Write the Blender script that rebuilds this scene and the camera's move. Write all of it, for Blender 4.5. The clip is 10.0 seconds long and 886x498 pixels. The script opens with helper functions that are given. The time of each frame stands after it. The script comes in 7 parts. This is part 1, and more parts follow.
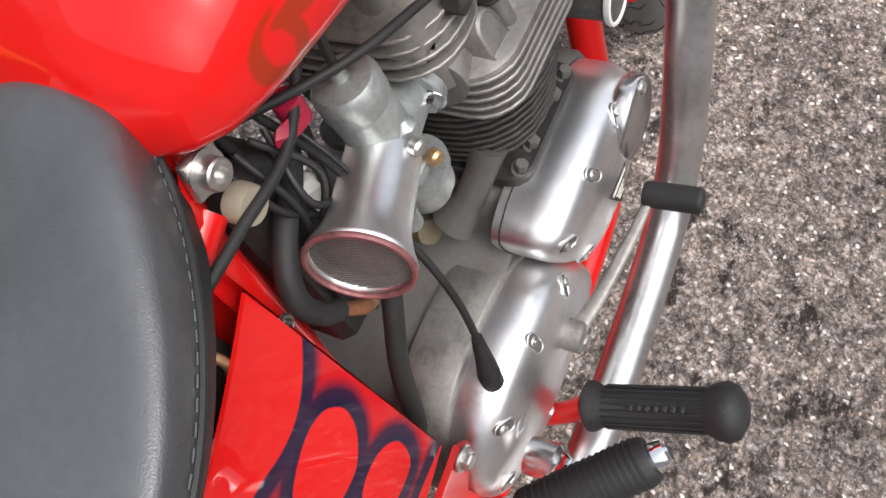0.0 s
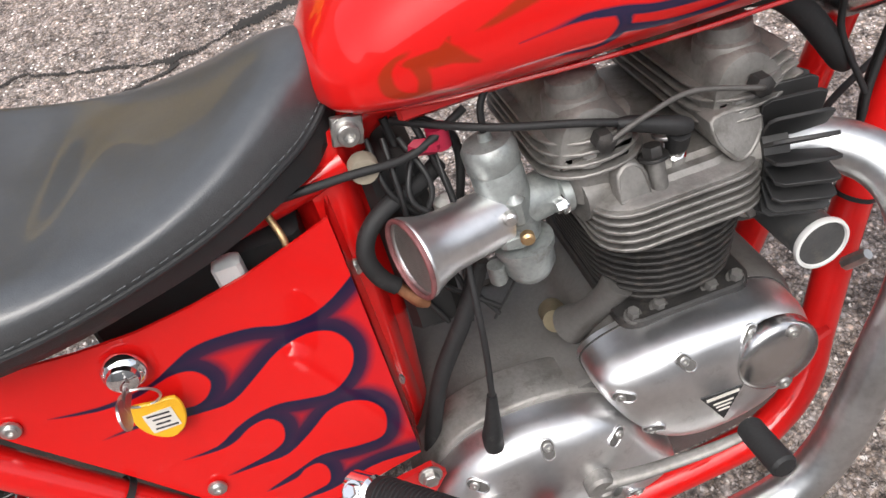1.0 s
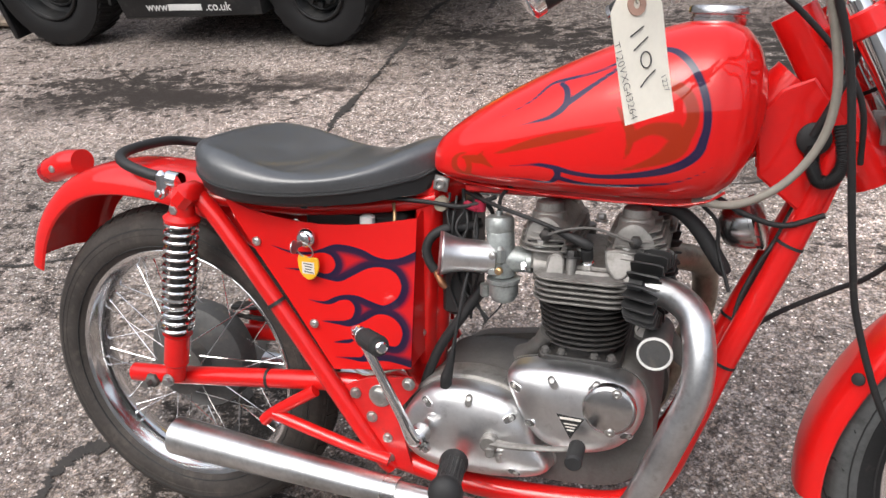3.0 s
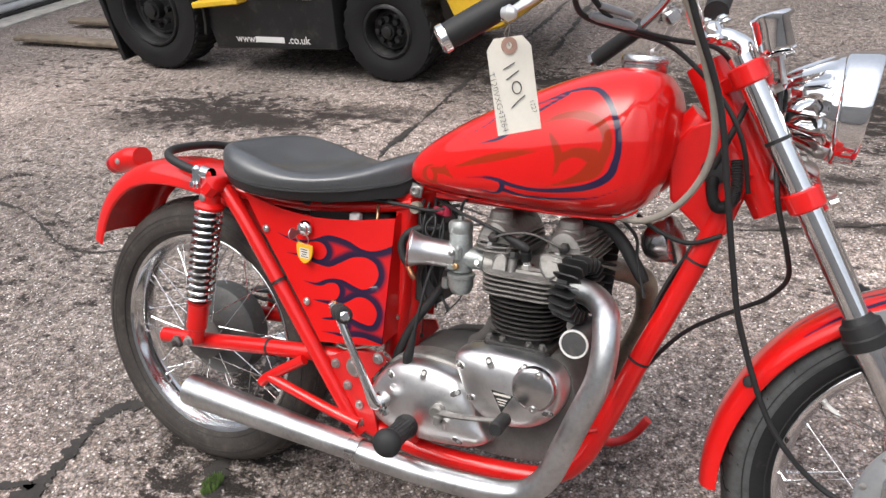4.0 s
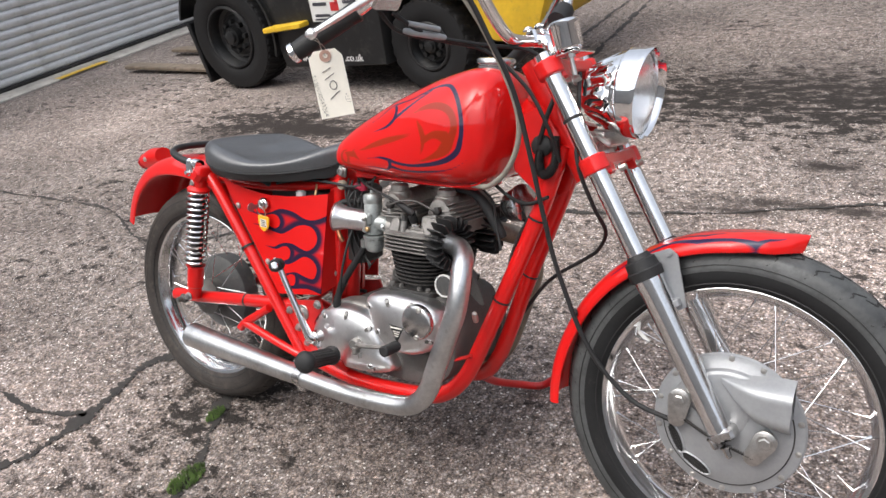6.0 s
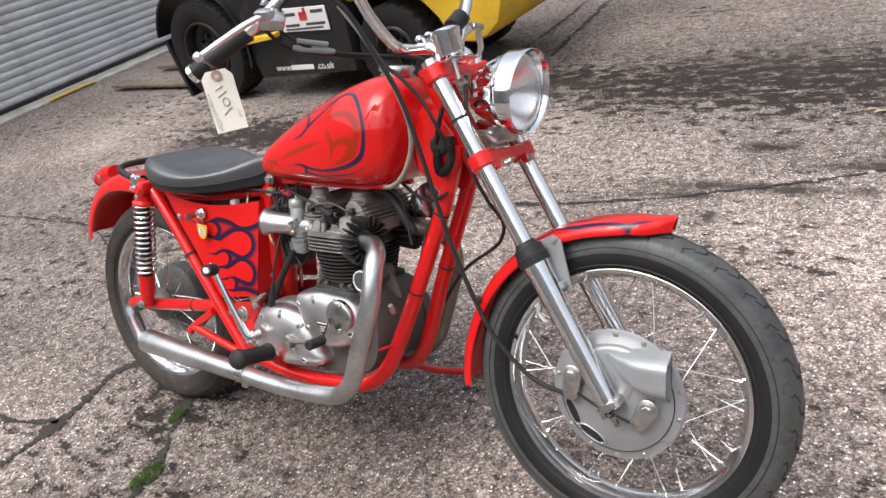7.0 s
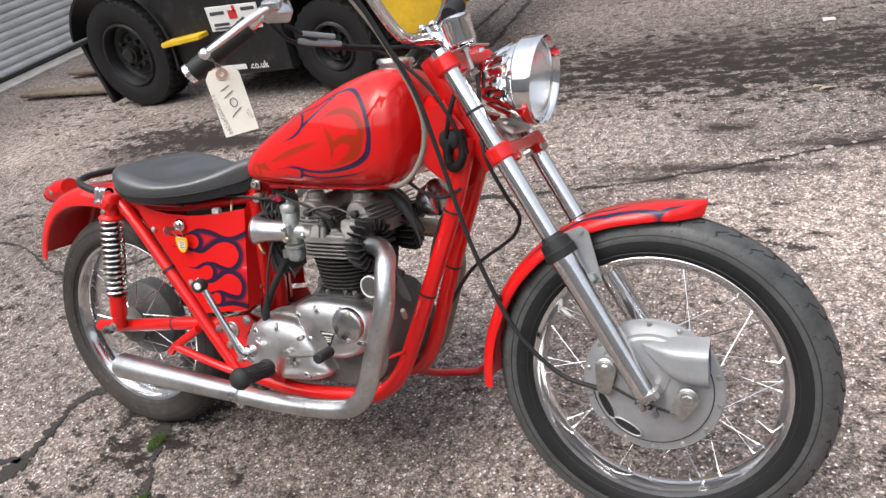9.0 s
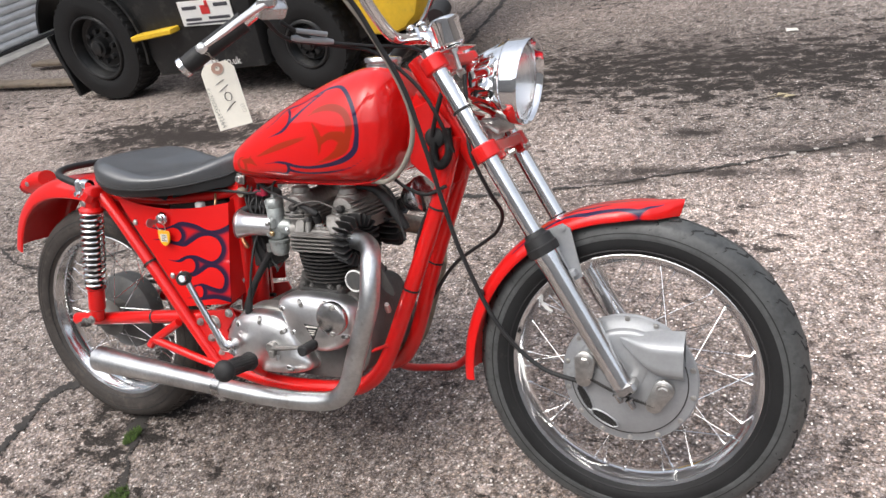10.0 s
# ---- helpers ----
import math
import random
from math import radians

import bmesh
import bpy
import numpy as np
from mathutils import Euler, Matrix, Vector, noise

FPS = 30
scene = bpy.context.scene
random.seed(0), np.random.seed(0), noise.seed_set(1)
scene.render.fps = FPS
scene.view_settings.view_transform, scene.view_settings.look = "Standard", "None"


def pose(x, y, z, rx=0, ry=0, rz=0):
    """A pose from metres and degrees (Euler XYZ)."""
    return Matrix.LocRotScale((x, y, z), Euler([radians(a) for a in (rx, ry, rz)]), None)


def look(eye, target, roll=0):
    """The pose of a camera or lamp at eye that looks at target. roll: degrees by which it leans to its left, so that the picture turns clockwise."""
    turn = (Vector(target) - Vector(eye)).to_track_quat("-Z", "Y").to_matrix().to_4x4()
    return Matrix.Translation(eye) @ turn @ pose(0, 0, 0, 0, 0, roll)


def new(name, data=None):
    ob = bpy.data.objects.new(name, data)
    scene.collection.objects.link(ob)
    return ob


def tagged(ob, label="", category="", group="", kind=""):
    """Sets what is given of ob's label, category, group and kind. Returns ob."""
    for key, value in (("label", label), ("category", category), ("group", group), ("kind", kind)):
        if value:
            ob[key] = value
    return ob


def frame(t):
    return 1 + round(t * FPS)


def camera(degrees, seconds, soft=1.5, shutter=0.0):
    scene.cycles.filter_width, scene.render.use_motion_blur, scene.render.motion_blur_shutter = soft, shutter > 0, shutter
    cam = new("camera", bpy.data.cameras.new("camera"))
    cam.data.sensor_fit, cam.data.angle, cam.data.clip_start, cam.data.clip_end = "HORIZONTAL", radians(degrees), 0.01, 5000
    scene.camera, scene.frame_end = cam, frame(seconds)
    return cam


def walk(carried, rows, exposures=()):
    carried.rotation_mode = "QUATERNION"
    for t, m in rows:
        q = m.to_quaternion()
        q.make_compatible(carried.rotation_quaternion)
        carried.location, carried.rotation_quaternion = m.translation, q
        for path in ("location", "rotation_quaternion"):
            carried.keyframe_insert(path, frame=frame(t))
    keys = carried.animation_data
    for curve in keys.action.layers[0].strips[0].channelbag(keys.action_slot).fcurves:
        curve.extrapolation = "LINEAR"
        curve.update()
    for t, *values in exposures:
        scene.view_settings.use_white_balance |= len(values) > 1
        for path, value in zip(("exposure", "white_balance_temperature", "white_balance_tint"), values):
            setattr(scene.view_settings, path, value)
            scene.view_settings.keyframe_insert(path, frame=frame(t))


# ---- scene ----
cam = camera(60.0, 10.0)
PATH = [
    (0, (0.4328, -0.1199, 1.0465), (0.8599, 0.0845, -0.0561), -1.85),
    (0.5, (0.5000, -0.1978, 1.0690), (0.8028, 0.2364, -0.0079), -12.08),
    (1, (0.5529, -0.3536, 1.1143), (0.6271, 0.3503, 0.1452), -15.00),
    (1.5, (0.5463, -0.5737, 1.1887), (0.6342, 0.2919, 0.3623), -7.39),
    (2, (0.6298, -0.7296, 1.2499), (0.6023, 0.2129, 0.5077), -6.16),
    (2.5, (0.8505, -0.8022, 1.2667), (0.5727, 0.1346, 0.5700), -7.23),
    (2.7, (0.8919, -0.8438, 1.2773), (0.5603, 0.0874, 0.5968), -7.33),
    (3.8, (1.1490, -1.0760, 1.3291), (0.6777, -0.1530, 0.7243), -5.61),
    (4, (1.2165, -1.0676, 1.3308), (0.7139, -0.1523, 0.7395), -5.54),
    (4.5, (1.4151, -1.0248, 1.3412), (0.8324, -0.1466, 0.7674), -6.81),
    (5, (1.5446, -1.0714, 1.3386), (0.9154, -0.2182, 0.7764), -8.48),
    (5.2, (1.5859, -1.1170, 1.3415), (0.9518, -0.2658, 0.7815), -8.77),
    (6.3, (1.8776, -1.1768, 1.3717), (1.2094, -0.3459, 0.8211), -11.43),
    (6.5, (1.9397, -1.1562, 1.3728), (1.2682, -0.3276, 0.8228), -12.14),
    (7, (2.0319, -1.1383, 1.3700), (1.3571, -0.3133, 0.8187), -14.07),
    (7.5, (2.0421, -1.1298, 1.3721), (1.3764, -0.3017, 0.8143), -15.68),
    (8, (1.9656, -1.1247, 1.3712), (1.3264, -0.2841, 0.8012), -16.31),
    (8.5, (1.8760, -1.1363, 1.3770), (1.2720, -0.2759, 0.7983), -15.76),
    (9, (1.8206, -1.1784, 1.3851), (1.2531, -0.2972, 0.8007), -14.52),
    (9.5, (1.8183, -1.2302, 1.4070), (1.2821, -0.3334, 0.8168), -13.20),
    (10, (1.7995, -1.2306, 1.4027), (1.2823, -0.3254, 0.8083), -12.33),
]
walk(cam, [(t, look(eye, target, roll)) for t, eye, target, roll in PATH], exposures=[(0.0, 0.0), (10.0, 0.0)])

# ---- world and light: bright overcast ----
SUN_ELEV, SUN_AZ = 62.0, 200.0
world = bpy.data.worlds.new("overcast_sky")
scene.world = world
world.use_nodes = True
wn, wl = world.node_tree.nodes, world.node_tree.links
sky = wn.new("ShaderNodeTexSky")
sky.sky_type, sky.sun_disc = "NISHITA", False
sky.sun_elevation, sky.sun_rotation = radians(SUN_ELEV), radians(SUN_AZ)
sky.air_density, sky.dust_density, sky.ozone_density = 1.0, 4.0, 0.6
hsv = wn.new("ShaderNodeHueSaturation")
hsv.inputs["Saturation"].default_value = 0.40
wl.new(sky.outputs[0], hsv.inputs["Color"])
wl.new(hsv.outputs[0], wn["Background"].inputs[0])
# an overcast sky is far brighter overhead than at its foot
wc = wn.new("ShaderNodeTexCoord")
wz = wn.new("ShaderNodeSeparateXYZ")
wl.new(wc.outputs["Generated"], wz.inputs[0])
wr = wn.new("ShaderNodeMapRange")
wr.inputs[1].default_value, wr.inputs[2].default_value, wr.inputs[3].default_value, wr.inputs[4].default_value = 0.0, 1.0, 0.60, 1.35
wl.new(wz.outputs[2], wr.inputs[0])
wm = wn.new("ShaderNodeMath")
wm.operation = "MULTIPLY"
wl.new(wr.outputs[0], wm.inputs[0])
wm.inputs[1].default_value = 0.280
wl.new(wm.outputs[0], wn["Background"].inputs[1])
sun_data = bpy.data.lights.new("sun", "SUN")
sun_data.energy, sun_data.angle, sun_data.color = 0.60, radians(40), (1.0, 0.97, 0.93)
sun = new("sun", sun_data)
az = radians(SUN_AZ)
sun.matrix_world = look((12 * math.sin(az) * math.cos(radians(SUN_ELEV)), 12 * math.cos(az) * math.cos(radians(SUN_ELEV)), 12 * math.sin(radians(SUN_ELEV))), (0, 0, 0))


# ---- materials ----
def shade(name):
    m = bpy.data.materials.new(name)
    m.use_nodes = True
    nt = m.node_tree
    return m, nt, nt.nodes, nt.links, nt.nodes["Principled BSDF"]


def noise_node(n, l, co, scale, detail=4.0, rough=0.55):
    t = n.new("ShaderNodeTexNoise")
    t.inputs["Scale"].default_value, t.inputs["Detail"].default_value, t.inputs["Roughness"].default_value = scale, detail, rough
    l.new(co, t.inputs["Vector"])
    return t


def ramp_node(n, l, fac, stops):
    r = n.new("ShaderNodeValToRGB")
    els = r.color_ramp.elements
    els[0].position, els[1].position = stops[0][0], stops[-1][0]
    for k, (p, c) in enumerate(stops):
        e = els[0] if k == 0 else (els[len(els) - 1] if k == len(stops) - 1 else els.new(p))
        e.color = (*c, 1) if isinstance(c, tuple) else (c, c, c, 1)
    l.new(fac, r.inputs[0])
    return r


def mix_node(n, l, fac, a, b, mode="MIX"):
    m = n.new("ShaderNodeMix")
    m.data_type, m.blend_type = "RGBA", mode
    for k, v in ((0, fac), (6, a), (7, b)):
        if isinstance(v, (int, float)):
            m.inputs[k].default_value = v
        elif isinstance(v, tuple):
            m.inputs[k].default_value = (*v, 1)
        else:
            l.new(v, m.inputs[k])
    return m.outputs[2]


def mat(name, base, rough=0.5, metal=0.0, var=0.15, scale=9.0, fine=120.0, bump=0.15, bump_scale=300.0, coat=0.0, dirt=None, dirt_at=0.62, spec=0.5):
    """A surface with broad and fine variation of tone and gloss, fine relief, and patches of dirt."""
    m, nt, n, l, p = shade(name)
    co = n.new("ShaderNodeTexCoord").outputs["Object"]
    broad, small = noise_node(n, l, co, scale), noise_node(n, l, co, fine, 3.0)
    lo, hi = tuple(c * (1 - var) for c in base), tuple(min(1.0, c * (1 + var)) for c in base)
    c1 = ramp_node(n, l, broad.outputs[0], [(0.3, lo), (0.7, hi)]).outputs[0]
    c2 = ramp_node(n, l, small.outputs[0], [(0.3, 1 - var * 0.6), (0.6, 1.0)]).outputs[0]
    col = mix_node(n, l, 1.0, c1, c2, "MULTIPLY")
    if dirt:
        d = noise_node(n, l, co, scale * 2.3, 8.0, 0.7)
        mask = ramp_node(n, l, d.outputs[0], [(dirt_at - 0.12, 0.0), (dirt_at + 0.1, 0.85)]).outputs[0]
        col = mix_node(n, l, mask, col, dirt)
    l.new(col, p.inputs["Base Color"])
    r = n.new("ShaderNodeMapRange")
    r.inputs[3].default_value, r.inputs[4].default_value = max(0.02, rough * 0.75), min(1.0, rough * 1.3)
    l.new(broad.outputs[0], r.inputs[0])
    l.new(r.outputs[0], p.inputs["Roughness"])
    p.inputs["Metallic"].default_value, p.inputs["Coat Weight"].default_value = metal, coat
    p.inputs["Coat Roughness"].default_value, p.inputs["Specular IOR Level"].default_value = 0.04, spec
    if bump:
        b = n.new("ShaderNodeBump")
        b.inputs["Strength"].default_value, b.inputs["Distance"].default_value = bump, 0.001
        t = noise_node(n, l, co, bump_scale, 2.0)
        l.new(t.outputs[0], b.inputs["Height"])
        l.new(b.outputs[0], p.inputs["Normal"])
    return m


RED = (0.63, 0.009, 0.008)
red_paint = mat("red_paint", RED, 0.35, 0, 0.06, 5, 60, 0.02, 500, coat=1.0, spec=0.12)
red_worn = mat("red_worn", (0.62, 0.014, 0.014), 0.35, 0, 0.15, 12, 90, 0.1, 250, coat=0.4, dirt=(0.09, 0.05, 0.04), dirt_at=0.72)
chrome = mat("chrome", (0.90, 0.90, 0.90), 0.05, 1, 0.06, 20, 200, 0.02, 200)
chrome_worn = mat("chrome_worn", (0.62, 0.61, 0.60), 0.24, 1, 0.18, 14, 160, 0.08, 220, dirt=(0.24, 0.22, 0.20), dirt_at=0.74)
rim_chrome = mat("rim_chrome", (0.82, 0.82, 0.82), 0.14, 1, 0.12, 16, 160, 0.06, 220, dirt=(0.30, 0.28, 0.26), dirt_at=0.72)
steel_pipe = mat("steel_pipe", (0.66, 0.67, 0.67), 0.33, 1, 0.2, 12, 120, 0.12, 240, dirt=(0.28, 0.25, 0.22), dirt_at=0.70)
polished = mat("polished_alloy", (0.78, 0.78, 0.78), 0.36, 1, 0.10, 16, 140, 0.16, 60, dirt=(0.40, 0.39, 0.38), dirt_at=0.70)
alloy = mat("cast_alloy", (0.275, 0.264, 0.248), 0.52, 0.7, 0.22, 25, 220, 0.35, 420, dirt=(0.13, 0.115, 0.10), dirt_at=0.64)
hub_grey = mat("painted_hub", (0.085, 0.085, 0.085), 0.5, 0.2, 0.2, 18, 160, 0.2, 300, dirt=(0.16, 0.14, 0.12), dirt_at=0.66)
alloy_dull = mat("dull_alloy", (0.118, 0.113, 0.107), 0.62, 0.35, 0.22, 18, 200, 0.35, 420, dirt=(0.09, 0.08, 0.07), dirt_at=0.64)
silver_paint = mat("silver_paint", (0.35, 0.36, 0.37), 0.42, 0.45, 0.1, 14, 160, 0.12, 400, dirt=(0.24, 0.23, 0.22), dirt_at=0.74)
carb_metal = mat("carburettor_zinc", (0.36, 0.385, 0.375), 0.45, 0.65, 0.18, 30, 240, 0.3, 420, dirt=(0.15, 0.14, 0.12), dirt_at=0.66)
iron_black = mat("black_iron", (0.026, 0.0245, 0.0235), 0.6, 0.1, 0.35, 30, 260, 0.35, 420, dirt=(0.08, 0.068, 0.058), dirt_at=0.64)
rubber = mat("black_rubber", (0.014, 0.014, 0.0145), 0.62, 0, 0.25, 25, 180, 0.25, 400, dirt=(0.07, 0.065, 0.06), dirt_at=0.72)
# front tread rubber, lightened in colour to imitate the sky's sheen
sheen_rubber = mat("sheen_rubber", (0.068, 0.071, 0.071), 0.44, 0, 0.3, 14, 150, 0.3, 350, dirt=(0.020, 0.020, 0.020), dirt_at=0.66)
tyre_rubber = mat("tyre_rubber", (0.012, 0.012, 0.0125), 0.62, 0, 0.25, 14, 150, 0.3, 350, dirt=(0.050, 0.040, 0.036), dirt_at=0.74, spec=0.3)
# seat top greyer for sky sheen, skirt darker for shade, both in the colour
leather = mat("black_vinyl", (0.057, 0.061, 0.065), 0.40, 0, 0.30, 9, 160, 0.3, 900, coat=0.30, spec=1.0)
vinyl_shaded = mat("matt_shaded_vinyl", (0.022, 0.023, 0.024), 0.50, 0, 0.2, 9, 160, 0.25, 900, spec=0.4)
plastic = mat("black_plastic", (0.018, 0.018, 0.018), 0.5, 0, 0.2, 30, 150, 0.1, 300)
stitch_mat = mat("grey_thread", (0.085, 0.089, 0.093), 0.8, 0, 0.2)
brass = mat("brass", (0.62, 0.42, 0.22), 0.4, 0.9, 0.2, 30, 200, 0.2, 300)
satin_alloy = mat("satin_alloy", (0.78, 0.78, 0.77), 0.42, 0.85, 0.08, 20, 160, 0.06, 260)
bolt_metal = mat("bolt_steel", (0.55, 0.54, 0.52), 0.33, 0.95, 0.2, 60, 300, 0.15, 400)
mesh_metal = mat("dark_wire_mesh", (0.30, 0.285, 0.27), 0.45, 0.8, 0.2)
maroon = mat("maroon_plastic", (0.32, 0.012, 0.04), 0.4, 0, 0.2)
hose_beige = mat("grey_hose", (0.30, 0.28, 0.24), 0.5, 0, 0.15)
paper = mat("manila_paper", (0.80, 0.76, 0.66), 0.8, 0, 0.05, 20, 200, 0.1, 500)
ink = mat("pencil_ink", (0.03, 0.028, 0.03), 0.7, 0, 0.1)
yellow_fob = mat("yellow_plastic", (0.80, 0.42, 0.02), 0.4, 0, 0.1)
white_label = mat("white_label", (0.66, 0.62, 0.56), 0.7, 0, 0.08)
tail_red = mat("red_lens", (0.35, 0.006, 0.012), 0.12, 0, 0.1, coat=0.6)
white_plastic = mat("white_plastic", (0.70, 0.70, 0.68), 0.4, 0, 0.05)
black_paint = mat("black_truck_paint", (0.010, 0.0105, 0.011), 0.42, 0, 0.3, 4, 40, 0.1, 200, dirt=(0.06, 0.055, 0.05), dirt_at=0.66)
yellow_paint = mat("yellow_truck_paint", (0.72, 0.46, 0.03), 0.4, 0, 0.15, 4, 40, 0.1, 200, dirt=(0.25, 0.18, 0.06), dirt_at=0.70)
shutter_metal = mat("galvanised_shutter", (0.60, 0.61, 0.62), 0.5, 0.35, 0.12, 3, 60, 0.1, 200, dirt=(0.22, 0.21, 0.20), dirt_at=0.70)
unseen_wall_brown = mat("unseen_wall_paint", (0.26, 0.235, 0.22), 0.7, 0, 0.2, 1.5, 30, 0.3, 120)
pale_reflector = mat("pale_reflector", (0.50, 0.49, 0.47), 0.7, 0, 0.12, 1.5, 30, 0.2, 120)
wall_paint = mat("wall_render", (0.42, 0.40, 0.37), 0.85, 0, 0.12, 2, 40, 0.3, 120)
fork_rust = mat("worn_fork_steel", (0.26, 0.21, 0.16), 0.6, 0.4, 0.3, 8, 90, 0.3, 200, dirt=(0.10, 0.07, 0.05))
tar = mat("joint_filler", (0.034, 0.030, 0.027), 0.8, 0, 0.4, 20, 160, 0.6, 200)
moss_mat = mat("moss", (0.075, 0.13, 0.025), 0.9, 0, 0.5, 40, 200, 0.4, 300)
leaf_mat = mat("dry_leaf", (0.42, 0.36, 0.22), 0.7, 0, 0.3, 40)


def flame_paint(name, dark, fade, width, edge, ghost=(0.24, 0.034, 0.006)):
    """Red lacquer with airbrushed flames. 'paint_depth' holds 60 plus the millimetres inside the flame's outline, 'ghost_depth' the same for the pale brown flames."""
    m, nt, n, l, p = shade(name)
    co = n.new("ShaderNodeTexCoord").outputs["Object"]
    base = ramp_node(n, l, noise_node(n, l, co, 5).outputs[0], [(0.3, tuple(c * 0.95 for c in RED)), (0.7, tuple(min(1, c * 1.05) for c in RED))]).outputs[0]

    def field(attr, lo, hi):
        a = n.new("ShaderNodeAttribute")
        a.attribute_name = attr
        r = n.new("ShaderNodeMapRange")
        r.inputs[1].default_value, r.inputs[2].default_value = lo, hi
        l.new(a.outputs["Fac"], r.inputs[0])
        return r.outputs[0]

    g = ramp_node(n, l, field("ghost_depth", 50, 70), [(0.40, 0.0), (0.52, 0.75), (0.75, 0.75)]).outputs[0]
    col = mix_node(n, l, g, base, ghost)
    f = ramp_node(n, l, field("paint_depth", 40, 80), [(0.5 - edge / 40, 0.0), (0.5 + edge / 40, 1.0), (0.5 + width / 40, 0.96), (min(1.0, 0.5 + fade / 40), 0.18)]).outputs[0]
    col = mix_node(n, l, f, col, dark)
    l.new(col, p.inputs["Base Color"])
    p.inputs["Roughness"].default_value, p.inputs["Coat Weight"].default_value, p.inputs["Coat Roughness"].default_value = 0.35, 1.0, 0.015
    p.inputs["Specular IOR Level"].default_value, p.inputs["Coat IOR"].default_value = 0.1, 1.43
    return m


panel_paint = flame_paint("flame_panel_paint", (0.008, 0.009, 0.034), 22, 11, 0.7)
tank_paint = flame_paint("flame_tank_paint", (0.013, 0.014, 0.050), 20, 7, 1.1, (0.23, 0.028, 0.003))


def spot(n, l, co, sx, sy, rx, ry, depth, inner, outer):
    """A ragged-edged patch of the ground about (sx, sy)."""
    mp = n.new("ShaderNodeMapping")
    mp.inputs["Location"].default_value = (-sx / rx, -sy / ry, 0)
    mp.inputs["Scale"].default_value = (1 / rx, 1 / ry, 0)
    l.new(co, mp.inputs["Vector"])
    ln = n.new("ShaderNodeVectorMath")
    ln.operation = "LENGTH"
    l.new(mp.outputs[0], ln.inputs[0])
    wob = noise_node(n, l, co, 9, 9, 0.75)
    add = n.new("ShaderNodeMath")
    add.operation = "MULTIPLY_ADD"
    l.new(wob.outputs[0], add.inputs[0])
    add.inputs[1].default_value = 2.6
    l.new(ln.outputs["Value"], add.inputs[2])
    rm = n.new("ShaderNodeMapRange")
    rm.inputs[1].default_value, rm.inputs[2].default_value, rm.inputs[3].default_value, rm.inputs[4].default_value = inner, outer, depth, 0.0
    l.new(add.outputs[0], rm.inputs[0])
    return rm.outputs[0]


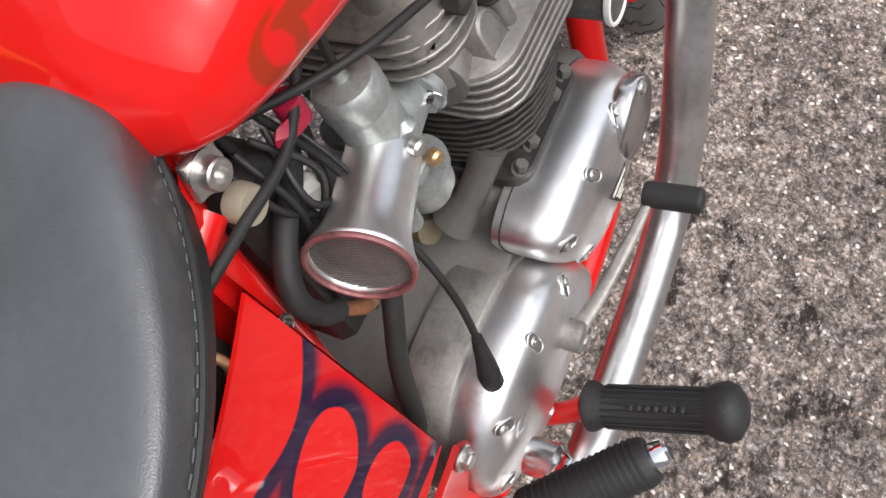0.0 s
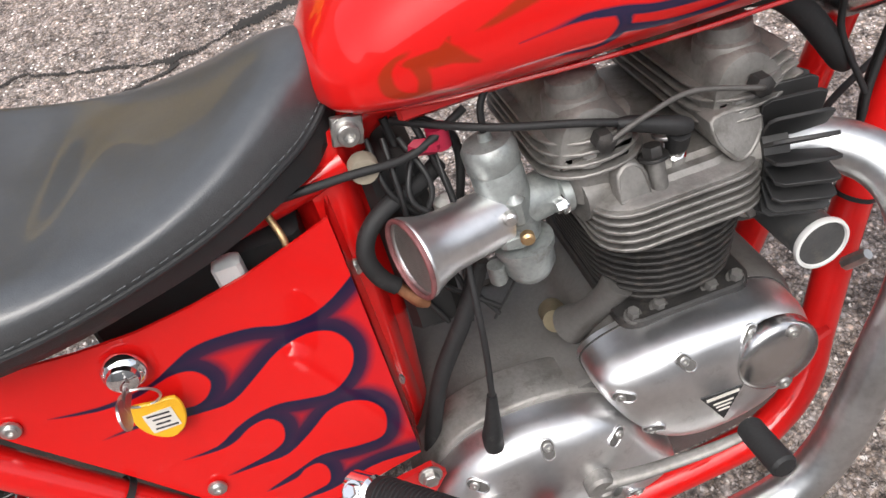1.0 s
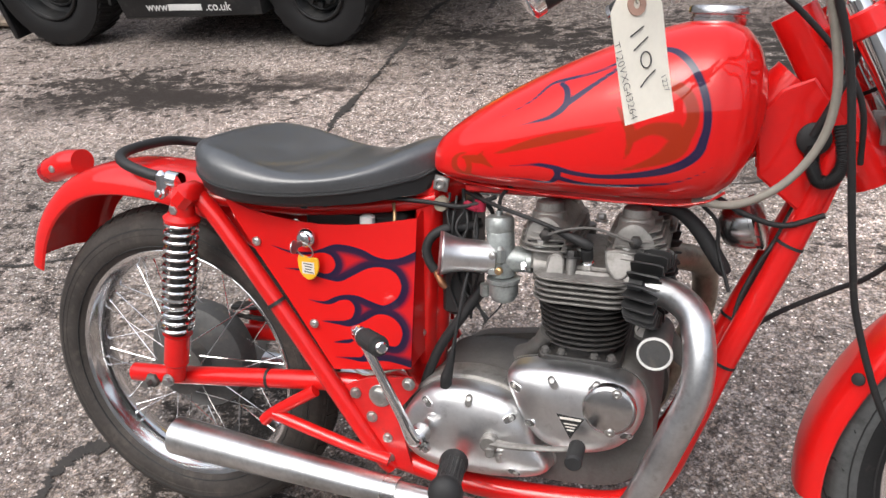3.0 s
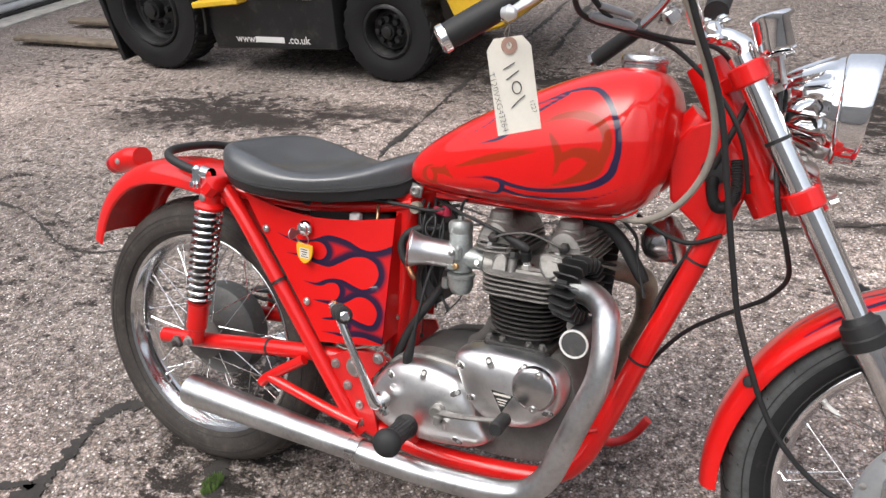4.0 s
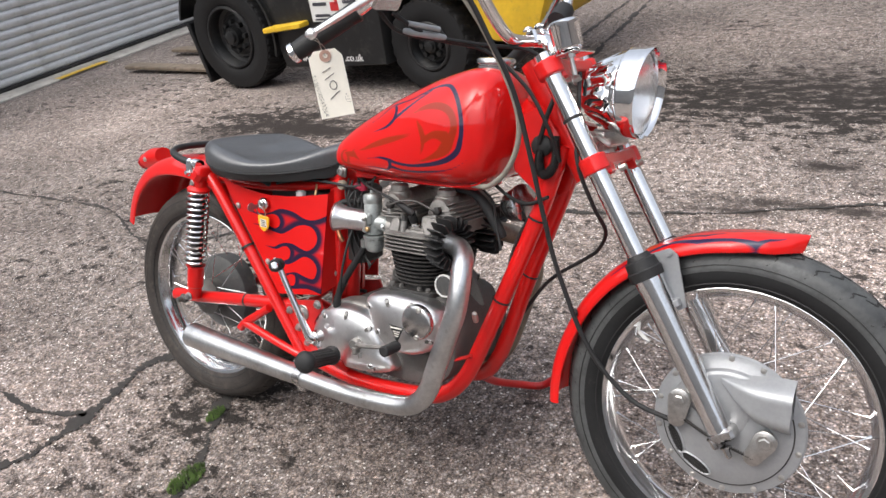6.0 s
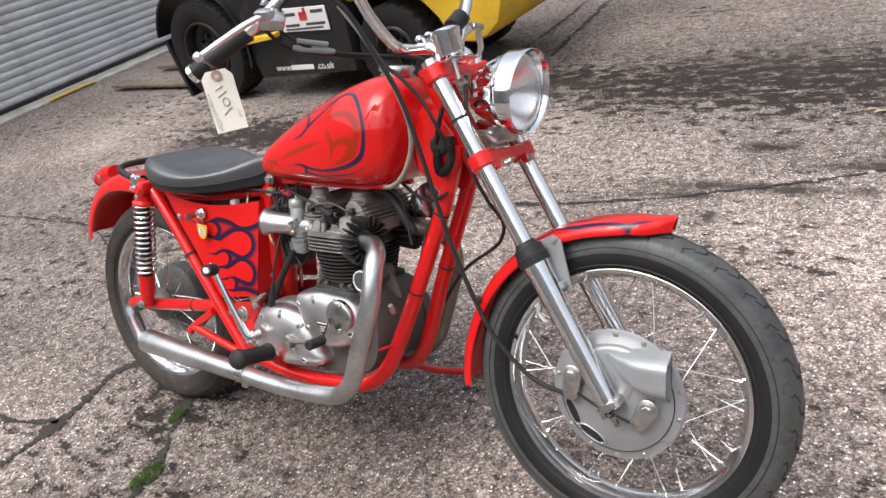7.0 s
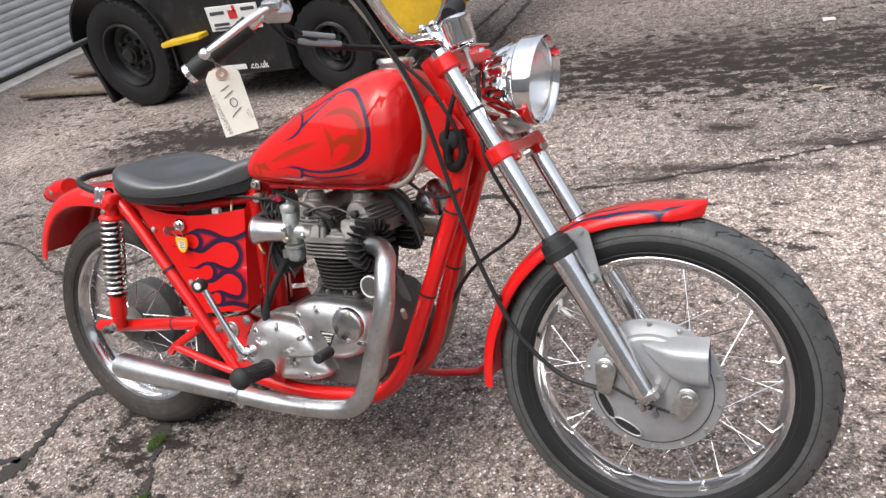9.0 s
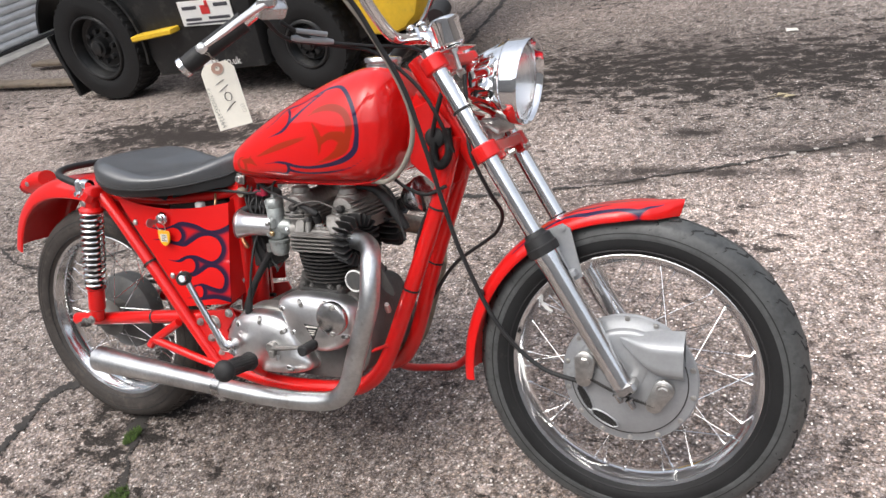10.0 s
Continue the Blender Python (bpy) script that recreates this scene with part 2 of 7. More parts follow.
def ground_material():
    m, nt, n, l, p = shade("weathered_concrete")
    co = n.new("ShaderNodeTexCoord").outputs["Object"]
    # aggregate stones of about 7 and 4 mm with dark gaps between them
    def layer(scale, stops):
        vo = n.new("ShaderNodeTexVoronoi")
        vo.inputs["Scale"].default_value = scale
        l.new(wco, vo.inputs["Vector"])
        sp = n.new("ShaderNodeSeparateColor")
        l.new(vo.outputs["Color"], sp.inputs[0])
        c = ramp_node(n, l, sp.outputs[0], stops).outputs[0]
        gap = ramp_node(n, l, vo.outputs["Distance"], [(0.30, 1.0), (0.74, 0.42)]).outputs[0]
        tint = ramp_node(n, l, sp.outputs[1], [(0.0, (1.10, 1.0, 0.90)), (0.5, (1.0, 0.995, 0.99)), (1.0, (0.95, 1.0, 1.05))]).outputs[0]
        return vo, mix_node(n, l, 1.0, mix_node(n, l, 1.0, c, tint, "MULTIPLY"), gap, "MULTIPLY"), sp

    warp = noise_node(n, l, co, 90, 2)
    wv = n.new("ShaderNodeVectorMath")
    wv.operation = "MULTIPLY_ADD"
    l.new(warp.outputs["Color"], wv.inputs[0])
    wv.inputs[1].default_value = (0.012, 0.012, 0.0)
    l.new(co, wv.inputs[2])
    wco = wv.outputs[0]
    big, c_big, sp1 = layer(135, [(0.0, (0.150, 0.138, 0.122)), (0.3, (0.275, 0.256, 0.230)), (0.6, (0.385, 0.360, 0.326)), (0.85, (0.490, 0.458, 0.416)), (1.0, (0.640, 0.605, 0.560))])
    small, c_small, sp2 = layer(290, [(0.0, (0.120, 0.110, 0.098)), (0.4, (0.270, 0.250, 0.225)), (0.8, (0.410, 0.380, 0.346)), (1.0, (0.600, 0.565, 0.520))])
    pick = ramp_node(n, l, noise_node(n, l, co, 60, 3, 0.6).outputs[0], [(0.44, 0.0), (0.56, 1.0)]).outputs[0]
    col = mix_node(n, l, pick, c_small, c_big)
    fines = noise_node(n, l, co, 420, 3, 0.7)
    patch = noise_node(n, l, co, 1.3, 6, 0.6)
    col = mix_node(n, l, 1.0, col, ramp_node(n, l, patch.outputs[0], [(0.3, (0.69, 0.635, 0.640)), (0.5, (0.90, 0.835, 0.845)), (0.68, (1.16, 1.080, 1.090))]).outputs[0], "MULTIPLY")
    grit = noise_node(n, l, co, 26, 8, 0.72)
    col = mix_node(n, l, 1.0, col, ramp_node(n, l, grit.outputs[0], [(0.37, 0.40), (0.50, 0.97), (0.64, 1.45)]).outputs[0], "MULTIPLY")
    sand = noise_node(n, l, co, 85, 5, 0.65)
    col = mix_node(n, l, 1.0, col, ramp_node(n, l, sand.outputs[0], [(0.36, 0.66), (0.50, 1.0), (0.64, 1.30)]).outputs[0], "MULTIPLY")
    # worn pits, dark and damp, thick in a few broad areas
    st = n.new("ShaderNodeMapping")
    st.inputs["Scale"].default_value = (0.62, 1.0, 1.0)
    l.new(co, st.inputs["Vector"])
    pits = noise_node(n, l, st.outputs[0], 15, 9, 0.78)
    area = ramp_node(n, l, noise_node(n, l, co, 0.7, 3, 0.5).outputs[0], [(0.50, 0.0), (0.62, 0.42)]).outputs[0]
    for sx, sy, rx, ry in PITTED:
        area = mix_node(n, l, 1.0, area, spot(n, l, co, sx, sy, rx, ry, 1.0, 1.7, 2.6), "LIGHTEN")
    lift = n.new("ShaderNodeMath")
    lift.operation = "MULTIPLY_ADD"
    l.new(area, lift.inputs[0])
    lift.inputs[1].default_value = 0.15
    l.new(pits.outputs[0], lift.inputs[2])
    pit_mask = ramp_node(n, l, lift.outputs[0], [(0.588, 0.0), (0.632, 0.95)]).outputs[0]
    # pale quartz chips
    chip = n.new("ShaderNodeTexVoronoi")
    chip.inputs["Scale"].default_value = 84
    l.new(wco, chip.inputs["Vector"])
    cs = n.new("ShaderNodeSeparateColor")
    l.new(chip.outputs["Color"], cs.inputs[0])
    few = ramp_node(n, l, cs.outputs[1], [(0.71, 0.0), (0.75, 1.0)]).outputs[0]
    near = ramp_node(n, l, chip.outputs["Distance"], [(0.20, 1.0), (0.30, 0.0)]).outputs[0]
    col = mix_node(n, l, mix_node(n, l, 1.0, few, near, "MULTIPLY"), col, (0.80, 0.765, 0.72))
    col = mix_node(n, l, pit_mask, col, (0.026, 0.023, 0.021))
    pale = mix_node(n, l, 1.0, col, (1.68, 1.62, 1.60), "MULTIPLY")
    dull = mix_node(n, l, 1.0, col, (0.66, 0.65, 0.64), "MULTIPLY")
    for sx, sy, rx, ry in PALE:
        col = mix_node(n, l, spot(n, l, co, sx, sy, rx, ry, 0.8, 1.5, 2.8), col, pale)
    for sx, sy, rx, ry in DULL:
        col = mix_node(n, l, spot(n, l, co, sx, sy, rx, ry, 0.8, 1.3, 3.2), col, dull)
    # oil and damp stains with ragged edges: x, y, radius along x, radius along y
    for sx, sy, rx, ry, depth in STAINS:
        col = mix_node(n, l, spot(n, l, co, sx, sy, rx, ry, depth, 1.5, 2.1), col, (0.040, 0.034, 0.031))
    l.new(col, p.inputs["Base Color"])
    p.inputs["Roughness"].default_value = 0.9
    p.inputs["Specular IOR Level"].default_value = 0.12
    b = n.new("ShaderNodeBump")
    b.inputs["Strength"].default_value, b.inputs["Distance"].default_value = 0.6, 0.003
    l.new(fines.outputs[0], b.inputs["Height"])
    b2 = n.new("ShaderNodeBump")
    b2.inputs["Strength"].default_value, b2.inputs["Distance"].default_value = 0.6, 0.004
    b2.invert = True
    l.new(big.outputs["Distance"], b2.inputs["Height"])
    l.new(b.outputs[0], b2.inputs["Normal"])
    l.new(b2.outputs[0], p.inputs["Normal"])
    return m


PITTED = [(1.3, 2.70, 2.0, 0.55), (3.0, 2.9, 1.5, 0.6), (0.0, 2.85, 0.8, 0.25), (-1.8, 2.0, 0.9, 0.35), (0.0, 0.0, 0.25, 0.4)]
PALE = [(2.0, 1.15, 0.8, 0.5), (2.9, 0.1, 1.1, 1.1), (0.1, 1.9, 0.9, 0.5), (-1.2, 1.6, 0.7, 0.25), (0.2, 1.0, 0.5, 0.3), (0.5, 3.9, 0.9, 0.35), (-3.2, 1.9, 1.2, 0.7), (2.1, 0.7, 1.2, 0.9), (2.1, -0.3, 0.9, 0.9), (-0.55, -0.5, 0.55, 0.32), (-1.0, 2.2, 0.5, 0.35)]
DULL = [(0.95, -0.45, 0.8, 0.5), (0.7, 2.9, 0.9, 0.55), (0.6, 4.2, 1.1, 0.7)]
STAINS = [(1.1, 1.47, 0.35, 0.05, 0.8), (1.75, 1.76, 0.45, 0.07, 0.85), (-1.45, 1.92, 0.7, 0.12, 1.0), (-1.0, 2.1, 0.6, 0.07, 1.0), (1.5, 3.0, 1.9, 0.9, 0.28), (-0.4, 2.7, 0.9, 0.5, 0.4), (1.35, 1.56, 0.7, 0.07, 0.9), (2.1, 1.82, 0.7, 0.10, 0.9), (1.25, 1.30, 0.05, 0.09, 0.85), (-1.55, 1.95, 1.0, 0.22, 0.95), (-2.1, 1.75, 0.6, 0.25, 0.6), (-0.9, 2.2, 0.8, 0.18, 0.8), (1.3, 1.93, 0.20, 0.09, 1.0), (0.0, 2.78, 0.35, 0.12, 0.9), (1.1, 3.0, 0.9, 0.5, 0.28), (2.2, 4.4, 0.9, 0.5, 0.6), (-1.05, 2.9, 1.0, 0.5, 0.7)]
ground_mat = ground_material()


# ---- geometry tools ----
def smooth_line(pts, k=6, closed=False):
    """A Catmull-Rom curve through the points."""
    p = [np.array(q, float) for q in pts]
    if k <= 1 or len(p) < 3 and not closed:
        return p
    out, c = [], len(p)
    for i in range(c if closed else c - 1):
        a, b = p[i], p[(i + 1) % c]
        z = p[i - 1] if closed or i > 0 else 2 * a - b
        d = p[(i + 2) % c] if closed or i + 2 < c else 2 * b - a
        for j in range(k):
            t = j / k
            out.append(0.5 * (2 * a + (b - z) * t + (2 * z - 5 * a + 4 * b - d) * t * t + (3 * a - 3 * b + d - z) * t**3))
    return out if closed else out + [p[-1]]


def frame_of(axis):
    """A turn whose z axis is the given way."""
    return Vector(axis).normalized().to_track_quat("Z", "Y").to_matrix()


class Geo:
    """Vertices and faces of one part."""

    def __init__(self):
        self.v, self.f = [], []

    def add(self, verts, faces):
        o = len(self.v)
        self.v += [tuple(float(c) for c in q) for q in verts]
        self.f += [tuple(i + o for i in f) for f in faces]
        return self

    def merge(self, other, m=None):
        return self.add([m @ Vector(q) for q in other.v] if m else other.v, other.f)

    def moved(self, m):
        self.v = [tuple(m @ Vector(q)) for q in self.v]
        return self

    def mirrored(self):
        g = Geo()
        return g.add([(x, -y, z) for x, y, z in self.v], [f[::-1] for f in self.f])

    def rings(self, rings, closed=False, caps=True):
        n = len(rings[0])
        faces = []
        m = len(rings)
        for i in range(m if closed else m - 1):
            a, b = i * n, (i + 1) % m * n
            faces += [(a + j, a + (j + 1) % n, b + (j + 1) % n, b + j) for j in range(n)]
        if caps and not closed:
            faces += [tuple(range(n))[::-1], tuple(range((m - 1) * n, m * n))]
        return self.add([q for r in rings for q in r], faces)

    def tube(self, pts, r, n=10, k=6, closed=False, flat=1.0):
        line = smooth_line(pts, k, closed)
        m = len(line)
        rr = [r] * m if isinstance(r, (int, float)) else list(np.interp(np.linspace(0, 1, m), np.linspace(0, 1, len(r)), r))
        tang = [line[(i + 1) % m] - line[i - 1] if closed or 0 < i < m - 1 else (line[1] - line[0] if i == 0 else line[-1] - line[-2]) for i in range(m)]
        tang = [t / (np.linalg.norm(t) + 1e-12) for t in tang]
        up = np.array((0, 0, 1.0)) if abs(tang[0][2]) < 0.9 else np.array((0, 1.0, 0))
        rings = []
        for p, t, q in zip(line, tang, rr):
            up = up - t * (up @ t)
            up /= np.linalg.norm(up) + 1e-12
            side = np.cross(t, up)
            rings.append([p + q * (math.cos(a) * side + flat * math.sin(a) * up) for a in np.linspace(0, 2 * math.pi, n, endpoint=False)])
        return self.rings(rings, closed)

    def lathe(self, profile, at=(0, 0, 0), axis=(0, 0, 1), n=32, closed=False):
        """Turns a profile of (radius, height) round an axis."""
        m = Matrix.Translation(at) @ frame_of(axis).to_4x4()
        rings = [[m @ Vector((max(r, 1e-5) * math.cos(a), max(r, 1e-5) * math.sin(a), h)) for a in np.linspace(0, 2 * math.pi, n, endpoint=False)] for r, h in profile]
        return self.rings(rings, closed, caps=not closed)

    def stack(self, outline, layers, to3d):
        """An outline in a plane, drawn in by each layer's inset and laid at its height."""
        p = np.array(outline, float)
        if sum(p[i - 1][0] * p[i][1] - p[i][0] * p[i - 1][1] for i in range(len(p))) < 0:
            p = p[::-1]
        d = np.roll(p, -1, 0) - np.roll(p, 1, 0)
        nrm = np.stack([-d[:, 1], d[:, 0]], 1) / (np.linalg.norm(d, axis=1)[:, None] + 1e-12)
        return self.rings([[to3d(*(q + nn * inset), h) for q, nn in zip(p, nrm)] for inset, h in layers])

    def dome(self, outline, layers, to3d):
        """An outline drawn in towards its middle by each layer's share, closed by a fan."""
        p = np.array(outline, float)
        if sum(p[i - 1][0] * p[i][1] - p[i][0] * p[i - 1][1] for i in range(len(p))) < 0:
            p = p[::-1]
        m = p.mean(0)
        return self.rings([[to3d(*(m + (q - m) * s), h) for q in p] for s, h in layers])

    def box(self, at, size, turn=None, bevel=0.003):
        sx, sy, sz = (s / 2 for s in size)
        b = min(bevel, sx * 0.9, sy * 0.9, sz * 0.9)
        m = Matrix.Translation(at) @ (turn.to_4x4() if turn else Matrix())
        o = [(-sx + b, -sy), (sx - b, -sy), (sx, -sy + b), (sx, sy - b), (sx - b, sy), (-sx + b, sy), (-sx, sy - b), (-sx, -sy + b)]
        rings = []
        for s, h in ((b, -sz), (0, -sz + b), (0, sz - b), (b, sz)):
            rings.append([m @ Vector((x - math.copysign(min(s, abs(x)), x), y - math.copysign(min(s, abs(y)), y), h)) for x, y in o])
        return self.rings(rings)

    def grid(self, rows, close_u=False, close_v=False):
        nu, nv = len(rows), len(rows[0])
        f = [(i * nv + j, i * nv + (j + 1) % nv, (i + 1) % nu * nv + (j + 1) % nv, (i + 1) % nu * nv + j) for i in range(nu if close_u else nu - 1) for j in range(nv if close_v else nv - 1)]
        return self.add([q for r in rows for q in r], f)


def mesh_of(name, geo, material, sharp=38.0):
    me = bpy.data.meshes.new(name)
    me.from_pydata(geo.v, [], geo.f)
    me.polygons.foreach_set("use_smooth", [True] * len(me.polygons))
    me.set_sharp_from_angle(angle=radians(sharp))
    me.materials.append(material)
    bm = bmesh.new()
    bm.from_mesh(me)
    bmesh.ops.recalc_face_normals(bm, faces=bm.faces)
    bm.to_mesh(me)
    bm.free()
    me.update()
    return me


def part(name, geo, material, parent=None, label="", sharp=38.0):
    ob = new(name, mesh_of(name, geo, material, sharp))
    ob.parent = parent
    if label:
        ob["label"] = label
    return ob


def thing(name, label, category, m=None, group="", kind=""):
    ob = new(name)
    ob.matrix_world = m or Matrix()
    return tagged(ob, label, category, group, kind)


def xz(y0, sign=-1):
    """Plan of a plate seen from the bike's side: height counts outwards from y0 to the right side."""
    return lambda x, z, h: (x, y0 + sign * h, z)


def round_outline(pts, k=5):
    return [tuple(q) for q in smooth_line(pts, k, closed=True)]


def circle(r, n=24, cx=0.0, cz=0.0):
    return [(cx + r * math.cos(a), cz + r * math.sin(a)) for a in np.linspace(0, 2 * math.pi, n, endpoint=False)]


def bolt(at, axis, r=0.006, h=0.005, socket=True):
    """A round-headed screw with a washer and a hexagon head."""
    g = Geo().lathe([(r * 1.45, -0.001), (r * 1.45, 0.001), (r * 1.4, 0.0016), (r * 0.6, 0.0016)], at, axis, 16)
    return g.lathe([(r, 0), (r, h * 0.8), (r * 0.8, h), (r * 0.5, h), (r * 0.45, h * 0.5), (0, h * 0.5)] if socket else [(r, 0), (r, h * 0.85), (r * 0.85, h), (0, h)], at, axis, 16 if socket else 6)

# ---- the setting ----
def sheet(name, x0, x1, y0, y1, z, material, label, category):
    g = Geo().add([(x0, y0, z), (x1, y0, z), (x1, y1, z), (x0, y1, z)], [(0, 1, 2, 3)])
    return tagged(part(name, g, material), label, category, kind="structure")


ground = sheet("ground", -400, 400, -400, 400, 0.0, ground_mat, "weathered grey-brown concrete yard with cracks and oil stains", "ground")

# roller shutter wall at the far side of the yard
SH = Matrix.Translation((-5.74, 3.2, 0)) @ Matrix.Rotation(radians(4.6), 4, "Z")
g = Geo().box((-0.20, 0, 2.2), (0.3, 24, 4.4), None, 0.01)
tagged(part("wall_west", g.moved(SH), wall_paint), "plain rendered wall behind the roller shutter", "wall", kind="structure")
shutter = thing("roller_shutter", "closed galvanised steel roller shutter with horizontal slats", "shutter", SH, kind="structure")
prof = [(0.0, 0.0), (0.012, 0.006), (0.022, 0.022), (0.024, 0.045), (0.018, 0.064), (0.004, 0.075), (0.0, 0.078)]
slat_geo = Geo().grid([[(x, y, z) for x, z in prof] for y in (-9.0, 9.0)])
slat_geo.grid([[(x - 0.006, y, z) for x, z in prof[::-1]] for y in (-9.0, 9.0)])
slat_mesh = mesh_of("slat", slat_geo, shutter_metal, 60)
for i in range(45):
    s = new("slat", slat_mesh)
    s.parent, s.matrix_local = shutter, pose(0.0, 0, 0.052 + i * 0.079)
part("bottom_rail", Geo().box((0.01, 0, 0.028), (0.05, 18, 0.05), None, 0.008), black_paint, shutter)
kerb = Geo().box((0.16, 0, 0.006), (0.34, 18, 0.03), None, 0.008).moved(SH)
tagged(part("threshold_strip", kerb, mat("pale_concrete", (0.44, 0.42, 0.38), 0.85, 0, 0.2, 4, 60, 0.4, 200, dirt=(0.2, 0.18, 0.16), dirt_at=0.6)), "pale worn concrete strip at the foot of the shutter", "threshold", kind="structure")

# an unseen pale wall behind the camera, added to shape light and reflections
g = Geo().box((1.0, -8.0, 2.35), (40, 0.3, 4.7), None, 0.01)
tagged(part("unseen_wall_south", g, pale_reflector), "unseen pale grey wall added for reflections", "wall", kind="structure")

# two more unseen walls, added to darken reflections near the horizon
for nm, at, size in (("unseen_wall_north", (2.0, 11.0, 2.5), (40, 0.3, 5.0)), ("unseen_wall_east", (13.0, 1.5, 2.0), (0.3, 19.2, 4.0))):
    tagged(part(nm, Geo().box(at, size, None, 0.01), unseen_wall_brown), "unseen grey-brown wall added to shape light and reflections", "wall", kind="structure")

# cracks and slab joints: the middle line and half width of each
rng = random.Random(7)


def crack(name, pts, w, label):
    line = smooth_line(pts, 40)
    g, left, right = Geo(), [], []
    for i, q in enumerate(line):
        d = line[min(i + 1, len(line) - 1)] - line[max(i - 1, 0)]
        nrm = np.array((-d[1], d[0])) / (np.hypot(*d[:2]) + 1e-9)
        s = noise.noise(Vector((q[0] * 9, q[1] * 9, 3.1)))
        c = q[:2] + nrm * (0.016 * noise.noise(Vector((q[0] * 5, q[1] * 5, 0))) + 0.012 * noise.noise(Vector((q[0] * 31, q[1] * 31, 0))))
        a, b = (w * (0.55 + 1.1 * s + rng.uniform(-0.35, 0.45)) for _ in range(2))
        left.append((*(c + nrm * max(a, 0.002)), 0.004))
        right.append((*(c - nrm * max(b, 0.002)), 0.004))
    g.grid([left, right])
    return tagged(part(name, g, tar), label, "crack", kind="structure")


crack("slab_joint", [(-0.75, -0.78), (-0.38, -0.59), (-0.36, -0.33), (-0.39, -0.08), (-0.25, -0.02), (0.02, 0.03)], 0.028, "dirt-filled joint between concrete slabs")
crack("slab_joint", [(0.26, -0.95), (0.19, -0.40), (0.06, -0.19), (-0.03, 0.03), (-0.15, 0.4), (-0.38, 1.0), (-0.57, 1.7), (-0.585, 2.05), (-0.61, 2.5), (-0.65, 3.1), (-0.62, 3.8), (-0.66, 4.5), (-0.8, 7.0)], 0.021, "dark straight joint between concrete slabs")
crack("slab_joint", [(-4.2, 0.72), (-2.84, 0.72), (-1.86, 0.74), (-1.25, 0.55), (-0.8, 0.80), (-0.45, 1.18), (-0.2, 1.36), (-0.05, 1.33), (0.13, 1.28)], 0.009, "ragged crack across the yard")
crack("slab_joint", [(0.135, 1.278), (0.18, 1.26), (0.23, 1.25), (0.30, 1.255), (0.38, 1.285), (0.53, 1.31), (0.66, 1.34)], 0.021, "broad crumbled stretch of a crack across the yard")
crack("slab_joint", [(0.665, 1.341), (1.0, 1.42), (1.67, 1.69), (2.4, 2.05), (4.5, 2.9)], 0.009, "ragged crack across the yard")
crack("slab_joint", [(0.232, 1.222), (0.16, 1.195), (0.08, 1.17), (0.0, 1.10), (-0.04, 1.0)], 0.009, "narrow branch of a crack in the yard")
crack("slab_joint", [(-0.32, 3.3), (-0.345, 3.55), (-0.385, 3.9), (-0.43, 4.35), (-0.68, 7.0), (-1.1, 11.0)], 0.028, "dark joint between concrete slabs")
crack("slab_joint", [(-1.2, -0.35), (-0.62, -0.42), (-0.36, -0.35)], 0.012, "narrow dirt-filled crack")


def tuft(at, r, count):
    g, rr = Geo(), random.Random(int(at[0] * 1000))
    for _ in range(count):
        a, d = rr.uniform(0, 6.28), r * math.sqrt(rr.random())
        x, y = at[0] + d * math.cos(a) * 0.6, at[1] + d * math.sin(a)
        h, lean, w = rr.uniform(0.006, 0.02), rr.uniform(0, 6.28), rr.uniform(0.002, 0.005)
        g.add([(x - w, y, 0.003), (x + w, y, 0.003), (x + 0.4 * h * math.cos(lean), y + 0.4 * h * math.sin(lean), h)], [(0, 1, 2)])
    return tagged(part("moss", g, moss_mat), "small green moss tuft growing in a slab joint", "moss", kind="stuff")


tuft((0.19, -0.41), 0.06, 700)
tuft((0.055, -0.19), 0.035, 300)

# ---- motorcycle ----
LEAN, CENTRE, ZR = radians(17.0), Vector((0, -0.003, 0.309)), 0.32
BIKE = Matrix.Translation(CENTRE) @ Matrix.Rotation(-LEAN, 4, "X") @ Matrix.Translation((0, 0, -ZR))
bike = thing("motorcycle", "red custom motorcycle with blue flame paint, leaning on its side stand", "motorcycle", BIKE)
AX_R, AX_F = Vector((0, 0, 0.32)), Vector((1.481, 0, 0.335))
# the fork turns to the left by a few degrees round the steering head
HEAD_TOP, RAKE = Vector((1.038, 0, 0.98)), Vector((0.507, 0, -0.862))
STEER = Matrix.Translation(HEAD_TOP) @ Matrix.Rotation(radians(-2.5), 4, RAKE) @ Matrix.Translation(-HEAD_TOP)


rear_rubber = mat("brown_dusty_tyre", (0.050, 0.044, 0.040), 0.7, 0, 0.3, 12, 140, 0.3, 350, dirt=(0.095, 0.080, 0.068), dirt_at=0.64, spec=0.3)


